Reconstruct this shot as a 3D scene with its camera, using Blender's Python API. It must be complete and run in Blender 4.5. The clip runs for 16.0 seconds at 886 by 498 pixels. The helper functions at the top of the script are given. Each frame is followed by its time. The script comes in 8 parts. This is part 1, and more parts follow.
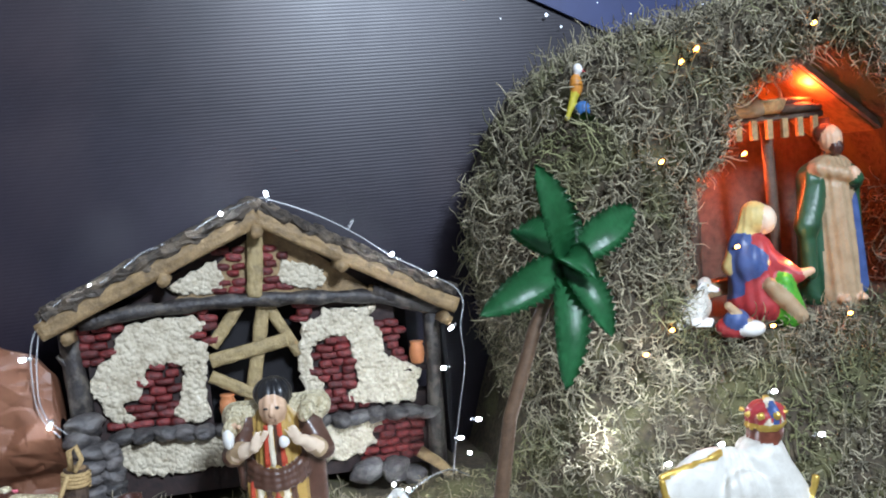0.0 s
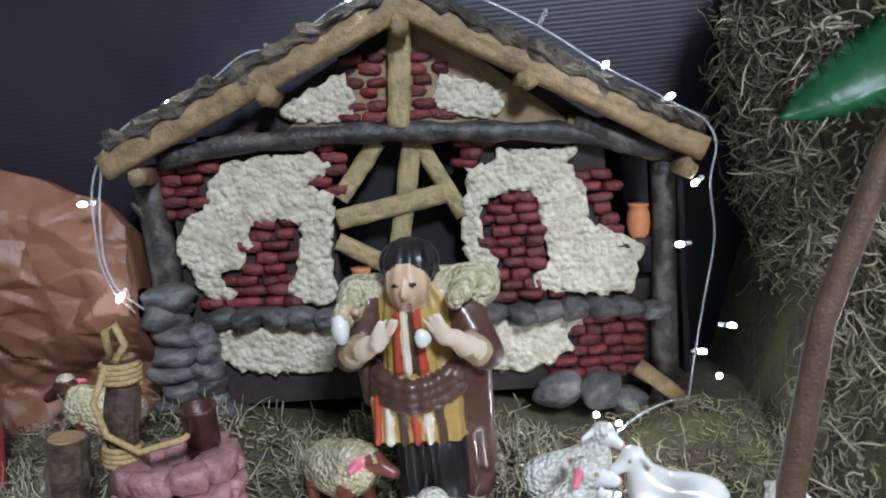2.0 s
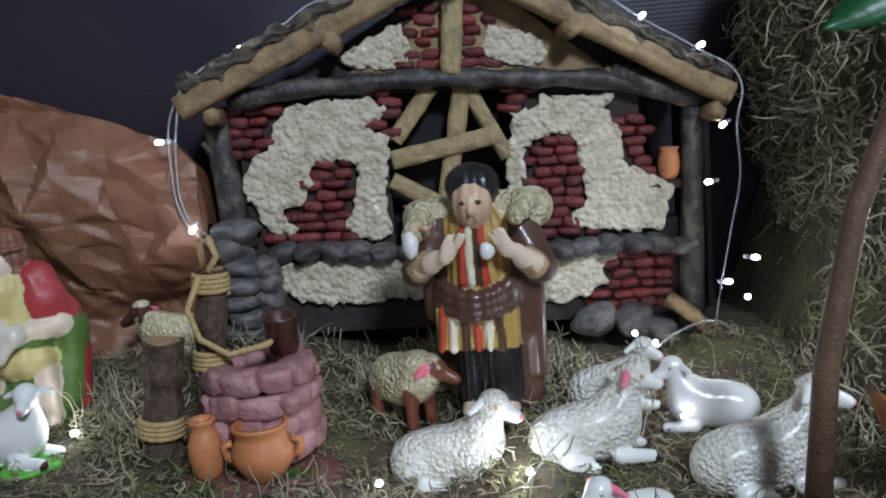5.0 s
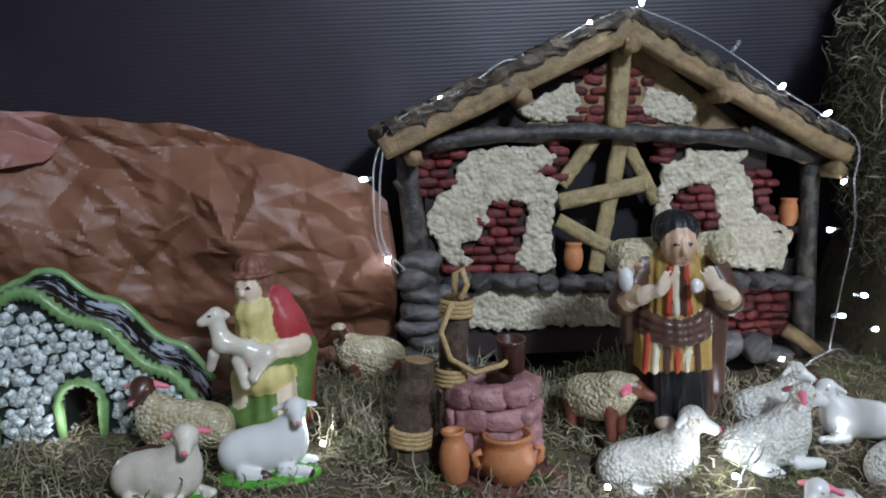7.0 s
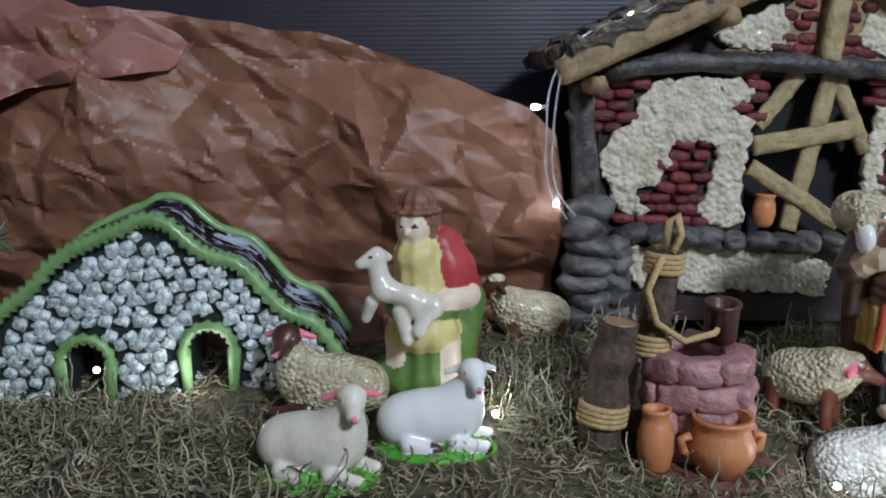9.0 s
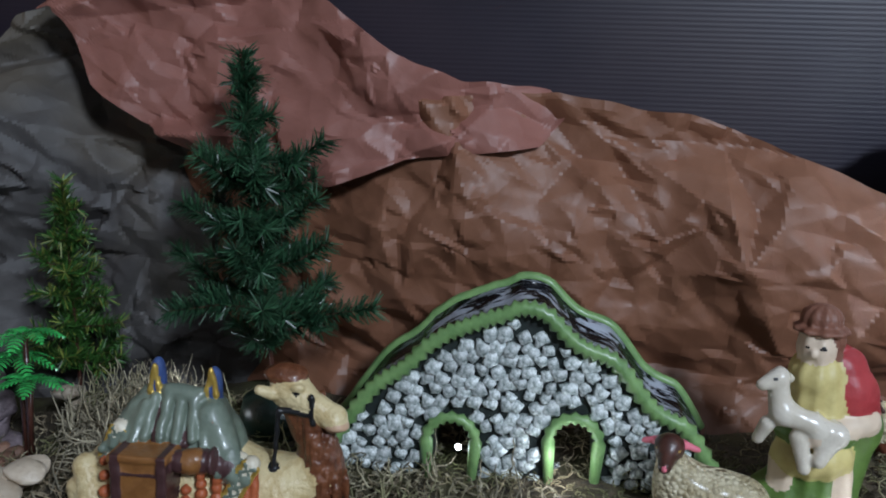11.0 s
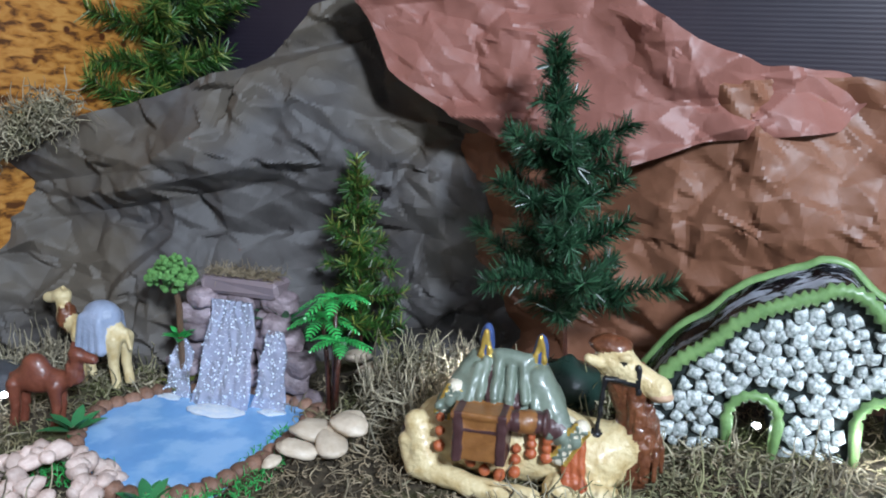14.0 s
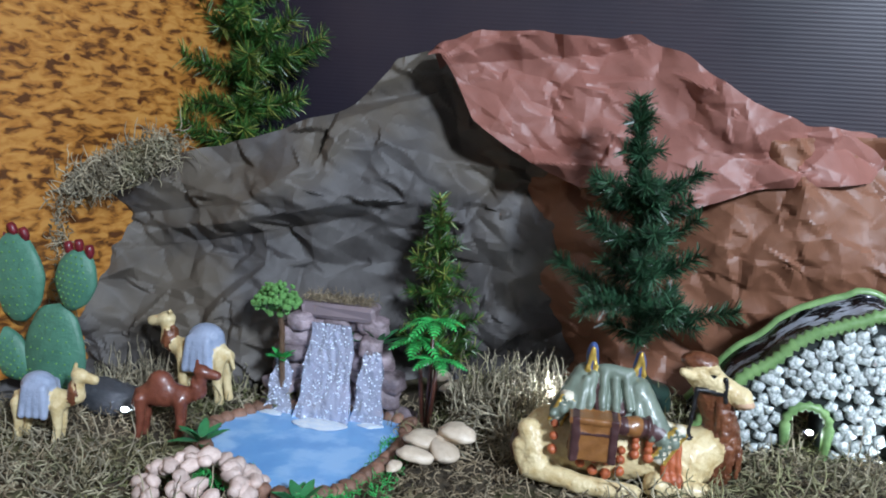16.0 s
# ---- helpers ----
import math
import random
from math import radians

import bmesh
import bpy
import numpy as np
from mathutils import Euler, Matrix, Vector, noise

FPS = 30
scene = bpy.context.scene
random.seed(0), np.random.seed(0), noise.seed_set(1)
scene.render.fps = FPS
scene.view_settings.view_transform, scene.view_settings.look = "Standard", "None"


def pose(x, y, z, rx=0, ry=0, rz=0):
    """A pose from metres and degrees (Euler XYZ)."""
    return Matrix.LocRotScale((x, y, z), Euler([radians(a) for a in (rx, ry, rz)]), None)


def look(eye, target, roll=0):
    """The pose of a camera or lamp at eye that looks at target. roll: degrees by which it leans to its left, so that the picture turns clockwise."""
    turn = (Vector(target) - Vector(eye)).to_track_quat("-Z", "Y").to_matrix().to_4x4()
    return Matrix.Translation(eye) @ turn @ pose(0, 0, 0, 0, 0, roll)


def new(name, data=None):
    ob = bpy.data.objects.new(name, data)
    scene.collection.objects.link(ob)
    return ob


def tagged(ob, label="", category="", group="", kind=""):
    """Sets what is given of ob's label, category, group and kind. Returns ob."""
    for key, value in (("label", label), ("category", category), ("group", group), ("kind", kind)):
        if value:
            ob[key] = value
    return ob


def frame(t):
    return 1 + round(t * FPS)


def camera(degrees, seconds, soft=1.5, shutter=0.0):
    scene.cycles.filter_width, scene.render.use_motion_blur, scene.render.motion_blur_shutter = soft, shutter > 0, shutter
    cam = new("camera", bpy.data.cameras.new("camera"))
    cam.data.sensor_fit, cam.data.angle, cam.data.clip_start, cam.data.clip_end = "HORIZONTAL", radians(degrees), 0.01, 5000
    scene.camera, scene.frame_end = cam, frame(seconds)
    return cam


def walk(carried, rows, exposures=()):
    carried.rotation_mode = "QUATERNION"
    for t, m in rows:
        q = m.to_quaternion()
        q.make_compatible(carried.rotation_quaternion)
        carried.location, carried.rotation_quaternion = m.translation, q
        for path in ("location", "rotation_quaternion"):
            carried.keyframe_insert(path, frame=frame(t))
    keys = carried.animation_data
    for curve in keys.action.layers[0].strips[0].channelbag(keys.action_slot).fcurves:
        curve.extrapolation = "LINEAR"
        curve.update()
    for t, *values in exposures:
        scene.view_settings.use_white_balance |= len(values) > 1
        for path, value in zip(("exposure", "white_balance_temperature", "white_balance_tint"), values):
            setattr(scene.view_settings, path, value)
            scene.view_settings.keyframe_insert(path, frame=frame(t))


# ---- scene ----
cam = camera(54.9, 16.0, 1.9)
PATH = [
    (0, (0.062, -0.152, 0.425), (0.526, 1.787, 0.265), -5.6),
    (0.5, (0.016, -0.115, 0.391), (0.413, 1.827, 0.124), -4.0),
    (1, (0.024, -0.033, 0.358), (0.344, 1.911, 0.018), -3.0),
    (1.5, (0.102, 0.094, 0.339), (0.146, 2.064, -0.003), -6.6),
    (2, (0.122, 0.232, 0.308), (0.081, 2.204, -0.02), -5.8),
    (2.5, (0.102, 0.251, 0.282), (0.057, 2.232, 0.009), -3.7),
    (3, (0.105, 0.228, 0.267), (0.046, 2.213, 0.027), -5.3),
    (3.2, (0.109, 0.224, 0.251), (0.058, 2.207, -0.003), -4.8),
    (5.3, (0.031, 0.142, 0.265), (0.025, 2.116, -0.06), -5.5),
    (5.5, (0.009, 0.133, 0.275), (-0.003, 2.108, -0.041), -4.2),
    (6, (-0.065, 0.11, 0.282), (-0.09, 2.09, -0.001), -2.1),
    (6.5, (-0.14, 0.097, 0.285), (-0.071, 2.075, -0.003), -2.6),
    (7, (-0.235, 0.077, 0.3), (-0.015, 2.046, 0.027), -3.1),
    (7.5, (-0.264, 0.103, 0.287), (-0.056, 2.073, 0.01), -2.7),
    (8, (-0.292, 0.135, 0.275), (-0.116, 2.105, -0.018), -1.3),
    (8.5, (-0.306, 0.174, 0.279), (-0.15, 2.144, -0.027), -1.5),
    (9, (-0.351, 0.215, 0.271), (-0.223, 2.176, -0.098), -0.7),
    (9.5, (-0.419, 0.246, 0.296), (-0.368, 2.209, -0.086), -0.6),
    (9.7, (-0.446, 0.253, 0.307), (-0.425, 2.218, -0.064), -0.4),
    (11.8, (-0.585, 0.236, 0.37), (-0.955, 2.157, -0.044), 2.4),
    (12, (-0.605, 0.233, 0.375), (-0.994, 2.153, -0.03), 2.2),
    (12.5, (-0.647, 0.217, 0.384), (-1.086, 2.13, -0.002), 2.0),
    (13, (-0.667, 0.195, 0.371), (-1.14, 2.099, -0.016), 2.1),
    (13.5, (-0.668, 0.181, 0.355), (-1.15, 2.08, -0.048), 2.1),
    (14, (-0.688, 0.182, 0.339), (-1.195, 2.069, -0.088), 2.1),
    (14.5, (-0.712, 0.173, 0.333), (-1.257, 2.045, -0.111), 2.5),
    (15, (-0.767, 0.139, 0.317), (-1.254, 2.037, -0.083), 2.3),
    (15.5, (-0.791, 0.092, 0.337), (-1.205, 2.015, -0.021), 2.3),
    (16, (-0.827, 0.042, 0.343), (-1.182, 1.983, 0.013), 3.7),
]
walk(cam, [(t, look(eye, target, roll)) for t, eye, target, roll in PATH],
     [(0.0, 0.7), (0.5, 0.62), (1.0, 0.55), (2.0, 0.32), (5.5, -0.16), (6.5, -0.12), (7.0, -0.06), (9.0, 0.08), (9.7, 0.05), (11.8, 0.1), (12.5, 0.08), (13.0, 0.16), (13.5, 0.92), (14.0, 1.15), (15.0, 1.2), (16.0, 1.15)])

# ---- light and exposure ----
world = bpy.data.worlds.new("room_air")
scene.world = world
world.use_nodes = True
world.node_tree.nodes["Background"].inputs[0].default_value = (0.62, 0.66, 0.75, 1)
world.node_tree.nodes["Background"].inputs[1].default_value = 0.06
scene.view_settings.exposure = 0.0


def lamp(name, kind, place, energy, colour, size=0.1, target=None):
    data = bpy.data.lights.new(name, kind)
    data.energy, data.color = energy, colour
    if kind == "AREA":
        data.shape, data.size = "DISK", size
    else:
        data.shadow_soft_size = size
    ob = new(name, data)
    ob.matrix_world = look(place, target) if target else pose(*place)
    return ob


lamp("ceiling_light", "AREA", (0.75, -1.35, 1.66), 71, (0.71, 0.83, 1.0), 0.42, (0.0, 0.9, 0.05))
lamp("stable_bulb", "POINT", (0.96, 1.03, 0.52), 2.2, (1.0, 0.10, 0.02), 0.012)
lamp("stable_bulb_low", "POINT", (0.82, 1.09, 0.42), 1.6, (1.0, 0.12, 0.02), 0.012)
for place in ((0.24, 0.93, 0.03), (0.33, 0.93, 0.08), (0.47, 0.79, 0.10), (0.58, 0.80, 0.16), (0.10, 0.79, -0.02)):
    lamp("white_led", "POINT", place, 0.30 if place[0] > 0.4 else 0.18, (0.82, 0.90, 1.0), 0.004)
for place, power in (((-0.245, 0.965, 0.245), 0.035), ((-0.225, 0.965, 0.150), 0.035), ((0.03, 0.990, 0.435), 0.13), ((-0.15, 0.990, 0.372), 0.10), ((0.27, 0.985, 0.345), 0.10)):
    lamp("roof_led", "POINT", place, power, (0.72, 0.84, 1.0), 0.004)
for place in ((-0.512, 0.895, 0.045), (-0.262, 0.830, 0.040), (-0.862, 0.920, 0.065), (0.000, 0.780, 0.000)):
    lamp("moss_led", "POINT", place, 0.05, (0.82, 0.90, 1.0), 0.004)
for place in ((0.83, 0.92, 0.26), (0.76, 0.93, 0.46), (0.66, 0.93, 0.58)):
    lamp("amber_led", "POINT", place, 0.12, (1.0, 0.42, 0.10), 0.004)


# ---- materials ----
def shader(name, colour, rough=0.6, second=None, scale=60.0, share=0.5, bump=0.15, fine=400.0, metal=0.0,
           random_by="", spread=0.0, coat=0.0, third=None, third_scale=15.0):
    """A procedural surface: two tones mixed by grain, a third in stains, fine relief, and a spread of brightness from piece to piece."""
    m = bpy.data.materials.new(name)
    m.use_nodes = True
    nt = m.node_tree
    b = nt.nodes["Principled BSDF"]
    second = second or tuple(c * 0.6 for c in colour)
    tc = nt.nodes.new("ShaderNodeTexCoord")
    n1 = nt.nodes.new("ShaderNodeTexNoise")
    n1.inputs["Scale"].default_value, n1.inputs["Detail"].default_value, n1.inputs["Roughness"].default_value = scale, 6, 0.65
    ramp = nt.nodes.new("ShaderNodeValToRGB")
    ramp.color_ramp.elements[0].position, ramp.color_ramp.elements[1].position = max(0.0, share - 0.15), min(1.0, share + 0.15)
    ramp.color_ramp.elements[0].color, ramp.color_ramp.elements[1].color = (*second, 1), (*colour, 1)
    nt.links.new(tc.outputs["Object"], n1.inputs["Vector"])
    nt.links.new(n1.outputs["Fac"], ramp.inputs["Fac"])
    out = ramp.outputs["Color"]
    if third:
        n3 = nt.nodes.new("ShaderNodeTexNoise")
        n3.inputs["Scale"].default_value, n3.inputs["Detail"].default_value = third_scale, 4
        r3 = nt.nodes.new("ShaderNodeValToRGB")
        r3.color_ramp.elements[0].position, r3.color_ramp.elements[1].position = 0.48, 0.62
        mix = nt.nodes.new("ShaderNodeMix")
        mix.data_type = "RGBA"
        nt.links.new(tc.outputs["Object"], n3.inputs["Vector"])
        nt.links.new(n3.outputs["Fac"], r3.inputs["Fac"])
        nt.links.new(r3.outputs["Color"], mix.inputs["Factor"])
        nt.links.new(out, mix.inputs["A"])
        mix.inputs["B"].default_value = (*third, 1)
        out = mix.outputs["Result"]
    if random_by:
        src = nt.nodes.new("ShaderNodeObjectInfo" if random_by == "object" else "ShaderNodeNewGeometry")
        rnd = src.outputs["Random" if random_by == "object" else "Random Per Island"]
        rng = nt.nodes.new("ShaderNodeMapRange")
        rng.inputs["To Min"].default_value, rng.inputs["To Max"].default_value = 1 - spread, 1 + spread
        hsv = nt.nodes.new("ShaderNodeHueSaturation")
        nt.links.new(rnd, rng.inputs["Value"])
        nt.links.new(rng.outputs["Result"], hsv.inputs["Value"])
        nt.links.new(out, hsv.inputs["Color"])
        out = hsv.outputs["Color"]
    nt.links.new(out, b.inputs["Base Color"])
    rr = nt.nodes.new("ShaderNodeMapRange")
    rr.inputs["To Min"].default_value, rr.inputs["To Max"].default_value = max(0.03, rough - 0.12), min(1.0, rough + 0.12)
    nt.links.new(n1.outputs["Fac"], rr.inputs["Value"])
    nt.links.new(rr.outputs["Result"], b.inputs["Roughness"])
    b.inputs["Metallic"].default_value = metal
    b.inputs["Coat Weight"].default_value = coat
    b.inputs["Coat Roughness"].default_value = 0.15
    if bump:
        n2 = nt.nodes.new("ShaderNodeTexNoise")
        n2.inputs["Scale"].default_value, n2.inputs["Detail"].default_value = fine, 4
        bp = nt.nodes.new("ShaderNodeBump")
        bp.inputs["Strength"].default_value, bp.inputs["Distance"].default_value = bump, 0.002
        nt.links.new(tc.outputs["Object"], n2.inputs["Vector"])
        nt.links.new(n2.outputs["Fac"], bp.inputs["Height"])
        nt.links.new(bp.outputs["Normal"], b.inputs["Normal"])
    return m


def glow(name, colour, strength):
    m = bpy.data.materials.new(name)
    m.use_nodes = True
    b = m.node_tree.nodes["Principled BSDF"]
    b.inputs["Base Color"].default_value = (*colour, 1)
    b.inputs["Emission Color"].default_value = (*colour, 1)
    b.inputs["Emission Strength"].default_value = strength
    return m


def streaks(name, light, dark):
    """Hard-edged brushed streaks of two paints, drawn out along x."""
    m = shader(name, light, 0.25, dark, 60, 0.5, 0.15, coat=0.5)
    nt = m.node_tree
    ramp = next(n for n in nt.nodes if n.bl_idname == "ShaderNodeValToRGB")
    noise = ramp.inputs["Fac"].links[0].from_node
    noise.inputs["Scale"].default_value, noise.inputs["Distortion"].default_value = 1.0, 0.6
    mp = nt.nodes.new("ShaderNodeMapping")
    mp.inputs["Scale"].default_value = (28, 95, 40)
    nt.links.new(noise.inputs["Vector"].links[0].from_socket, mp.inputs["Vector"])
    nt.links.new(mp.outputs["Vector"], noise.inputs["Vector"])
    ramp.color_ramp.elements[0].position, ramp.color_ramp.elements[1].position = 0.50, 0.56
    return m


def clear(name, colour, rough, weight=1.0, ior=1.4):
    m = bpy.data.materials.new(name)
    m.use_nodes = True
    b = m.node_tree.nodes["Principled BSDF"]
    b.inputs["Base Color"].default_value = (*colour, 1)
    b.inputs["Roughness"].default_value = rough
    b.inputs["Transmission Weight"].default_value = weight
    b.inputs["IOR"].default_value = ior
    return m


def wool(name, colour, second, scale=230.0, strength=0.9, rough=0.4):
    """Painted curls of fleece: rounded cells in relief, with the second colour in the hollows."""
    m = shader(name, colour, rough, second, 70, 0.45, 0, coat=0.15)
    nt = m.node_tree
    b = nt.nodes["Principled BSDF"]
    tc = nt.nodes.new("ShaderNodeTexCoord")
    v = nt.nodes.new("ShaderNodeTexVoronoi")
    v.feature, v.inputs["Scale"].default_value = "SMOOTH_F1", scale
    bp = nt.nodes.new("ShaderNodeBump")
    v.feature = "F1" if strength >= 1 else "SMOOTH_F1"
    bp.invert = True
    bp.inputs["Strength"].default_value, bp.inputs["Distance"].default_value = strength, 0.003
    nt.links.new(tc.outputs["Object"], v.inputs["Vector"])
    nt.links.new(v.outputs["Distance"], bp.inputs["Height"])
    nt.links.new(bp.outputs["Normal"], b.inputs["Normal"])
    return m


def ribbed(name, colour, second, third):
    """A dark printed sheet with fine horizontal ribs and a dull sheen."""
    m = shader(name, colour, 0.37, second, 3.0, 0.5, 0, third=third, third_scale=2.2)
    nt = m.node_tree
    b = nt.nodes["Principled BSDF"]
    tc = nt.nodes.new("ShaderNodeTexCoord")
    w = nt.nodes.new("ShaderNodeTexWave")
    w.bands_direction = "Z"
    w.inputs["Scale"].default_value, w.inputs["Distortion"].default_value = 58.0, 0.0
    bp = nt.nodes.new("ShaderNodeBump")
    bp.inputs["Strength"].default_value, bp.inputs["Distance"].default_value = 0.09, 0.0010
    nt.links.new(tc.outputs["Object"], w.inputs["Vector"])
    nt.links.new(w.outputs["Fac"], bp.inputs["Height"])
    nt.links.new(bp.outputs["Normal"], b.inputs["Normal"])
    b.inputs["Specular IOR Level"].default_value = 0.5
    return m


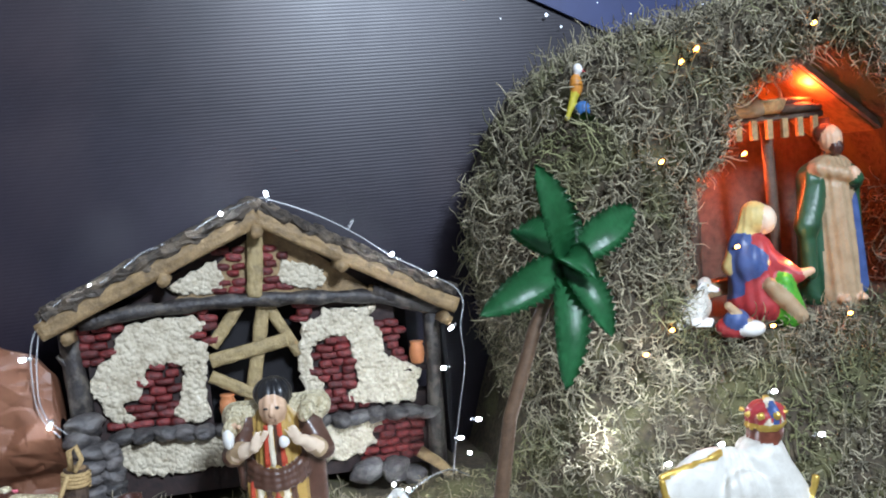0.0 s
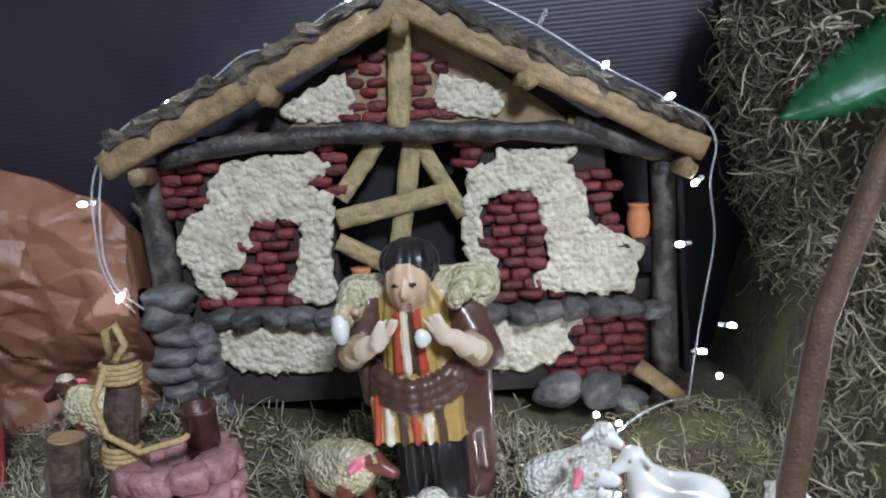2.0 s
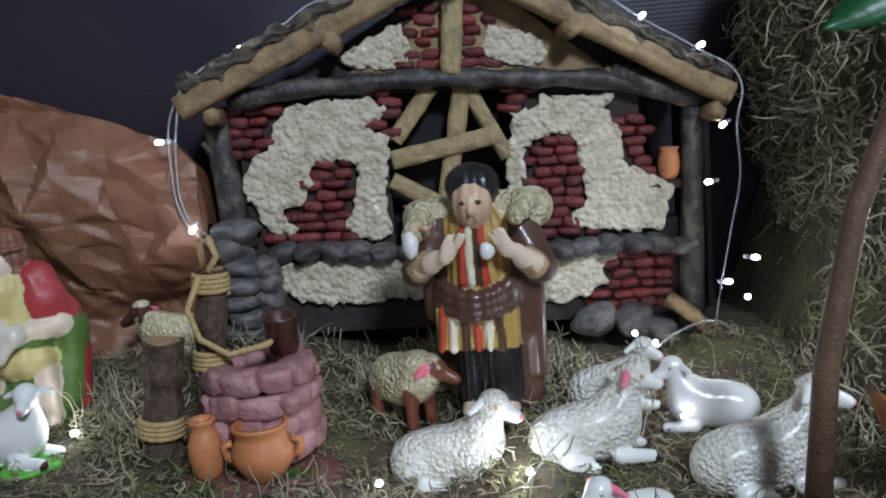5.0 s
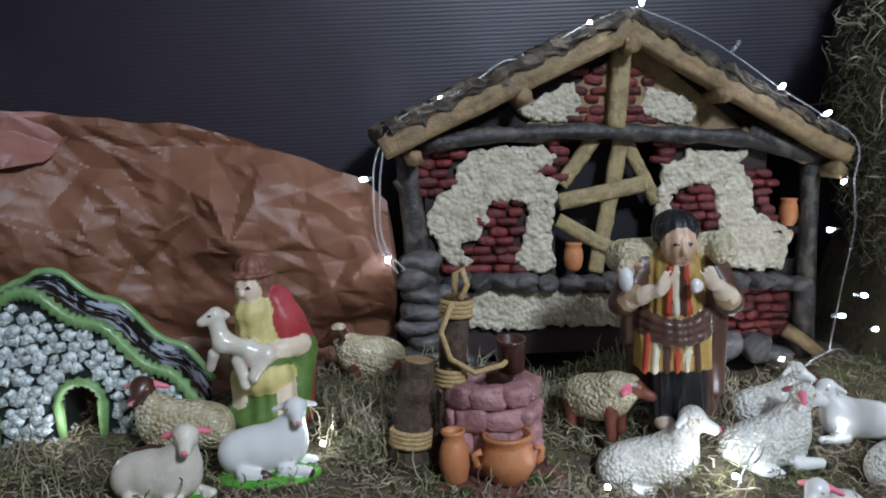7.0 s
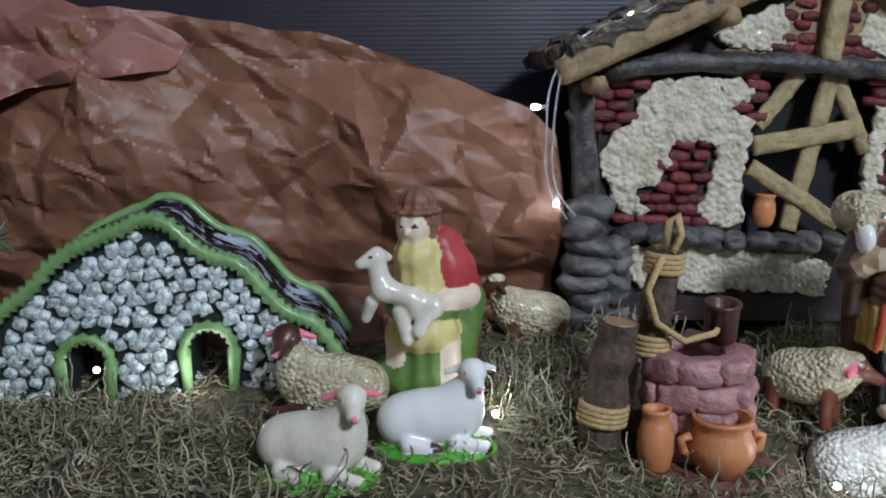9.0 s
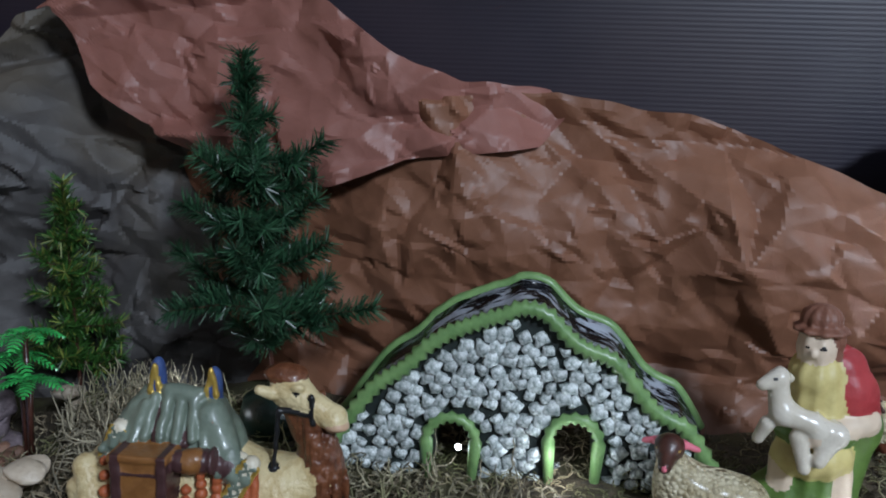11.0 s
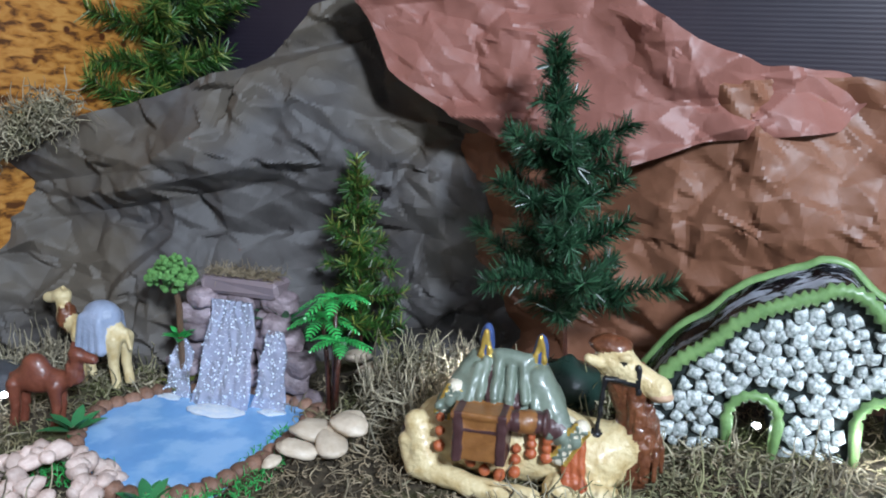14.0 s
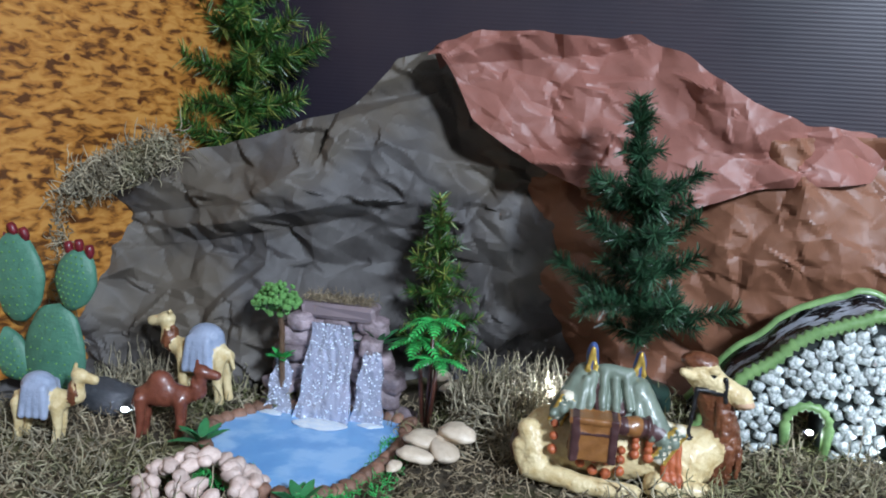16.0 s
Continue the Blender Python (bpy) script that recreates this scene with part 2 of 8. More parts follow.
M = {
    "backdrop": ribbed("ribbed_backdrop", (0.019, 0.015, 0.027), (0.010, 0.008, 0.015), (0.028, 0.020, 0.028)),
    "night": shader("night_sky_print", (0.030, 0.045, 0.14), 0.45, (0.015, 0.022, 0.075), 4, 0.5, 0.0),
    # emission gives the star marks a glow of their own
    "star": glow("star_print", (0.75, 0.85, 1.0), 1.2),
    "earth": shader("dry_moss_floor", (0.100, 0.076, 0.046), 0.9, (0.030, 0.023, 0.014), 120, 0.5, 0.8, 300, third=(0.09, 0.085, 0.035)),
    "moss": shader("dried_moss", (0.36, 0.29, 0.19), 0.75, (0.16, 0.12, 0.07), 25, 0.5, 0.0, random_by="island", spread=0.6, third=(0.145, 0.15, 0.06), third_scale=7),
    "moss_grey": shader("grey_dried_moss", (0.43, 0.38, 0.27), 0.75, (0.24, 0.20, 0.13), 25, 0.5, 0.0, random_by="island", spread=0.5, third=(0.23, 0.22, 0.11), third_scale=8),
    "hill_moss": shader("grey_green_moss", (0.37, 0.33, 0.23), 0.8, (0.18, 0.155, 0.10), 25, 0.5, 0.0, random_by="island", spread=0.6, third=(0.17, 0.17, 0.08), third_scale=8),
    "kraft": shader("brown_kraft_paper", (0.235, 0.103, 0.058), 0.5, (0.185, 0.078, 0.043), 18, 0.5, 0.12, 220),
    "redpaper": shader("red_brown_paper", (0.29, 0.120, 0.093), 0.48, (0.24, 0.097, 0.074), 18, 0.5, 0.12, 220),
    "greypaper": shader("grey_paper", (0.086, 0.079, 0.076), 0.62, (0.054, 0.048, 0.046), 18, 0.5, 0.12, 220, third=(0.100, 0.082, 0.062), third_scale=5),
    "paperback": shader("paper_lining", (0.10, 0.06, 0.04), 0.8),
    "bark": shader("painted_bark", (0.075, 0.058, 0.042), 0.8, (0.022, 0.017, 0.014), 90, 0.52, 1.0, 260, third=(0.13, 0.10, 0.07), third_scale=40),
    "wood": shader("tan_painted_timber", (0.30, 0.20, 0.095), 0.6, (0.13, 0.085, 0.042), 60, 0.45, 0.7, 300),
    "board": shader("yellowed_board", (0.36, 0.27, 0.13), 0.6, (0.15, 0.11, 0.05), 70, 0.42, 0.7, 300),
    "dark_wood": shader("charred_beam", (0.050, 0.042, 0.040), 0.5, (0.017, 0.015, 0.015), 70, 0.5, 0.9, 220, third=(0.10, 0.085, 0.07), third_scale=60),
    "brown_wood": shader("brown_log_bark", (0.11, 0.068, 0.042), 0.75, (0.035, 0.022, 0.016), 110, 0.5, 1.0, 220),
    "log_end": shader("sawn_log_end", (0.38, 0.24, 0.12), 0.7, (0.22, 0.13, 0.06), 200, 0.5, 0.3),
    "plaster": wool("rough_cream_plaster", (0.60, 0.535, 0.41), (0.40, 0.34, 0.24), 170.0, 1.0, 0.75),
    "brick": shader("red_painted_brick", (0.20, 0.026, 0.024), 0.42, (0.050, 0.008, 0.009), 2.2, 0.48, 0.8, 9, random_by="object", spread=0.4),
    "mortar": shader("dark_wall_core", (0.040, 0.022, 0.020), 0.8, (0.015, 0.010, 0.010), 80),
    "stone": shader("grey_painted_stone", (0.135, 0.122, 0.115), 0.5, (0.035, 0.033, 0.036), 2.2, 0.48, 1.0, 8, random_by="object", spread=0.4),
    # near-black that stands in for the shade inside openings
    "shade_black": shader("painted_shade_black", (0.012, 0.011, 0.013), 0.9),
    "rope": shader("straw_rope", (0.50, 0.35, 0.16), 0.75, (0.30, 0.19, 0.08), 300, 0.45, 0.6),
    "pinkstone": shader("pink_painted_stone", (0.40, 0.205, 0.200), 0.45, (0.24, 0.105, 0.105), 2.5, 0.45, 0.8, 8, random_by="object", spread=0.15),
    "wellbase": shader("red_earth_base", (0.17, 0.065, 0.050), 0.6, (0.09, 0.034, 0.028), 110, 0.5, 0.8),
    "terracotta": shader("terracotta", (0.56, 0.215, 0.085), 0.5, (0.47, 0.17, 0.065), 70, 0.4, 0.25, coat=0.1),
    "glazed": shader("glazed_clay", (0.62, 0.22, 0.06), 0.15, (0.46, 0.14, 0.035), 60, 0.5, 0.0, coat=0.6),
    "green_tuft": shader("green_flock", (0.08, 0.17, 0.02), 0.8, (0.03, 0.07, 0.01), 300, 0.5, 0.8, 700),
    "bridge_rim": shader("green_painted_rim", (0.21, 0.36, 0.13), 0.42, (0.11, 0.22, 0.075), 60, 0.45, 0.35, 160, coat=0.2),
    "bridge_stone": shader("white_dabbed_stone", (0.80, 0.84, 0.83), 0.42, (0.055, 0.105, 0.085), 2.4, 0.45, 0.8, 6, random_by="object", spread=0.25),
    "bridge_core": shader("dark_green_grout", (0.022, 0.032, 0.028), 0.5, (0.010, 0.013, 0.013), 150),
    "stream": streaks("black_and_white_stream", (0.66, 0.70, 0.78), (0.008, 0.009, 0.014)),
    "tinsel": shader("dark_green_tinsel", (0.030, 0.088, 0.040), 0.38, (0.015, 0.048, 0.024), 60, 0.5, 0.0, random_by="island", spread=0.55),
    "fir": shader("bright_green_fir", (0.048, 0.140, 0.026), 0.40, (0.021, 0.068, 0.012), 60, 0.5, 0.0, random_by="island", spread=0.6),
    "fir_tip": shader("yellow_green_fir", (0.22, 0.24, 0.05), 0.45, (0.12, 0.16, 0.03), 60, 0.5, 0.0, random_by="island", spread=0.5),
    "pot_green": shader("dark_green_plastic", (0.020, 0.045, 0.035), 0.3, (0.015, 0.033, 0.026), 40),
    "leaf": shader("glossy_green_leaf", (0.036, 0.20, 0.072), 0.34, (0.022, 0.13, 0.045), 50, 0.5, 0.25, 120, random_by="island", spread=0.2),
    "plastic_leaf": shader("bright_plastic_leaf", (0.055, 0.48, 0.11), 0.30, (0.035, 0.34, 0.080), 60, 0.5, 0.0, random_by="island", spread=0.35),
    "shrub": shader("green_flocked_crown", (0.15, 0.36, 0.10), 0.8, (0.085, 0.22, 0.055), 300, 0.5, 0.6, 800),
    "palm_trunk": shader("palm_stem", (0.16, 0.095, 0.055), 0.55, (0.09, 0.052, 0.030), 60, 0.5, 0.5),
    "cactus": shader("blue_green_cactus", (0.075, 0.215, 0.145), 0.5, (0.05, 0.155, 0.105), 70, 0.45, 0.5, 260),
    "cactus_fruit": shader("dark_red_fruit", (0.19, 0.015, 0.025), 0.35, (0.10, 0.008, 0.014), 60),
    "pond": shader("painted_blue_water", (0.20, 0.46, 0.82), 0.32, (0.15, 0.37, 0.74), 22, 0.5, 0.1, 90, third=(0.32, 0.56, 0.88), third_scale=30, coat=0.2),
    # white of the foam, and of the beads that imitate glints
    "foam": shader("white_foam_and_glints", (0.85, 0.90, 0.96), 0.4, (0.62, 0.75, 0.92), 6, 0.5, 0.9, 16),
    "fallwater": clear("clear_resin_water", (0.80, 0.84, 0.97), 0.07, 0.70, 1.34),
    "mauvestone": shader("mauve_stone", (0.34, 0.27, 0.29), 0.55, (0.15, 0.11, 0.12), 2.5, 0.48, 0.9, 8, random_by="object", spread=0.4),
    "edgestone": shader("brown_edging_stone", (0.25, 0.135, 0.090), 0.6, (0.15, 0.078, 0.052), 2.5, 0.45, 0.6, 8, random_by="object", spread=0.3),
    "pebble": shader("cream_pebble", (0.66, 0.56, 0.44), 0.45, (0.50, 0.40, 0.29), 2.0, 0.45, 0.4, 7, random_by="object", spread=0.12),
    "quartz": shader("pink_white_gravel", (0.66, 0.53, 0.47), 0.5, (0.50, 0.36, 0.31), 2.0, 0.45, 0.5, 7, random_by="object", spread=0.18),
    "slate": shader("dark_grey_rock", (0.075, 0.080, 0.092), 0.5, (0.045, 0.048, 0.055), 2.5, 0.45, 0.8, 8),
    "poster": None,
    "wire": clear("clear_wire", (0.88, 0.90, 0.92), 0.18, 0.75, 1.45),
    "led": glow("white_led_bulb", (0.80, 0.88, 1.0), 26.0),
    "amber": glow("amber_led_bulb", (1.0, 0.36, 0.06), 14.0),
    "bulb_off": clear("unlit_bulb", (0.92, 0.93, 0.95), 0.1, 0.8, 1.45),
    "cable": shader("dark_green_cable", (0.012, 0.018, 0.014), 0.4),
    "tabletop": shader("dark_table_cloth", (0.03, 0.028, 0.03), 0.8),
    "roomwall": shader("cream_room_wall", (0.60, 0.60, 0.60), 0.8, (0.54, 0.54, 0.54), 3),
    "roomfloor": shader("floor_tile", (0.35, 0.32, 0.28), 0.5, (0.28, 0.25, 0.22), 4),
    # painted figures
    "fleece_white": wool("white_fleece", (0.72, 0.70, 0.64), (0.52, 0.48, 0.39), 260.0, 1.0),
    "fleece_cream": wool("cream_fleece", (0.60, 0.53, 0.36), (0.32, 0.25, 0.13), 260.0, 1.0),
    "white_glaze": shader("white_glaze", (0.75, 0.74, 0.71), 0.25, (0.74, 0.72, 0.69), 40, 0.4, 0.1, 120, coat=0.3),
    "ivory_glaze": shader("ivory_glaze", (0.70, 0.64, 0.54), 0.28, (0.60, 0.53, 0.42), 40, 0.4, 0.25, 160, coat=0.3),
    "pink": shader("pink_paint", (0.78, 0.20, 0.26), 0.4, (0.70, 0.14, 0.20), 60, 0.4, 0.0),
    "dark_brown": shader("dark_brown_paint", (0.085, 0.030, 0.020), 0.35, (0.040, 0.014, 0.010), 80, 0.5, 0.3, 240, coat=0.2),
    "red_brown": shader("red_brown_paint", (0.20, 0.060, 0.035), 0.4, (0.11, 0.030, 0.018), 80, 0.45, 0.4, 240, coat=0.2),
    "black": shader("black_paint", (0.014, 0.014, 0.016), 0.35, (0.008, 0.008, 0.009), 60, 0.5, 0.2),
    "skin": shader("pale_flesh_paint", (0.62, 0.41, 0.27), 0.42, (0.52, 0.32, 0.20), 60, 0.4, 0.1),
    "skin_pale": shader("cream_flesh_paint", (0.72, 0.58, 0.44), 0.42, (0.64, 0.49, 0.36), 60, 0.4, 0.1),
    "coat_brown": shader("brown_cloak_paint", (0.095, 0.045, 0.030), 0.38, (0.060, 0.026, 0.016), 50, 0.45, 0.35, 140, coat=0.25),
    "ochre": shader("ochre_stripe_paint", (0.42, 0.27, 0.075), 0.42, (0.29, 0.17, 0.045), 70, 0.42, 0.25),
    "stripe_red": shader("red_stripe_paint", (0.45, 0.060, 0.030), 0.42, (0.32, 0.035, 0.018), 70, 0.42, 0.25),
    "stripe_white": shader("white_stripe_paint", (0.72, 0.66, 0.52), 0.42, (0.58, 0.50, 0.36), 70, 0.42, 0.2),
    "yellow_cloth": shader("pale_yellow_paint", (0.62, 0.52, 0.215), 0.48, (0.48, 0.38, 0.14), 50, 0.42, 0.4, 130),
    "red_cloth": shader("crimson_paint", (0.42, 0.045, 0.050), 0.45, (0.29, 0.026, 0.030), 50, 0.42, 0.4, 130),
    "green_cloth": shader("olive_green_paint", (0.115, 0.205, 0.045), 0.45, (0.060, 0.115, 0.024), 40, 0.42, 0.4, 130),
    "deep_green": shader("deep_green_paint", (0.022, 0.085, 0.040), 0.38, (0.012, 0.045, 0.022), 40, 0.42, 0.4, 130),
    "gold": shader("gold_paint", (0.72, 0.50, 0.12), 0.32, (0.55, 0.34, 0.07), 60, 0.45, 0.2, metal=0.6),
    "hat": shader("brown_hat_paint", (0.225, 0.095, 0.060), 0.5, (0.16, 0.062, 0.040), 60, 0.42, 0.3),
    "grass_paint": shader("bright_green_base", (0.11, 0.42, 0.035), 0.45, (0.045, 0.26, 0.030), 80, 0.45, 0.6, 260),
    "blue_cloth": shader("blue_paint", (0.060, 0.105, 0.27), 0.4, (0.030, 0.055, 0.16), 40, 0.42, 0.4, 130),
    "teal_cloth": shader("dark_teal_velvet", (0.012, 0.055, 0.085), 0.5, (0.006, 0.030, 0.048), 40, 0.42, 0.4, 130),
    "cape_white": shader("white_cape_paint", (0.66, 0.64, 0.58), 0.45, (0.46, 0.43, 0.37), 30, 0.4, 0.4, 110),
    "tan_cloth": shader("beige_robe_paint", (0.42, 0.30, 0.18), 0.45, (0.30, 0.20, 0.11), 40, 0.42, 0.4, 130),
    "camel_hide": shader("camel_cream_paint", (0.70, 0.57, 0.32), 0.40, (0.48, 0.32, 0.12), 70, 0.40, 0.8, 220, coat=0.12),
    "camel_mane": shader("red_brown_mane", (0.20, 0.070, 0.030), 0.38, (0.085, 0.026, 0.012), 90, 0.48, 1.0, 180, coat=0.25),
    "drape": shader("grey_green_drape", (0.185, 0.225, 0.175), 0.38, (0.105, 0.135, 0.105), 40, 0.42, 0.4, 130, coat=0.25),
    "tassel": shader("orange_red_tassel", (0.46, 0.120, 0.045), 0.42, (0.32, 0.070, 0.028), 60, 0.42, 0.4),
    "chest": shader("brown_chest_paint", (0.27, 0.115, 0.035), 0.36, (0.17, 0.065, 0.022), 70, 0.42, 0.2, coat=0.25),
    "chest_band": shader("plum_band_paint", (0.085, 0.038, 0.038), 0.38, (0.050, 0.022, 0.022), 60),
    "saddle_blue": shader("grey_blue_cloth", (0.33, 0.39, 0.52), 0.42, (0.22, 0.27, 0.37), 60, 0.42, 0.4),
    "straw": shader("straw", (0.52, 0.38, 0.19), 0.7, (0.33, 0.22, 0.10), 200, 0.45, 0.8, 500),
    "bowl_wood": shader("orange_brown_resin", (0.42, 0.185, 0.045), 0.3, (0.27, 0.105, 0.025), 40, 0.45, 0.3, coat=0.3),
    "sack": shader("sack_cloth", (0.36, 0.30, 0.20), 0.7, (0.24, 0.19, 0.12), 60, 0.42, 0.6),
    "parrot_orange": shader("orange_feather", (0.62, 0.25, 0.035), 0.5), "parrot_yellow": shader("yellow_feather", (0.60, 0.52, 0.05), 0.5),
    "parrot_blue": shader("blue_feather", (0.045, 0.16, 0.42), 0.5),
    "roof_red": shader("grey_tile_board", (0.30, 0.27, 0.24), 0.6, (0.20, 0.18, 0.16), 60),
    "stable_wood": shader("dark_stable_timber", (0.11, 0.072, 0.048), 0.6, (0.050, 0.032, 0.022), 80, 0.48, 0.8),
}


def desert_print():
    """A printed desert: orange ground with dark streaks, a pale band and small dark scrub."""
    m = shader("desert_print", (0.62, 0.29, 0.045), 0.4, (0.40, 0.145, 0.018), 26, 0.5, 0.0)
    nt = m.node_tree
    b = nt.nodes["Principled BSDF"]
    tc = nt.nodes.new("ShaderNodeTexCoord")
    mp = nt.nodes.new("ShaderNodeMapping")
    mp.inputs["Scale"].default_value = (30, 30, 75)
    mp.inputs["Rotation"].default_value = (0.35, 0, 0)
    n = nt.nodes.new("ShaderNodeTexNoise")
    n.inputs["Scale"].default_value, n.inputs["Detail"].default_value, n.inputs["Distortion"].default_value = 1.6, 5, 0.5
    r = nt.nodes.new("ShaderNodeValToRGB")
    e = r.color_ramp.elements
    e[0].position, e[0].color, e[1].position, e[1].color = 0.37, (0.085, 0.028, 0.006, 1), 0.62, (0.47, 0.225, 0.052, 1)
    e.new(0.49).color = (0.36, 0.145, 0.026, 1)
    v = nt.nodes.new("ShaderNodeTexVoronoi")
    v.inputs["Scale"].default_value = 30
    vr = nt.nodes.new("ShaderNodeValToRGB")
    vr.color_ramp.elements[0].position, vr.color_ramp.elements[1].position = 0.10, 0.17
    mix = nt.nodes.new("ShaderNodeMix")
    mix.data_type = "RGBA"
    nt.links.new(tc.outputs["Object"], mp.inputs["Vector"])
    nt.links.new(mp.outputs["Vector"], n.inputs["Vector"])
    nt.links.new(n.outputs["Fac"], r.inputs["Fac"])
    nt.links.new(tc.outputs["Object"], v.inputs["Vector"])
    nt.links.new(v.outputs["Distance"], vr.inputs["Fac"])
    nt.links.new(vr.outputs["Color"], mix.inputs["Factor"])
    mix.inputs["A"].default_value = (0.07, 0.018, 0.004, 1)
    nt.links.new(r.outputs["Color"], mix.inputs["B"])
    nt.links.new(mix.outputs["Result"], b.inputs["Base Color"])
    return m


M["poster"] = desert_print()


def crumple(m, amount):
    """Adds straight-edged creases of two sizes to a paper's relief."""
    nt = m.node_tree
    bump = next(n for n in nt.nodes if n.bl_idname == "ShaderNodeBump")
    tc = nt.nodes.new("ShaderNodeTexCoord")
    last = None
    for scale, strength in ((16, amount), (44, amount * 0.7)):
        v = nt.nodes.new("ShaderNodeTexVoronoi")
        v.feature = "F1"
        v.inputs["Scale"].default_value = scale
        b = nt.nodes.new("ShaderNodeBump")
        b.inputs["Strength"].default_value, b.inputs["Distance"].default_value = strength, 0.22 / scale
        nt.links.new(tc.outputs["Object"], v.inputs["Vector"])
        nt.links.new(v.outputs["Distance"], b.inputs["Height"])
        if last:
            nt.links.new(last, b.inputs["Normal"])
        last = b.outputs["Normal"]
    nt.links.new(last, bump.inputs["Normal"])


for paper in ("greypaper", "redpaper", "kraft"):
    crumple(M[paper], 0.38)


# ---- tools ----
rng = np.random.default_rng(7)


def mesh_ob(name, verts, faces, materials, parent=None, smooth=True, indices=None):
    me = bpy.data.meshes.new(name)
    me.from_pydata([tuple(v) for v in verts], [], [tuple(f) for f in faces])
    for m in materials if isinstance(materials, (list, tuple)) else [materials]:
        me.materials.append(M[m])
    if indices is not None:
        me.polygons.foreach_set("material_index", np.asarray(indices, dtype=np.int32))
    me.polygons.foreach_set("use_smooth", np.full(len(me.polygons), smooth))
    me.update()
    ob = new(name, me)
    if parent:
        ob.parent = parent
    return ob


def part(name, bm, material, parent=None, label="", smooth=False):
    """Links a bmesh as one mesh object under a thing or a part."""
    me = bpy.data.meshes.new(name)
    bm.to_mesh(me)
    bm.free()
    me.materials.append(M[material])
    if smooth:
        me.polygons.foreach_set("use_smooth", np.full(len(me.polygons), True))
    ob = new(name, me)
    if parent:
        ob.parent = parent
    if label:
        ob["label"] = label
    return ob


def empty(name, m, label, category, group="", kind=""):
    ob = new(name)
    ob.empty_display_size = 0.01
    ob.matrix_world = m
    return tagged(ob, label, category, group, kind)


def box_bm(size, place=(0, 0, 0), turn=(0, 0, 0), bevel=0.0, bm=None, jitter=0.0, seed=0):
    bm = bm or bmesh.new()
    got = bmesh.ops.create_cube(bm, size=1.0, matrix=pose(*place, *turn) @ Matrix.Diagonal((*size, 1)))["verts"]
    if bevel:
        edges = list({e for v in got for e in v.link_edges})
        bmesh.ops.bevel(bm, geom=edges, offset=bevel, segments=2, affect="EDGES", profile=0.6)
    if jitter:
        r = random.Random(seed)
        for v in bm.verts:
            v.co += Vector((r.uniform(-1, 1), r.uniform(-1, 1), r.uniform(-1, 1))) * jitter
    return bm


def tube_bm(points, radii, sides=8, bm=None, rough=0.0, seed=0, caps=True):
    """A round bar along points, with its own radius at each."""
    bm = bm or bmesh.new()
    r = random.Random(seed)
    pts = [Vector(p) for p in points]
    if not hasattr(radii, "__len__"):
        radii = [radii] * len(pts)
    rings = []
    side = None
    for i, p in enumerate(pts):
        d = (pts[min(i + 1, len(pts) - 1)] - pts[max(i - 1, 0)]).normalized()
        if side is None:
            side = d.orthogonal().normalized()
        side = (side - d * side.dot(d)).normalized()
        other = d.cross(side)
        rings.append([bm.verts.new(p + (side * math.cos(a) + other * math.sin(a)) * radii[i] * (1 + r.uniform(-rough, rough)))
                      for a in [2 * math.pi * k / sides for k in range(sides)]])
    for a, b in zip(rings, rings[1:]):
        for k in range(sides):
            bm.faces.new((a[k], a[(k + 1) % sides], b[(k + 1) % sides], b[k]))
    if caps:
        bm.faces.new(rings[0][::-1])
        bm.faces.new(rings[-1])
    return bm


def lathe_bm(profile, sides=24, bm=None, m=None, cap=True):
    """A turned form from (radius, height) pairs."""
    bm = bm or bmesh.new()
    rings = []
    for rad, h in profile:
        rings.append([bm.verts.new(Vector((rad * math.cos(2 * math.pi * k / sides), rad * math.sin(2 * math.pi * k / sides), h))) for k in range(sides)])
    for a, b in zip(rings, rings[1:]):
        for k in range(sides):
            bm.faces.new((a[k], a[(k + 1) % sides], b[(k + 1) % sides], b[k]))
    bm.faces.new(rings[0][::-1])
    if cap:
        bm.faces.new(rings[-1])
    if m:
        bmesh.ops.transform(bm, matrix=m, verts=[v for ring in rings for v in ring])
    return bm


def rock_mesh(name, material, seed, sharp=0.22, cuts=2, block=1.0):
    """An uneven rounded stone of unit size."""
    bm = bmesh.new()
    bmesh.ops.create_icosphere(bm, subdivisions=cuts, radius=0.5)
    o = Vector((seed * 3.1, seed * 1.7, seed * 2.3))
    for v in bm.verts:
        if block < 1:
            c = [math.copysign(abs(2 * a) ** block, a) for a in v.co]
            v.co = Vector(c) * (0.5 / max(abs(a) for a in c)) * 0.5 + v.co * 0.5
        n = noise.noise(v.co * 2.2 + o) * sharp + noise.noise(v.co * 5 + o) * sharp * 0.4
        v.co *= 1 + n
    me = bpy.data.meshes.new(name)
    bm.to_mesh(me)
    bm.free()
    me.materials.append(M[material])
    me.polygons.foreach_set("use_smooth", np.full(len(me.polygons), True))
    return me


def placed(name, me, m, parent=None, label=""):
    ob = new(name, me)
    if parent:
        ob.parent = parent
    ob.matrix_basis = m
    if label:
        ob["label"] = label
    return ob


def scaled(x, y, z, sx, sy, sz, rx=0, ry=0, rz=0):
    return pose(x, y, z, rx, ry, rz) @ Matrix.Diagonal((sx, sy, sz, 1))


# sculpted figures: blended round forms, meshed together on a grid
def rotm(rx, ry, rz):
    return np.array(Euler((radians(rx), radians(ry), radians(rz))).to_matrix())


def ball(c, r, mat, k=0.006, rot=(0, 0, 0)):
    return ("ball", np.array(c, float), np.array(r if hasattr(r, "__len__") else (r, r, r), float), mat, k, rotm(*rot))


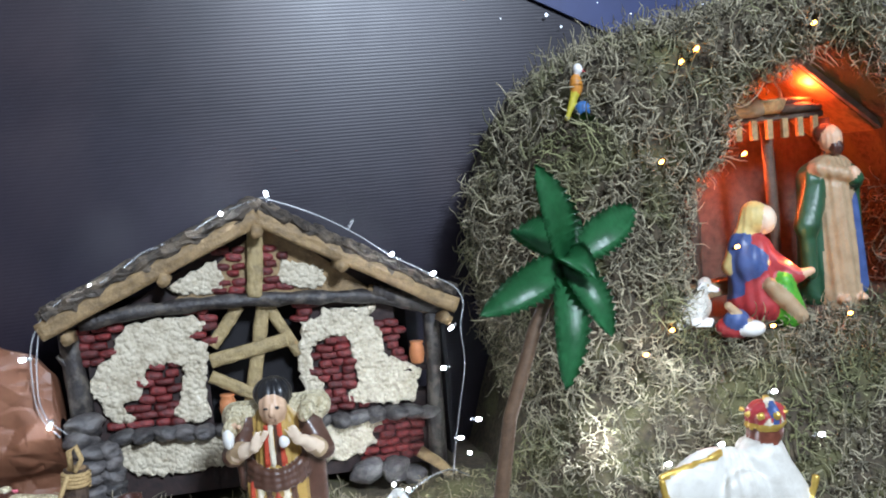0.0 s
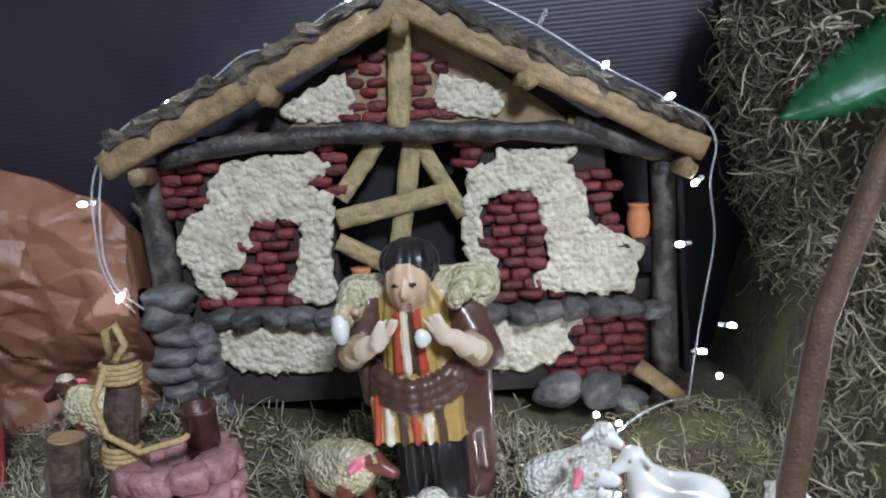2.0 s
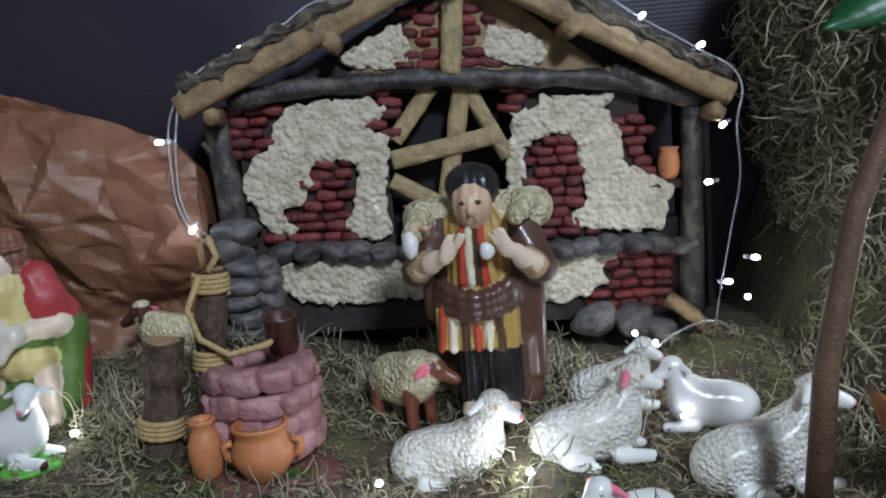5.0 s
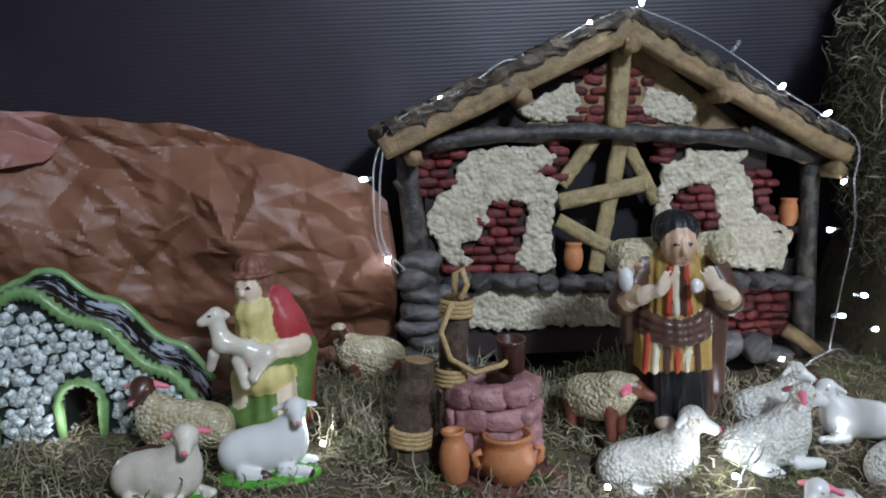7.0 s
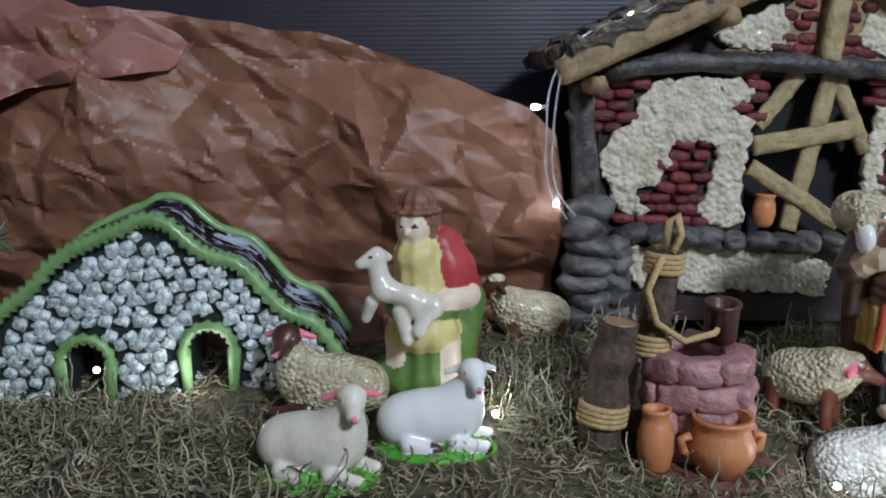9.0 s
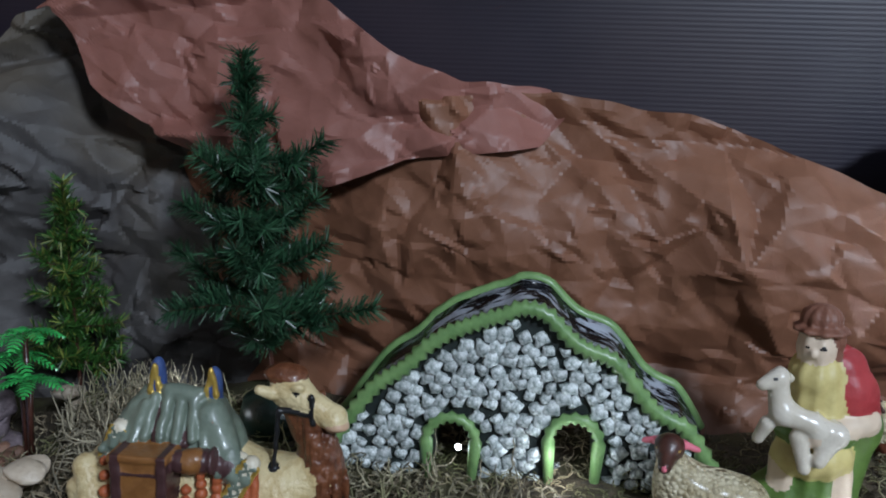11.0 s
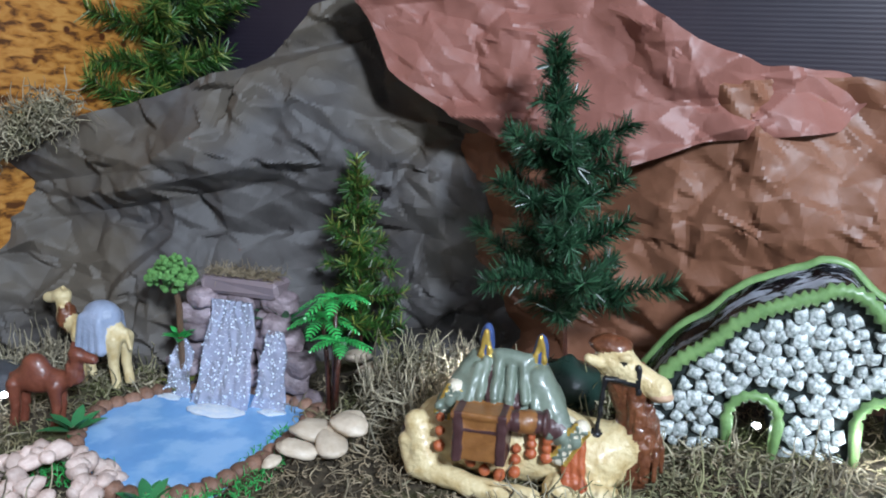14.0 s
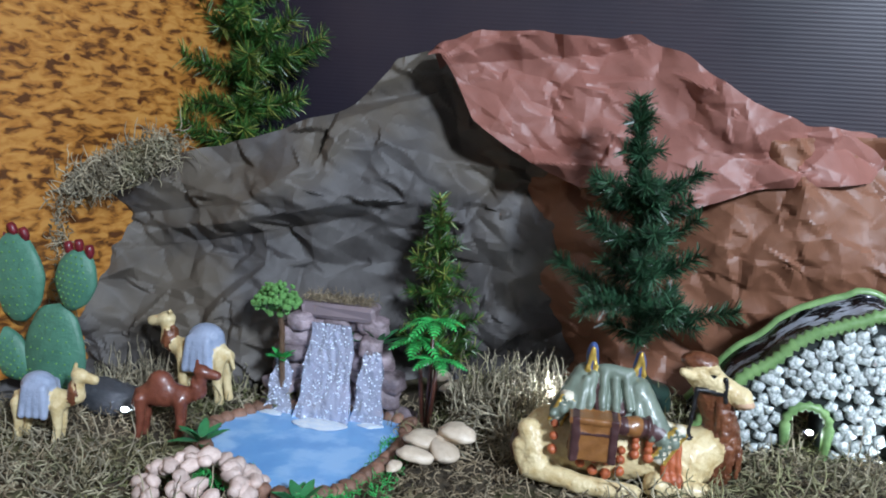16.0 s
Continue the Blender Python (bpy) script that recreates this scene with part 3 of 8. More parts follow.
def limb(a, b, ra, rb, mat, k=0.006):
    return ("limb", np.array(a, float), np.array(b, float), mat, k, (ra, rb))


def block(c, half, mat, k=0.001, rot=(0, 0, 0)):
    return ("block", np.array(c, float), np.array(half, float), mat, k, rotm(*rot))


def form_distance(f, P):
    if f[0] == "block":
        q = np.abs((P - f[1]) @ f[5]) - (f[2] - 0.0012)
        return np.linalg.norm(np.maximum(q, 0), axis=-1) + np.minimum(q.max(-1), 0) - 0.0012
    if f[0] == "ball":
        q = (P - f[1]) @ f[5]
        k0 = np.linalg.norm(q / f[2], axis=-1)
        k1 = np.linalg.norm(q / f[2] ** 2, axis=-1)
        return k0 * (k0 - 1) / np.maximum(k1, 1e-9)
    a, b, (ra, rb) = f[1], f[2], f[5]
    ab = b - a
    h = np.clip(((P - a) @ ab) / max(ab @ ab, 1e-12), 0, 1)
    return np.linalg.norm(P - a - h[..., None] * ab, axis=-1) - (ra + (rb - ra) * h)


def sculpt(name, forms, step, m, label, category, group="", folds=None, floor=None):
    """One closed mesh from blended forms; each face takes the paint of the form that lies nearest."""
    los, his = [], []
    for f in forms:
        if f[0] != "limb":
            r = f[2].max() if f[0] == "ball" else np.linalg.norm(f[2])
            los.append(f[1] - r), his.append(f[1] + r)
        else:
            r = max(f[5])
            los.append(np.minimum(f[1], f[2]) - r), his.append(np.maximum(f[1], f[2]) + r)
    lo, hi = np.min(los, 0) - 2.5 * step, np.max(his, 0) + 2.5 * step
    if floor is not None:
        lo[2] = floor - 2.5 * step
    n = np.ceil((hi - lo) / step).astype(int) + 1
    ax = [lo[i] + step * np.arange(n[i]) for i in range(3)]
    G = np.stack(np.meshgrid(*ax, indexing="ij"), -1)
    d = np.full(tuple(n), 0.05)
    for f, flo, fhi in zip(forms, los, his):
        k = f[4]
        pad = k + 4 * step
        i0 = np.maximum(((flo - pad - lo) / step).astype(int), 0)
        i1 = np.minimum(((fhi + pad - lo) / step).astype(int) + 2, n)
        blk = tuple(slice(a, b) for a, b in zip(i0, i1))
        s, e = form_distance(f, G[blk]), d[blk]
        h = np.clip(0.5 + 0.5 * (e - s) / k, 0, 1)
        d[blk] = e * (1 - h) + s * h - k * h * (1 - h)
    if folds:
        d = d + folds(G)
    if floor is not None:
        d = np.maximum(d, floor - G[..., 2])
    inside = d < 0
    mask = np.zeros(n - 1, bool)
    corners = [(i, j, k) for i in (0, 1) for j in (0, 1) for k in (0, 1)]
    sl = lambda c: tuple(slice(c[i], n[i] - 1 + c[i]) for i in range(3))
    ins = np.stack([inside[sl(c)] for c in corners])
    mask = ins.any(0) & ~ins.all(0)
    ids = -np.ones(n - 1, int)
    cells = np.argwhere(mask)
    ids[mask] = np.arange(len(cells))
    acc, cnt = np.zeros((len(cells), 3)), np.zeros(len(cells))
    for a in range(8):
        for b in range(a + 1, 8):
            ca, cb = np.array(corners[a]), np.array(corners[b])
            if np.abs(ca - cb).sum() != 1:
                continue
            da, db = d[tuple((cells + ca).T)], d[tuple((cells + cb).T)]
            x = (da < 0) != (db < 0)
            t = np.where(x, da / np.where(x, da - db, 1), 0)
            acc += np.where(x[:, None], ca + t[:, None] * (cb - ca), 0)
            cnt += x
    verts = lo + step * (cells + acc / cnt[:, None])
    faces = []
    for axis in range(3):
        u, v = (axis + 1) % 3, (axis + 2) % 3
        s0, s1 = [slice(None)] * 3, [slice(None)] * 3
        s0[axis], s1[axis] = slice(0, n[axis] - 1), slice(1, n[axis])
        cross = inside[tuple(s0)] != inside[tuple(s1)]
        e = np.argwhere(cross)
        e = e[(e[:, u] > 0) & (e[:, v] > 0) & (e[:, u] < n[u] - 1) & (e[:, v] < n[v] - 1)]
        flip = inside[tuple(s0)][tuple(e.T)]
        du, dv = np.zeros(3, int), np.zeros(3, int)
        du[u], dv[v] = 1, 1
        q = np.stack([ids[tuple((e - du - dv).T)], ids[tuple((e - dv).T)], ids[tuple(e.T)], ids[tuple((e - du).T)]], 1)
        q[~flip] = q[~flip][:, ::-1]
        faces.append(q)
    faces = np.concatenate(faces)
    mid = verts[faces].mean(1)
    near = np.argmin(np.stack([form_distance(f, mid) for f in forms]), 0)
    mats = list(dict.fromkeys(f[3] for f in forms))
    order = np.array([mats.index(f[3]) for f in forms])
    ob = mesh_ob(name, verts, faces, mats, None, True, order[near])
    ob.matrix_world = m
    return tagged(ob, label, category, group)


# the lie of the ground
GROUND_AT = ((-1.40, 0.75, -0.015), (-1.40, 1.00, -0.005), (-1.19, 0.80, -0.014), (-1.06, 0.72, -0.016), (-1.03, 0.95, -0.014), (-0.97, 0.87, -0.006),
             (-0.83, 0.80, 0.000), (-0.93, 0.97, 0.020), (-0.78, 0.95, 0.040), (-0.70, 0.83, 0.010), (-0.60, 0.86, 0.020), (-0.50, 0.94, 0.028),
             (-0.40, 0.79, 0.004), (-0.35, 0.83, 0.006), (-0.32, 0.89, 0.024), (-0.25, 0.98, 0.050), (-0.21, 0.79, 0.004), (-0.13, 0.80, -0.020),
             (-0.03, 0.91, -0.006), (0.02, 0.84, -0.055), (0.09, 0.88, 0.000), (0.19, 0.84, -0.048), (0.19, 0.90, -0.020), (0.27, 0.87, -0.038),
             (0.29, 0.78, -0.055), (-0.15, 1.03, 0.045), (0.08, 1.03, 0.030), (0.32, 1.00, 0.012), (0.33, 0.92, -0.030), (0.40, 0.70, -0.035), (0.10, 0.72, -0.070))


def ground_z(x, y):
    """Height of the mossy ground, smooth between the places above."""
    x, y = np.asarray(x, float), np.asarray(y, float)
    w, s = 1e-9, -0.01e-9
    for gx, gy, gz in GROUND_AT:
        k = 1.0 / (((x - gx) ** 2 + (y - gy) ** 2) + 0.0012) ** 1.6
        w, s = w + k, s + k * gz
    return s / w


def gz(x, y):
    return float(ground_z(x, y))


# ---- setting ----
def grid_sheet(name, us, vs, fn, materials, label, kind="structure", category="", smooth=True):
    U, V = np.meshgrid(us, vs, indexing="ij")
    X, Y, Z = fn(U, V)
    verts = np.stack([X, Y, Z], -1).reshape(-1, 3)
    a, b = len(us), len(vs)
    i = (np.arange(a - 1)[:, None] * b + np.arange(b - 1)[None]).ravel()
    ob = mesh_ob(name, verts, np.stack([i, i + b, i + b + 1, i + 1], 1), materials, None, smooth)
    return tagged(ob, label, category, "", kind)


def soft_noise(x, y, scale, seed=0.0):
    return np.vectorize(lambda a, b: noise.noise(Vector((a * scale, b * scale, seed))))(x, y)


ground = grid_sheet("ground", np.arange(-1.75, 1.45, 0.0125), np.arange(0.30, 1.22, 0.0125),
                    lambda u, v: (u, v, ground_z(u, v) - 0.004 + 0.005 * soft_noise(u, v, 22)), "earth", "brown dried moss and earth spread over a table")
table = part("table", box_bm((3.4, 1.15, 0.05), (-0.15, 0.72, -0.16), bevel=0.006), "tabletop")
tagged(table, "dark cloth-covered display table under the moss", "table", "", "structure")


def slab(name, size, place, material, label, turn=(0, 0, 0)):
    return tagged(part(name, box_bm(size, place, turn), material), label, "", "", "structure")


slab("wall_backdrop", (3.40, 0.02, 2.2), (-0.10, 1.235, 0.70), "backdrop", "dark purple ribbed backdrop sheet hung behind the display")
slab("wall_north", (5.0, 0.06, 2.9), (0, 1.42, 0.75), "roomwall", "plain cream room wall")
slab("wall_south", (5.0, 0.06, 2.9), (0, -2.6, 0.75), "roomwall", "plain cream room wall")
slab("wall_east", (0.06, 4.1, 2.9), (2.5, -0.6, 0.75), "roomwall", "plain cream room wall")
slab("wall_west", (0.06, 4.1, 2.9), (-2.5, -0.6, 0.75), "roomwall", "plain cream room wall")
slab("floor", (5.1, 4.2, 0.06), (0, -0.6, -0.72), "roomfloor", "plain tiled room floor")
slab("ceiling", (5.1, 4.2, 0.06), (0, -0.6, 2.2), "roomwall", "plain cream ceiling")


def prism(name, outline, depth, material, parent=None, label="", rough=0.0, seed=0, back=0.0):
    """A flat outline in x and z, made thick along y (its front at y = -depth)."""
    bm = bmesh.new()
    vs = [bm.verts.new((x, back, z)) for x, z in outline]
    f = bm.faces.new(vs)
    ret = bmesh.ops.extrude_face_region(bm, geom=[f])
    for v in ret["geom"]:
        if isinstance(v, bmesh.types.BMVert):
            v.co.y = back - depth
    bmesh.ops.recalc_face_normals(bm, faces=bm.faces)
    return part(name, bm, material, parent, label)


night = prism("backdrop_night_sky", ((0.20, 1.05), (0.45, 0.775), (0.70, 0.655), (1.75, 0.25), (1.75, 1.8), (0.20, 1.8)), 0.004, "night")
night.location.y = 1.219
tagged(night, "deep blue night-sky print with white stars", "", "", "structure")
# small flat star marks with added glow, set before the night sky
sv, sf = [], []
for i in range(90):
    x = rng.uniform(0.5, 1.3)
    z = rng.uniform(0.64 - (x - 0.7) * 0.2, 0.95)
    s = rng.choice([0.0012, 0.002, 0.0035], p=[0.6, 0.3, 0.1])
    for dx, dz in ((-s, 0), (0, -s), (s, 0), (0, s)):
        sv.append((x + dx, 1.2115, z + dz))
    sf.append((4 * i, 4 * i + 1, 4 * i + 2, 4 * i + 3))
stars = mesh_ob("star_print", sv, sf, "star", None, False)
tagged(stars, "scattered small white self-glowing stars on the night sky", "stars", "", "stuff")

poster_turn = math.degrees(math.atan2(0.11, 0.041))
poster = part("backdrop_desert_print", box_bm((1.06, 0.006, 0.80)), "poster")
poster.matrix_world = pose(-1.516, 0.652, 0.42, 0, 0, poster_turn)
tagged(poster, "printed orange desert photograph on a side panel", "", "", "structure")


# crumpled paper hills
def curve(xs, ys):
    return lambda x: np.interp(x, xs, ys)


def facets(u, v, spacing, height, seed):
    """Flat, creased facets: random heights on scattered points, joined by triangles."""
    from mathutils.geometry import delaunay_2d_cdt
    r = np.random.default_rng(seed)
    lo, hi = np.array([u.min(), v.min()]) - spacing, np.array([u.max(), v.max()]) + spacing
    n = int(np.prod((hi - lo) / spacing)) + 8
    pts = r.uniform(lo, hi, (n, 2))
    corners = np.array([[lo[0], lo[1]], [hi[0], lo[1]], [hi[0], hi[1]], [lo[0], hi[1]]])
    pts = np.concatenate([pts, corners])
    out = delaunay_2d_cdt([Vector(p) for p in pts], [], [], 0, 1e-6)
    co = np.array([tuple(p) for p in out[0]])
    hs = r.uniform(-1, 1, len(co)) * height
    q = np.stack([u.ravel(), v.ravel()], 1)
    res = np.zeros(len(q))
    for a, b, c in out[2]:
        pa, pb, pc = co[a], co[b], co[c]
        m = (q >= np.minimum(np.minimum(pa, pb), pc)).all(1) & (q <= np.maximum(np.maximum(pa, pb), pc)).all(1)
        if not m.any():
            continue
        det = (pb[0] - pa[0]) * (pc[1] - pa[1]) - (pc[0] - pa[0]) * (pb[1] - pa[1])
        if abs(det) < 1e-12:
            continue
        d = q[m] - pa
        s = (d[:, 0] * (pc[1] - pa[1]) - (pc[0] - pa[0]) * d[:, 1]) / det
        t = ((pb[0] - pa[0]) * d[:, 1] - d[:, 0] * (pb[1] - pa[1])) / det
        ok = (s >= -1e-6) & (t >= -1e-6) & (s + t <= 1 + 1e-6)
        idx = np.where(m)[0][ok]
        res[idx] = hs[a] + s[ok] * (hs[b] - hs[a]) + t[ok] * (hs[c] - hs[a])
    return res.reshape(u.shape)


def paper_hill(name, material, x0, x1, plan, top, low, lean, label, seed, bulge=None, amp=1.0, back=0.05, step=0.0032):
    xs = np.arange(x0, x1 + step, step)
    h = float(max(top(xs)) - min(low(xs)))
    vs = np.concatenate([np.linspace(0, 1, int(h / step)), 1 + np.linspace(0.02, 0.14, 5)])

    def fn(u, v):
        t, b = top(u), low(u)
        t = t + 0.004 * soft_noise(u, u * 0, 30, seed)
        vv = np.minimum(v, 1)
        z = b + (t - b) * vv
        over = np.maximum(v - 1, 0) / 0.14
        y = plan(u) + lean * (vv ** 2) + back * over
        z = z - 0.02 * over ** 2
        wide = u * 0.8 + 0.25 * z
        c = facets(wide, z - 0.2 * u, 0.080, 0.026 * amp, seed) + facets(u, z, 0.036, 0.0115 * amp, seed + 1) + facets(u + z, z - u * 0.3, 0.018, 0.0040 * amp, seed + 2)
        y = y + c
        if bulge:
            y = y + bulge(u, z)
        return u + 0.35 * facets(u + 3, z, 0.07, 0.010 * amp, seed + 3), y, z

    ob = grid_sheet(name, xs, vs, fn, material, label, "", "paper hill")
    ob.data.set_sharp_from_angle(angle=radians(13))
    return ob


kraft_plan = curve((-1.02, -0.90, -0.70, -0.62, -0.55, -0.40, -0.30, -0.18), (1.16, 1.105, 1.022, 1.004, 1.018, 1.012, 1.008, 1.012))
kraft_top = curve((-0.99, -0.70, -0.592, -0.53, -0.46, -0.395, -0.316, -0.213, -0.19, -0.18), (0.30, 0.325, 0.338, 0.340, 0.329, 0.321, 0.292, 0.252, 0.225, 0.12))
paper_hill("brown_paper_hill", "kraft", -1.01, -0.185, kraft_plan, kraft_top, lambda u: ground_z(u, 1.0) - 0.01, 0.025,
           "crumpled brown kraft paper hill standing on the moss", 11,
           lambda u, z: 0.03 * np.exp(-((z - 0.05) / 0.05) ** 2) - 0.012 * np.exp(-((z - 0.19 + 0.10 * (u + 0.45)) / 0.05) ** 2))
red_plan = curve((-1.05, -0.98, -0.86, -0.736, -0.684, -0.592, -0.525), (1.064, 1.056, 1.030, 1.004, 0.997, 1.006, 1.026))
red_top = curve((-1.05, -1.03, -0.984, -0.93, -0.83, -0.80, -0.751, -0.678, -0.619, -0.54, -0.525), (0.405, 0.420, 0.434, 0.434, 0.431, 0.437, 0.415, 0.368, 0.349, 0.342, 0.325))
red_low = curve((-1.05, -1.03, -1.009, -0.983, -0.933, -0.859, -0.736, -0.666, -0.60, -0.548, -0.525), (0.400, 0.405, 0.372, 0.330, 0.297, 0.262, 0.247, 0.276, 0.284, 0.291, 0.318))
paper_hill("red_brown_paper_hill", "redpaper", -1.045, -0.528, red_plan, red_top, red_low, 0.022,
           "torn sheet of crumpled reddish brown paper lapped over the hill", 23, None, 0.95)
grey_plan = curve((-1.50, -1.43, -1.36, -1.30, -1.18, -1.10, -1.03, -0.94, -0.88, -0.84), (0.86, 0.905, 0.945, 0.972, 1.008, 1.044, 1.070, 1.066, 1.075, 1.13))
grey_top = curve((-1.50, -1.46, -1.434, -1.38, -1.316, -1.225, -1.15, -1.09, -1.03, -0.98, -0.86), (0.16, 0.19, 0.222, 0.255, 0.272, 0.298, 0.330, 0.396, 0.420, 0.415, 0.36))
paper_hill("grey_paper_hill", "greypaper", -1.50, -0.845, grey_plan, grey_top, lambda u: ground_z(u, 0.98) - 0.015, 0.045,
           "crumpled dark grey paper mountain standing on the moss", 37,
           lambda u, z: -0.040 * np.exp(-(np.maximum(z - 0.205 - 0.22 * (u + 1.2), 0) / 0.060) ** 2) * np.clip((z - 0.185 - 0.22 * (u + 1.2)) / 0.020, 0, 1) * np.exp(-((u + 1.21) / 0.12) ** 2) + 0.024 * np.exp(-((z - 0.14) / 0.05) ** 2), 1.3)


# ---- the ruined house ----
house = empty("model_house", pose(0.08, 1.042, 0.030, 0, 3.0, 2.0), "ruined timber-framed model house with cream plaster and red brick patches", "model house")
wall_pieces = []
for size, place in (((0.150, 0.030, 0.245), (-0.153, 0.016, 0.122)), ((0.185, 0.030, 0.105), (0.145, 0.016, 0.052)), ((0.13, 0.030, 0.160), (0.120, 0.016, 0.170)),
                    ((0.135, 0.030, 0.085), (-0.012, 0.016, 0.042))):
    wall_pieces.append(part("wall", box_bm(size, place), "mortar", house))
wall = wall_pieces[0]
gable = prism("gable", ((-0.20, 0.246), (0.20, 0.246), (0.02, 0.372)), 0.030, "mortar", house, back=0.031)
prism("gable_render", ((-0.13, 0.252), (0.165, 0.252), (0.02, 0.362)), 0.0035, "wood", house, "tan smeared render in the gable", back=-0.0005)
# black panels: the shade inside the house is put into their colour
part("back_panel", box_bm((0.46, 0.006, 0.26), (0.0, 0.13, 0.13)), "shade_black", house, "black panel standing in for the shade behind the wall")
part("side_panel", box_bm((0.006, 0.11, 0.25), (-0.225, 0.075, 0.125)), "shade_black", house)
part("side_panel", box_bm((0.006, 0.11, 0.25), (0.262, 0.075, 0.125)), "shade_black", house)

LEFT_PLASTER = ((-0.094, 0.243), (-0.161, 0.239), (-0.180, 0.232), (-0.193, 0.215), (-0.191, 0.201), (-0.218, 0.183), (-0.229, 0.165), (-0.225, 0.145), (-0.209, 0.110), (-0.186, 0.102), (-0.177, 0.111), (-0.193, 0.130), (-0.168, 0.140),
                (-0.158, 0.160), (-0.158, 0.175), (-0.133, 0.182), (-0.108, 0.175), (-0.115, 0.145), (-0.127, 0.111), (-0.119, 0.101), (-0.095, 0.097), (-0.080, 0.104), (-0.084, 0.143), (-0.075, 0.200), (-0.096, 0.214), (-0.075, 0.228))
RIGHT_PLASTER = ((0.052, 0.220), (0.076, 0.227), (0.082, 0.237), (0.158, 0.237), (0.148, 0.221), (0.163, 0.201), (0.166, 0.163), (0.206, 0.147), (0.215, 0.136), (0.203, 0.092), (0.113, 0.100), (0.110, 0.113), (0.125, 0.124), (0.124, 0.146),
                 (0.114, 0.193), (0.098, 0.199), (0.062, 0.187), (0.060, 0.160), (0.074, 0.132), (0.072, 0.099), (0.055, 0.097), (0.043, 0.150), (0.048, 0.194))
GABLE_PLASTER = (((-0.122, 0.279), (-0.107, 0.291), (-0.052, 0.317), (-0.053, 0.304), (-0.046, 0.288), (-0.051, 0.275), (-0.068, 0.267), (-0.104, 0.273)),
                 ((0.035, 0.310), (0.061, 0.304), (0.089, 0.293), (0.091, 0.276), (0.085, 0.267), (0.038, 0.272), (0.022, 0.285), (0.029, 0.297)))
LOW_PLASTER = (((-0.208, 0.070), (-0.195, 0.076), (-0.105, 0.081), (-0.020, 0.070), (0.020, 0.060), (0.010, 0.030), (-0.088, 0.034), (-0.110, 0.028), (-0.176, 0.034), (-0.210, 0.053)),
               ((0.040, 0.072), (0.114, 0.073), (0.153, 0.075), (0.155, 0.066), (0.135, 0.056), (0.142, 0.044), (0.125, 0.028), (0.093, 0.018), (0.040, 0.024)))
PLASTER = (LEFT_PLASTER, RIGHT_PLASTER) + GABLE_PLASTER + LOW_PLASTER


def inside(x, z, poly):
    hit = False
    for (x1, z1), (x2, z2) in zip(poly, poly[1:] + poly[:1]):
        if (z1 > z) != (z2 > z) and x < (x2 - x1) * (z - z1) / (z2 - z1) + x1:
            hit = not hit
    return hit


def plaster_patch(poly, seed):
    """Trowelled plaster: a ragged outline, broken into low scales that stand proud of the wall."""
    fine = []
    r = random.Random(seed)
    for (x1, z1), (x2, z2) in zip(poly, poly[1:] + poly[:1]):
        n = max(1, int(math.hypot(x2 - x1, z2 - z1) / 0.005))
        for k in range(n):
            fine.append((x1 + (x2 - x1) * k / n + r.uniform(-1, 1) * 0.0030, z1 + (z2 - z1) * k / n + r.uniform(-1, 1) * 0.0030))
    bm = bmesh.new()
    front = bm.faces.new([bm.verts.new((x, 0.0, z)) for x, z in fine])
    got = bmesh.ops.extrude_face_region(bm, geom=[front])["geom"]
    top = [v for v in got if isinstance(v, bmesh.types.BMVert)]
    for v in top:
        v.co.y = -0.007
    bmesh.ops.recalc_face_normals(bm, faces=bm.faces)
    faces = [f for f in bm.faces if abs(f.normal.y) > 0.9 and f.calc_center_median().y < -0.005]
    bmesh.ops.triangulate(bm, faces=faces)
    for _ in range(3):
        long = [e for e in bm.edges if e.calc_length() > 0.0075 and all(v.co.y < -0.005 for v in e.verts)]
        if not long:
            break
        bmesh.ops.subdivide_edges(bm, edges=long, cuts=1)
        bmesh.ops.triangulate(bm, faces=[f for f in bm.faces if len(f.verts) > 4])
    for v in bm.verts:
        if v.co.y < -0.005:
            v.co.y -= 0.0034 * noise.noise(v.co * 130) + 0.0030 * noise.noise(v.co * 330 + Vector((9, 1, 4)))
    return part("plaster_patch", bm, "plaster", wall, "rough cream plaster", smooth=True)


for n, poly in enumerate(PLASTER):
    plaster_patch(poly, n)

brick_meshes = [rock_mesh("brick", "brick", 50 + k, 0.24, 2, 0.55) for k in range(4)]
BRICK_AREAS = ((-0.170, -0.108, 0.097, 0.186), (-0.235, -0.188, 0.186, 0.236), (-0.098, -0.068, 0.200, 0.250), (-0.205, -0.165, 0.098, 0.134), (0.056, 0.130, 0.090, 0.204), (0.048, 0.078, 0.220, 0.250),
               (0.150, 0.192, 0.150, 0.216), (0.124, 0.218, 0.010, 0.074), (-0.056, -0.016, 0.268, 0.332), (0.008, 0.036, 0.268, 0.330))
count = 0
for x0, x1, z0, z1 in BRICK_AREAS:
    row = 0
    z = z0 + 0.005
    while z < z1:
        x = x0 + (0.010 if row % 2 else 0.003)
        while x < x1 and count < 290:
            w = 0.015 + 0.010 * random.random()
            if not any(inside(x, z, p) for p in PLASTER):
                placed("brick", brick_meshes[count % 4], scaled(x, -0.001, z + random.uniform(-1, 1) * 0.0012, w * 1.08, 0.010 + 0.008 * random.random(), 0.0095 + 0.0035 * random.random(), random.uniform(-8, 8), random.uniform(-9, 9), random.uniform(-8, 8)), wall)
                count += 1
            x += w + 0.001
        z += 0.0108
        row += 1

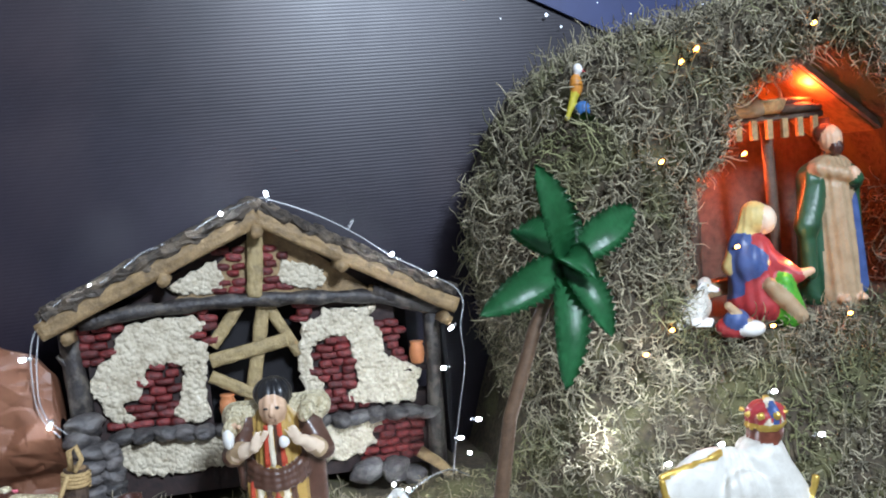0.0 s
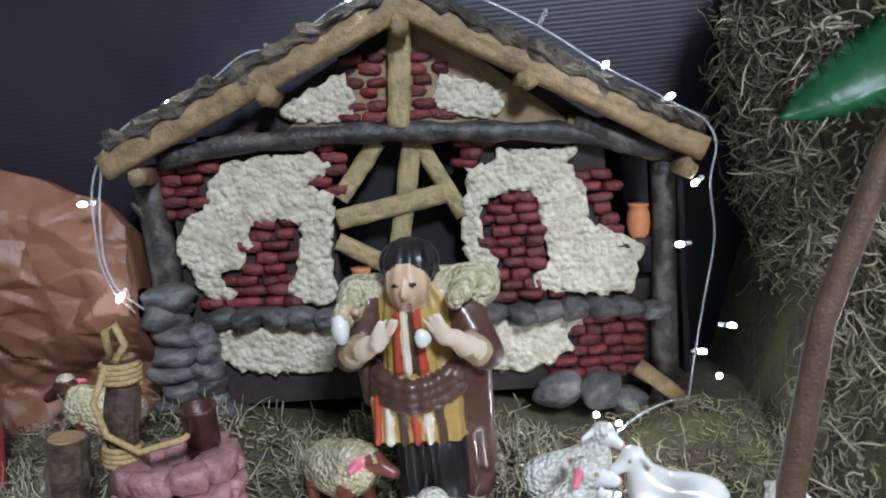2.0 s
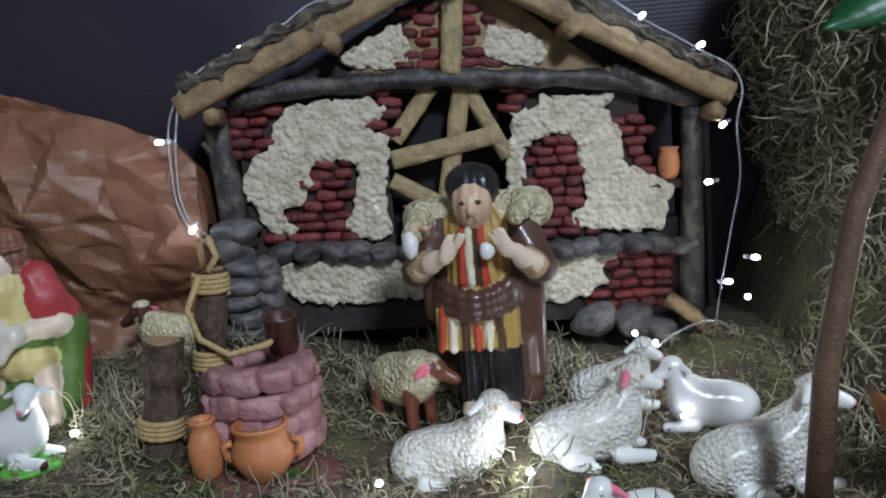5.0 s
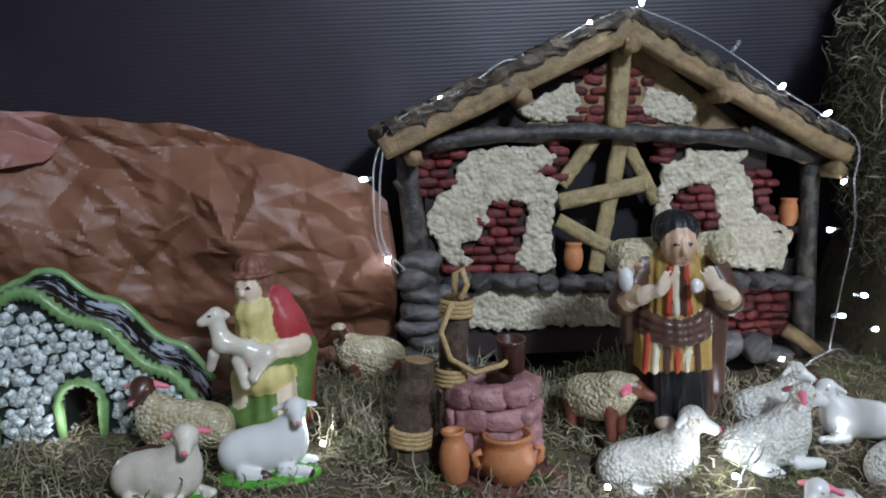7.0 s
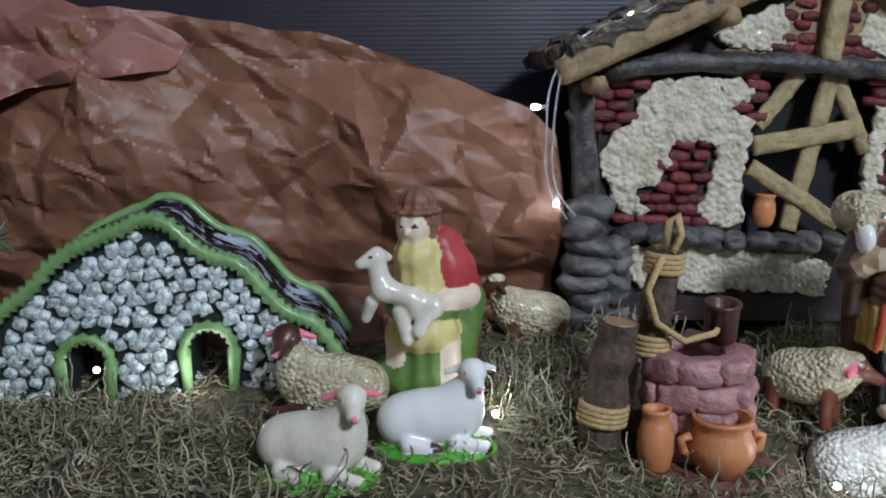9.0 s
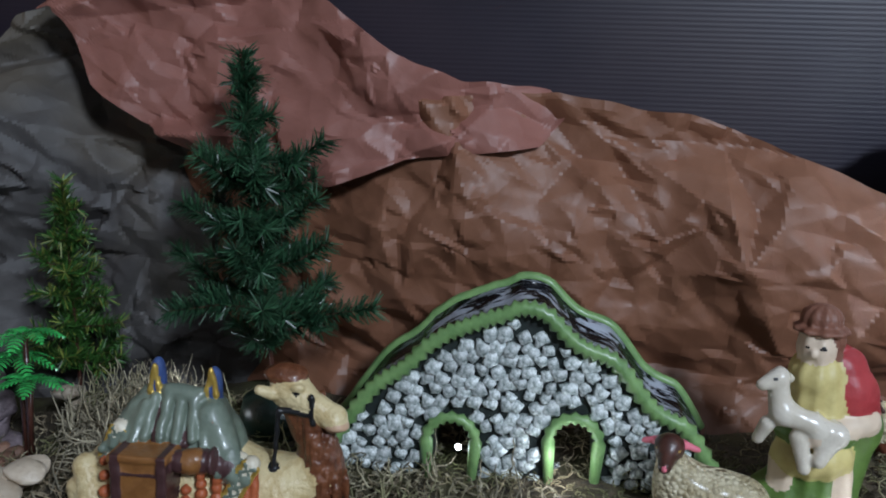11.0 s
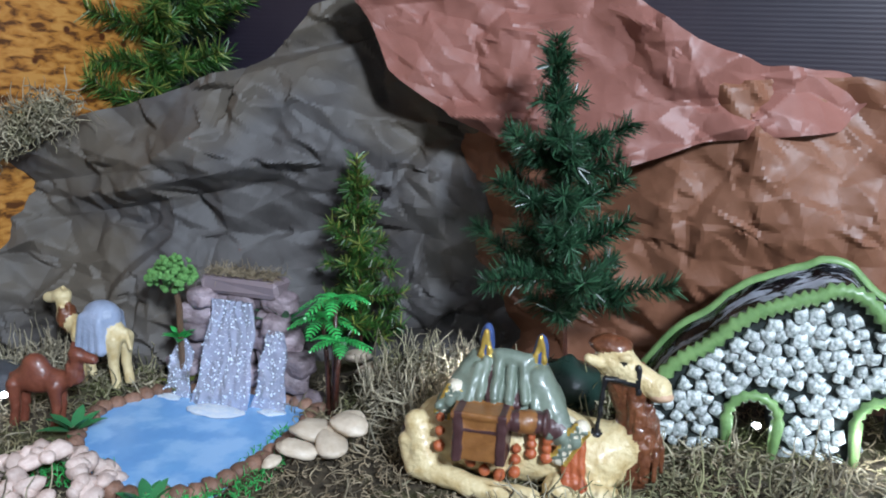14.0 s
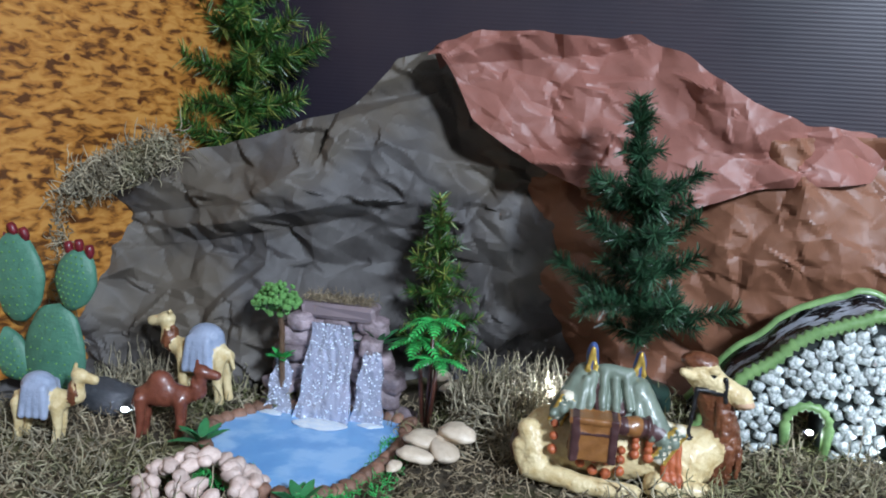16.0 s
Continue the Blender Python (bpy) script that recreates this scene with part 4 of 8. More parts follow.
# timber: beam, king post, posts, boards in the window, roof edge boards and their pegs
BEAM_X, BEAM_Z = (-0.232, -0.168, -0.063, 0.041, 0.146, 0.199, 0.256), (0.243, 0.254, 0.259, 0.257, 0.251, 0.240, 0.227)
beam_xs = np.linspace(-0.232, 0.256, 26)
part("crossbeam", tube_bm([(x, -0.012 + 0.0015 * math.sin(40 * x), float(np.interp(x, BEAM_X, BEAM_Z))) for x in beam_xs],
                          [0.0095 + 0.0014 * math.sin(i * 2.1) for i in range(26)], 14, rough=0.16, seed=3), "dark_wood", house, "charred dark cross beam", True)
part("post", tube_bm([(-0.240, -0.004, 0.10), (-0.242, -0.006, 0.15), (-0.246, -0.004, 0.20), (-0.248, -0.006, 0.235)], [0.015, 0.014, 0.013, 0.012], 10, rough=0.12, seed=5), "dark_wood", house, "", True)
part("post", tube_bm([(0.230, -0.006, -0.02), (0.232, -0.008, 0.06), (0.236, -0.006, 0.14), (0.238, -0.006, 0.23)], [0.0145, 0.0125, 0.0125, 0.0115], 10, rough=0.12, seed=6), "dark_wood", house, "", True)
part("broken_branch", tube_bm([(-0.262, -0.008, 0.205), (-0.250, -0.008, 0.190), (-0.240, -0.004, 0.165)], [0.004, 0.007, 0.008], 8, rough=0.2, seed=7), "dark_wood", house)
part("root", tube_bm([(0.200, -0.020, 0.022), (0.222, -0.028, 0.006), (0.244, -0.034, -0.012)], [0.008, 0.009, 0.006], 9, rough=0.25, seed=8), "wood", house, "split tan root at the foot of the post", True)
window_boards = []
for a, b, w in (((-0.070, 0.198), (-0.029, 0.250), 0.018), ((-0.030, 0.095), (0.004, 0.250), 0.020), ((0.008, 0.250), (0.046, 0.176), 0.017),
                ((-0.074, 0.178), (0.031, 0.199), 0.020), ((-0.076, 0.158), (0.020, 0.104), 0.018)):
    window_boards.append((a, b, w))
# black sheet painted as the shade behind the window boards
part("window_dark", box_bm((0.13, 0.004, 0.17), (-0.012, 0.034, 0.165)), "shade_black", house)


def plank(name, a, b, high, deep, y, material, label, seed):
    """A hewn board between two points of the front, with a wavering edge and grain in relief."""
    d = Vector((b[0] - a[0], 0, b[1] - a[1]))
    n, rows = 40, 9
    across = Vector((-d.z, 0, d.x)).normalized()
    bm = bmesh.new()
    ring = []
    for i in range(n + 1):
        t = i / n
        w = high * (0.95 + 0.10 * noise.noise(Vector((t * 7, seed, 0))))
        lift = 0.0015 * noise.noise(Vector((t * 4, seed, 5)))
        loop = []
        for k in range(rows):
            s = k / (rows - 1) - 0.5
            groove = 0.0022 * noise.noise(Vector((t * 9, s * 26, seed))) - 0.003 * (2 * abs(s)) ** 4
            loop.append((s, -deep / 2 - groove))
        loop += [(0.5, deep / 2), (-0.5, deep / 2)]
        ring.append([bm.verts.new(Vector((a[0], y + yy, a[1])) + d * t + across * (s * w + lift)) for s, yy in loop])
    m = rows + 2
    for p, q in zip(ring, ring[1:]):
        for k in range(m):
            bm.faces.new((p[k], q[k], q[(k + 1) % m], p[(k + 1) % m]))
    bm.faces.new(ring[0])
    bm.faces.new(ring[-1][::-1])
    bmesh.ops.recalc_face_normals(bm, faces=bm.faces)
    return part(name, bm, material, house, label, True)


def roof_side(x0, z0, x1, z1, seed):
    """One slope: bark slab, tan front board, a peg under it."""
    d = Vector((x1 - x0, 0, z1 - z0))
    ang = -math.degrees(math.atan2(d.z, d.x))
    mid = ((x0 + x1) / 2, (z0 + z1) / 2)
    bm = bmesh.new()
    n, r = 26, random.Random(seed)
    for i in range(n):
        for j in range(5):
            t = (i + 0.5) / n
            box_bm((d.length / n * 1.5, 0.034, 0.011 + r.random() * 0.010),
                   (x0 + d.x * t, -0.010 + j * 0.030 + r.uniform(-0.004, 0.004), z0 + d.z * t + 0.013 + r.uniform(-0.002, 0.003)), (r.uniform(-8, 8), ang + r.uniform(-9, 9), r.uniform(-14, 14)), 0.003, bm)
    tagged(part("roof_slope", bm, "bark", house, "flaking dark bark roof", True), kind="stuff")
    plank("verge_board", (x0, z0 - 0.003), (x1, z1 - 0.003), 0.024, 0.020, -0.030, "wood", "tan split-log roof edge", seed)
    fine = [(x0 + d.x * k / 34, -0.030, z0 + d.z * k / 34) for k in range(1, 34)]
    part("bark_strip", tube_bm([(x, y - 0.004, z + 0.0125 + 0.002 * math.sin(z * 310)) for x, y, z in fine], [0.0072 + 0.0024 * math.sin(k * 1.7 + seed) for k in range(33)], 13, rough=0.45, seed=seed + 1), "bark", house)


roof_side(-0.276, 0.242, 0.006, 0.374, 1)
roof_side(0.002, 0.374, 0.270, 0.233, 2)
for x, z in ((0.002, 0.352), (-0.121, 0.295), (0.110, 0.299), (-0.243, 0.230), (0.250, 0.214)):
    part("peg", tube_bm([(x, -0.050, z), (x, -0.044, z), (x, 0.0, z)], [0.0075, 0.009, 0.009], 12, rough=0.24, seed=int(x * 999)), "wood", house, "", True)
part("rafter", tube_bm([(0.150, -0.004, 0.258), (0.19, -0.008, 0.246), (0.235, -0.010, 0.226)], [0.010, 0.010, 0.008], 8, rough=0.2, seed=9), "wood", house, "", True)
part("side_log", tube_bm([(0.155, -0.010, 0.258), (0.21, -0.012, 0.238), (0.262, -0.016, 0.226)], [0.012, 0.012, 0.011], 9, rough=0.14, seed=14), "dark_wood", house, "", True)

plank("king_post", (-0.007, 0.262), (0.001, 0.352), 0.022, 0.018, -0.012, "board", "", 44)
for n, (a, b, w) in enumerate(window_boards):
    plank("window_board", a, b, w, 0.007, -0.002 - 0.005 * (n > 2), "board", "", 30 + n)

stone_meshes = [rock_mesh("stone", "stone", 70 + k, 0.34, 3) for k in range(5)]
for k in range(17):
    x = -0.195 + k * 0.0262
    placed("ledge_stone", stone_meshes[k % 5], scaled(x, -0.010, 0.0885 - 0.012 * k / 17 + 0.002 * math.sin(k), 0.040, 0.028, 0.021, 0, random.uniform(-8, 8), k * 60), house)
for k in range(7):
    placed("column_stone", stone_meshes[(k + 2) % 5], scaled(-0.240 + 0.006 * math.sin(k * 2.1), -0.012, 0.006 + k * 0.0175, 0.056 - 0.004 * (k % 3), 0.050, 0.030, random.uniform(-9, 9), random.uniform(-9, 9), k * 40), house)
    if k < 5:
        placed("column_stone", stone_meshes[k % 5], scaled(-0.212 + 0.005 * math.sin(k * 3.1), -0.016, 0.010 + k * 0.0165, 0.034, 0.034, 0.025, 0, random.uniform(-9, 9), k * 70), house)
for k, (x, z, w) in enumerate(((0.125, 0.002, 0.050), (0.165, 0.000, 0.056), (0.192, -0.012, 0.040), (-0.195, -0.004, 0.040), (-0.020, -0.012, 0.034))):
    placed("footing_stone", stone_meshes[k % 5], scaled(x, -0.016, z, w, 0.034, w * 0.7, 0, 0, k * 50), house)


def small_jar(u, y, z, s, label):
    ob = part("small_jar", lathe_bm([(0.006, 0), (0.0095, 0.004), (0.0115, 0.014), (0.0105, 0.024), (0.0085, 0.029), (0.0100, 0.031), (0.0100, 0.033), (0.006, 0.033)], 18), "terracotta", None, "", True)
    ob.matrix_world = house.matrix_basis @ pose(u, y, z) @ Matrix.Scale(s, 4)
    return tagged(ob, label, "jar", "jars in the ruined house")


part("sill", box_bm((0.036, 0.026, 0.010), (0.208, 0.006, 0.141), bevel=0.003), "mortar", house)
small_jar(0.207, -0.002, 0.146, 1.0, "small ochre clay jar on the broken wall's ledge")
small_jar(-0.062, -0.004, 0.098, 1.0, "small clay jar in the boarded window opening")

# the frame leans back upright on its sloping base
for ob in house.children_recursive:
    if ob.parent == house and ob.location.length > 0:
        ob.location.x -= 0.040 * ob.location.z
    elif ob.name.startswith("brick"):
        ob.location.x -= 0.040 * ob.location.z
    else:
        for v in ob.data.vertices:
            v.co.x -= 0.040 * v.co.z


# ---- the toy bridge ----
bridge = empty("model_bridge", pose(-0.555, 0.92, 0.018), "green-rimmed model bridge with white dabbed stones and two arches", "model bridge")
RIM = ((-0.160, 0.012), (-0.142, 0.040), (-0.122, 0.062), (-0.096, 0.088), (-0.075, 0.112), (-0.045, 0.124), (-0.022, 0.142), (0.0, 0.148),
       (0.026, 0.141), (0.052, 0.124), (0.080, 0.106), (0.110, 0.078), (0.140, 0.056), (0.166, 0.020))
rim_x, rim_z = [p[0] for p in RIM], [p[1] for p in RIM]
rim_at = lambda x: float(np.interp(x, rim_x, rim_z))
ARCHES = ((-0.050, 0.018, 0.050), (0.052, 0.018, 0.058))


def in_arch(x, z, grow=0.0):
    return any(abs(x - c) < w + grow and (z < top - w or math.hypot(x - c, z - (top - w)) < w + grow) for c, w, top in ARCHES)


def wave_line(z_off, y):
    pts = []
    for k in range(101):
        x = -0.160 + 0.326 * k / 100
        pts.append((x, y, rim_at(x) + z_off + 0.004 * math.sin(x * 95)))
    return pts


bm = bmesh.new()
xs = np.linspace(-0.158, 0.164, 112)
cols = []
for x in xs:
    base = -0.02
    for c, w, top in ARCHES:
        if abs(x - c) < w:
            base = top - w + math.sqrt(max(w * w - (x - c) ** 2, 0))
    t = max(rim_at(x) - 0.002, base + 0.001)
    cols.append([bm.verts.new((x, y, z)) for y, z in ((0.0, base), (0.0, t), (0.062, t), (0.062, base))])
for a, b in zip(cols, cols[1:]):
    for k in range(4):
        bm.faces.new((a[k], b[k], b[(k + 1) % 4], a[(k + 1) % 4]))
bmesh.ops.recalc_face_normals(bm, faces=bm.faces)
body = part("body", bm, "bridge_core", bridge)
part("front_rim", tube_bm(wave_line(0.003, -0.006), [0.0046 + 0.0036 * (k % 2) for k in range(101)], 9), "bridge_rim", bridge, "green notched rim", True)
part("back_rim", tube_bm(wave_line(0.012, 0.068), [0.0050] * 101, 8), "bridge_rim", bridge, "", True)
bm = bmesh.new()
rows = []
for x, y, z in wave_line(0.004, 0.0):
    rows.append([bm.verts.new((x, yy, z + dz)) for yy, dz in ((0.0, 0.0), (0.022, -0.004), (0.046, 0.000), (0.068, 0.009))])
for a, b in zip(rows, rows[1:]):
    for k in range(3):
        bm.faces.new((a[k], b[k], b[k + 1], a[k + 1]))
bmesh.ops.solidify(bm, geom=bm.faces[:], thickness=0.004)
part("stream", bm, "stream", bridge, "black and white painted stream over the top", True)
for c, w, top in ARCHES:
    pts = [(c - w, -0.006, -0.012)] + [(c - (w + 0.003) * math.cos(a), -0.006, top - w + (w + 0.003) * math.sin(a)) for a in np.linspace(0, math.pi, 17)] + [(c + w, -0.006, -0.012)]
    part("arch_rim", tube_bm(pts, [0.0034 + 0.0026 * (k % 2) for k in range(19)], 7), "bridge_rim", bridge, "green toothed arch", True)
dab = [rock_mesh("bridge_stone", "bridge_stone", 90 + k, 0.62, 2, 0.45) for k in range(5)]
count, z, row = 0, 0.004, 0
while z < 0.145:
    x = -0.152 + (0.006 if row % 2 else 0)
    while x < 0.162:
        if z < rim_at(x) - 0.011 and not in_arch(x, z, 0.010) and count < 300:
            s = random.uniform(0.0095, 0.0150)
            placed("stone", dab[count % 5], scaled(x + random.uniform(-1, 1) * 0.0022, -0.001, z + random.uniform(-1, 1) * 0.0022, s, 0.010, s * random.uniform(0.75, 1.05), 0, random.uniform(-40, 40), 0), bridge)
            count += 1
        x += 0.0132
    z += 0.0102
    row += 1


# ---- foliage ----
def strands(name, roots, lengths, radius, material, label, curl=1.0, lift=0.35, segments=6, seed=0, category="moss", normals=None):
    """Curly dry strands, thousands in one mesh: three-sided threads that wander from their roots."""
    r = np.random.default_rng(seed)
    n = len(roots)
    head = r.uniform(0, 2 * np.pi, n)
    pitch = r.normal(lift, 0.45, n)
    turn, roll = r.normal(0, 1.0, n) * curl, r.normal(0, 0.7, n) * curl
    p = np.array(roots, float)
    rings = []
    for k in range(segments + 1):
        d = np.stack([np.cos(head) * np.cos(pitch), np.sin(head) * np.cos(pitch), np.sin(pitch)], 1)
        a = np.cross(d, [0.3, 0.2, 0.93])
        a /= np.linalg.norm(a, axis=1)[:, None] + 1e-9
        b = np.cross(d, a)
        w = radius * (1 - 0.6 * k / segments)
        rings.append(np.stack([p + w * (a * math.cos(q) + b * math.sin(q)) for q in (0, 2.094, 4.189)], 1))
        p = p + d * (np.asarray(lengths) / segments)[:, None]
        head = head + turn * 0.9 + r.normal(0, 0.35, n)
        pitch = np.clip(pitch * 0.75 + roll * 0.35 - 0.10 + r.normal(0, 0.25, n), -0.9, 1.3)
    V = np.stack(rings, 1).reshape(n, -1, 3)
    m = V.shape[1]
    f = []
    for k in range(segments):
        for s in range(3):
            f.append((3 * k + s, 3 * k + (s + 1) % 3, 3 * k + 3 + (s + 1) % 3, 3 * k + 3 + s))
    F = (np.arange(n)[:, None, None] * m + np.array(f)[None]).reshape(-1, 4)
    me = bpy.data.meshes.new(name)
    me.vertices.add(n * m)
    me.vertices.foreach_set("co", V.reshape(-1).astype(np.float32))
    me.loops.add(F.size)
    me.loops.foreach_set("vertex_index", F.reshape(-1).astype(np.int32))
    me.polygons.add(len(F))
    me.polygons.foreach_set("loop_start", np.arange(0, F.size, 4, dtype=np.int32))
    me.polygons.foreach_set("use_smooth", np.full(len(F), True))
    me.update(calc_edges=True)
    me.materials.append(M[material])
    return tagged(new(name, me), label, category, "", "stuff")


POND_MID, POND_R = (-1.105, 0.828), (0.098, 0.085)


def moss_roots(n, x0, x1, y0, y1, seed, keep=None):
    r = np.random.default_rng(seed)
    x, y = r.uniform(x0, x1, n), r.uniform(y0, y1, n)
    ok = ((x - POND_MID[0]) / 0.105) ** 2 + ((y - POND_MID[1]) / 0.12) ** 2 > 1
    if keep:
        ok &= keep(x, y)
    x, y = x[ok], y[ok]
    return np.stack([x, y, ground_z(x, y)], 1)


rt = moss_roots(17000, -1.50, 0.52, 0.60, 1.02, 1)
strands("ground_moss", rt, rng.uniform(0.010, 0.026, len(rt)), 0.00085, "moss", "tangled brown dried moss strands over the ground", 1.0, 0.25, 5, 3)
rt = moss_roots(8500, -1.50, 0.52, 0.66, 1.02, 2, lambda x, y: np.sin(x * 9 + 1.3) + np.sin(y * 21 + x * 5) + rng.normal(0, 0.5, len(x)) > 0.35)
strands("pale_moss", rt, rng.uniform(0.020, 0.050, len(rt)), 0.0012, "moss_grey", "pale grey curly dried moss tufts lying on the ground", 1.5, 0.5, 7, 4)


def moss_heap(x, y, rx, ry, high, n, seed):
    """A loose heap of pale strands on the ground."""
    r = np.random.default_rng(seed)
    q, a = np.sqrt(r.uniform(0, 1, n)), r.uniform(0, 2 * np.pi, n)
    px, py = x + rx * q * np.cos(a), y + ry * q * np.sin(a)
    roots = np.stack([px, py, ground_z(px, py) + high * (1 - q * q) * r.uniform(0.2, 1.0, n)], 1)
    strands("moss_heap", roots, r.uniform(0.022, 0.055, n), 0.0012, "moss_grey", "loose heap of pale curly dried moss", 1.7, 0.4, 7, seed)


for heap in ((-0.905, 0.960, 0.075, 0.050, 0.030, 900, 61), (-0.870, 0.900, 0.050, 0.040, 0.016, 450, 62), (-0.235, 0.870, 0.040, 0.050, 0.012, 420, 63), (0.060, 0.960, 0.120, 0.035, 0.012, 600, 64), (-1.330, 0.920, 0.060, 0.035, 0.016, 450, 65)):
    moss_heap(*heap)


# ---- trees and plants ----
def needles(name, stems, length, width, density, materials, parent, label="", seed=0, droop=0.0, tip=0.0):
    """Flat needles all round a set of stems (start, end), one mesh."""
    r = np.random.default_rng(seed)
    V, F, I = [], [], []
    base = 0
    for a, b in stems:
        a, b = np.array(a, float), np.array(b, float)
        L = np.linalg.norm(b - a)
        n = max(6, int(L * density))
        d = (b - a) / max(L, 1e-9)
        t = r.uniform(0, 1, n)
        p = a + d * (t * L)[:, None]
        side = r.normal(0, 1, (n, 3))
        side -= (side @ d)[:, None] * d
        side /= np.linalg.norm(side, axis=1)[:, None]
        way = side * 0.9 + d * r.uniform(0.25, 0.9, n)[:, None]
        way[:, 2] -= droop
        way /= np.linalg.norm(way, axis=1)[:, None]
        ln = length * r.uniform(0.6, 1.25, n)
        w = np.cross(way, r.normal(0, 1, (n, 3)))
        w *= (width * 0.5 / np.linalg.norm(w, axis=1))[:, None]
        q = p + way * ln[:, None]
        V.append(np.stack([p - w, p + w, q + w * 0.5, q - w * 0.5], 1).reshape(-1, 3))
        F.append(base + np.arange(n)[:, None] * 4 + np.array([[0, 1, 2, 3]]))
        I.append((r.uniform(0, 1, n) < tip * t).astype(int) if len(materials) > 1 else np.zeros(n, int))
        base += 4 * n
    ob = mesh_ob(name, np.concatenate(V), np.concatenate(F), materials, parent, False, np.concatenate(I))
    if label:
        ob["label"] = label
    return ob


def tinsel_tree(place, height, tiers, label, materials, seed, lean=(0, 0), length=0.014, density=1500, tip=0.0, stand=True, core=0.16, thick=0.0022):
    """A wired tinsel fir: a bristled trunk and tiers (height share, bough length, number) of separate bristled boughs."""
    r = random.Random(seed)
    tree = empty("fir_tree", pose(*place), label, "tree", "artificial fir trees")
    top = Vector((lean[0], lean[1], height))
    part("trunk", tube_bm([(0, 0, -0.02), top * 0.5, top], [thick, thick * 0.8, thick * 0.5], 6), "dark_brown", tree)
    stems = [(tuple(top * core), tuple(top))] * 2
    for f, far, n in tiers:
        turn = r.uniform(-0.25, 0.25)
        for j in range(n):
            a = turn + 2 * math.pi * j / n + r.uniform(-0.22, 0.22)
            base = top * (f + r.uniform(-0.025, 0.025))
            ln = far * r.uniform(0.78, 1.10)
            out = Vector((math.cos(a), math.sin(a), 0))
            mid = base + out * ln * 0.55 + Vector((0, 0, ln * r.uniform(-0.02, 0.16)))
            end = base + out * ln + Vector((0, 0, ln * r.uniform(0.10, 0.48)))
            stems += [(tuple(base), tuple(mid)), (tuple(mid), tuple(end))]
            part("bough", tube_bm([base, mid, end], [0.0010, 0.0009, 0.0006], 4), "dark_brown", tree)
            if ln > 0.045:
                tw = (mid - base).normalized()
                tw.rotate(Euler((0, r.uniform(-0.3, 0.3), r.choice((-1, 1)) * r.uniform(0.5, 0.8))))
                stems.append((tuple(base.lerp(mid, 0.6)), tuple(base.lerp(mid, 0.6) + tw * ln * 0.36)))
    needles("crown", stems, length, 0.0015, density, materials, tree, "", seed, 0.0, tip)
    if stand:
        part("stand", lathe_bm([(0.030, -0.030), (0.034, -0.012), (0.030, 0.006), (0.012, 0.012), (0.004, 0.020)], 20), "pot_green", tree, "dark green plastic foot", True)
    return tree


tinsel_tree((-0.768, 0.95, 0.055), 0.308, ((0.20, 0.040, 4), (0.30, 0.098, 6), (0.42, 0.056, 5), (0.52, 0.072, 5), (0.63, 0.052, 5), (0.72, 0.056, 4), (0.82, 0.018, 4), (0.92, 0.012, 3)),
            "dark green tinsel fir tree on a round plastic foot", ["tinsel"], 5, (-0.030, 0.0), 0.0155, 4600)
tinsel_tree((-1.005, 1.032, 0.0), 0.236, ((0.22, 0.046, 6), (0.36, 0.046, 5), (0.50, 0.042, 5), (0.62, 0.034, 5), (0.74, 0.028, 4), (0.86, 0.014, 4)),
            "bright green small fir tree standing before the grey paper", ["fir", "fir_tip"], 8, (-0.010, 0.0), 0.0140, 3400, 0.35, False)
tinsel_tree((-1.312, 1.135, 0.18), 0.390, ((0.24, 0.100, 6), (0.36, 0.096, 6), (0.49, 0.108, 6), (0.62, 0.075, 5), (0.74, 0.060, 5), (0.86, 0.03, 4)),
            "green fir tree with yellowish tips behind the paper hill", ["fir", "fir_tip"], 13, (0.0, 0.0), 0.022, 3600, 0.4, False)


def frond_bm(bm, base, way, length, width, droop, pairs=12):
    """A feathered palm leaf: paired leaflets along a drooping midrib."""
    base, way = Vector(base), Vector(way).normalized()
    side = way.cross(Vector((0, 0, 1))).normalized()
    pts = []
    for k in range(pairs + 1):
        t = k / pairs
        pts.append(base + way * length * t + Vector((0, 0, -droop * t * t)))
    for k in range(1, pairs + 1):
        t = k / pairs
        d = (pts[k] - pts[k - 1]).normalized()
        w = width * math.sin(math.pi * min(1, 0.12 + 0.85 * t)) ** 0.7
        up = side.cross(d)
        for s in (-1, 1):
            out = (side * s * 0.9 + d * 0.55 - up * 0.15).normalized() * w
            q = d * length / pairs * 0.42
            a, b = pts[k] - q, pts[k] + q
            m = pts[k] + out * 0.55 + up * 0.0012
            vs = [bm.verts.new(x) for x in (a, m - q * 0.9, pts[k] + out, m + q * 0.9, b)]
            bm.faces.new(vs)
    return bm


def little_palm():
    palm = empty("toy_palm", pose(-0.995, 0.925, 0.0), "bright green plastic toy palm beside the pond", "toy palm")
    r = random.Random(4)
    for x, y, h, n, seed in ((0.002, 0.0, 0.112, 8, 1), (-0.016, 0.010, 0.086, 7, 2), (0.010, -0.008, 0.070, 6, 3)):
        part("stem", tube_bm([(x * 0.3, y * 0.3, -0.01), (x * 0.7, y, h * 0.5), (x, y, h)], [0.0032, 0.0026, 0.0022], 7, rough=0.1, seed=seed), "dark_brown", palm, "", True)
        bm = bmesh.new()
        for k in range(n):
            a = 2 * math.pi * k / n + seed
            frond_bm(bm, (x, y, h), (math.cos(a), math.sin(a), r.uniform(0.15, 0.6)), 0.036, 0.011, 0.020, 9)
        part("crown", bm, "plastic_leaf", palm)
    return palm


little_palm()


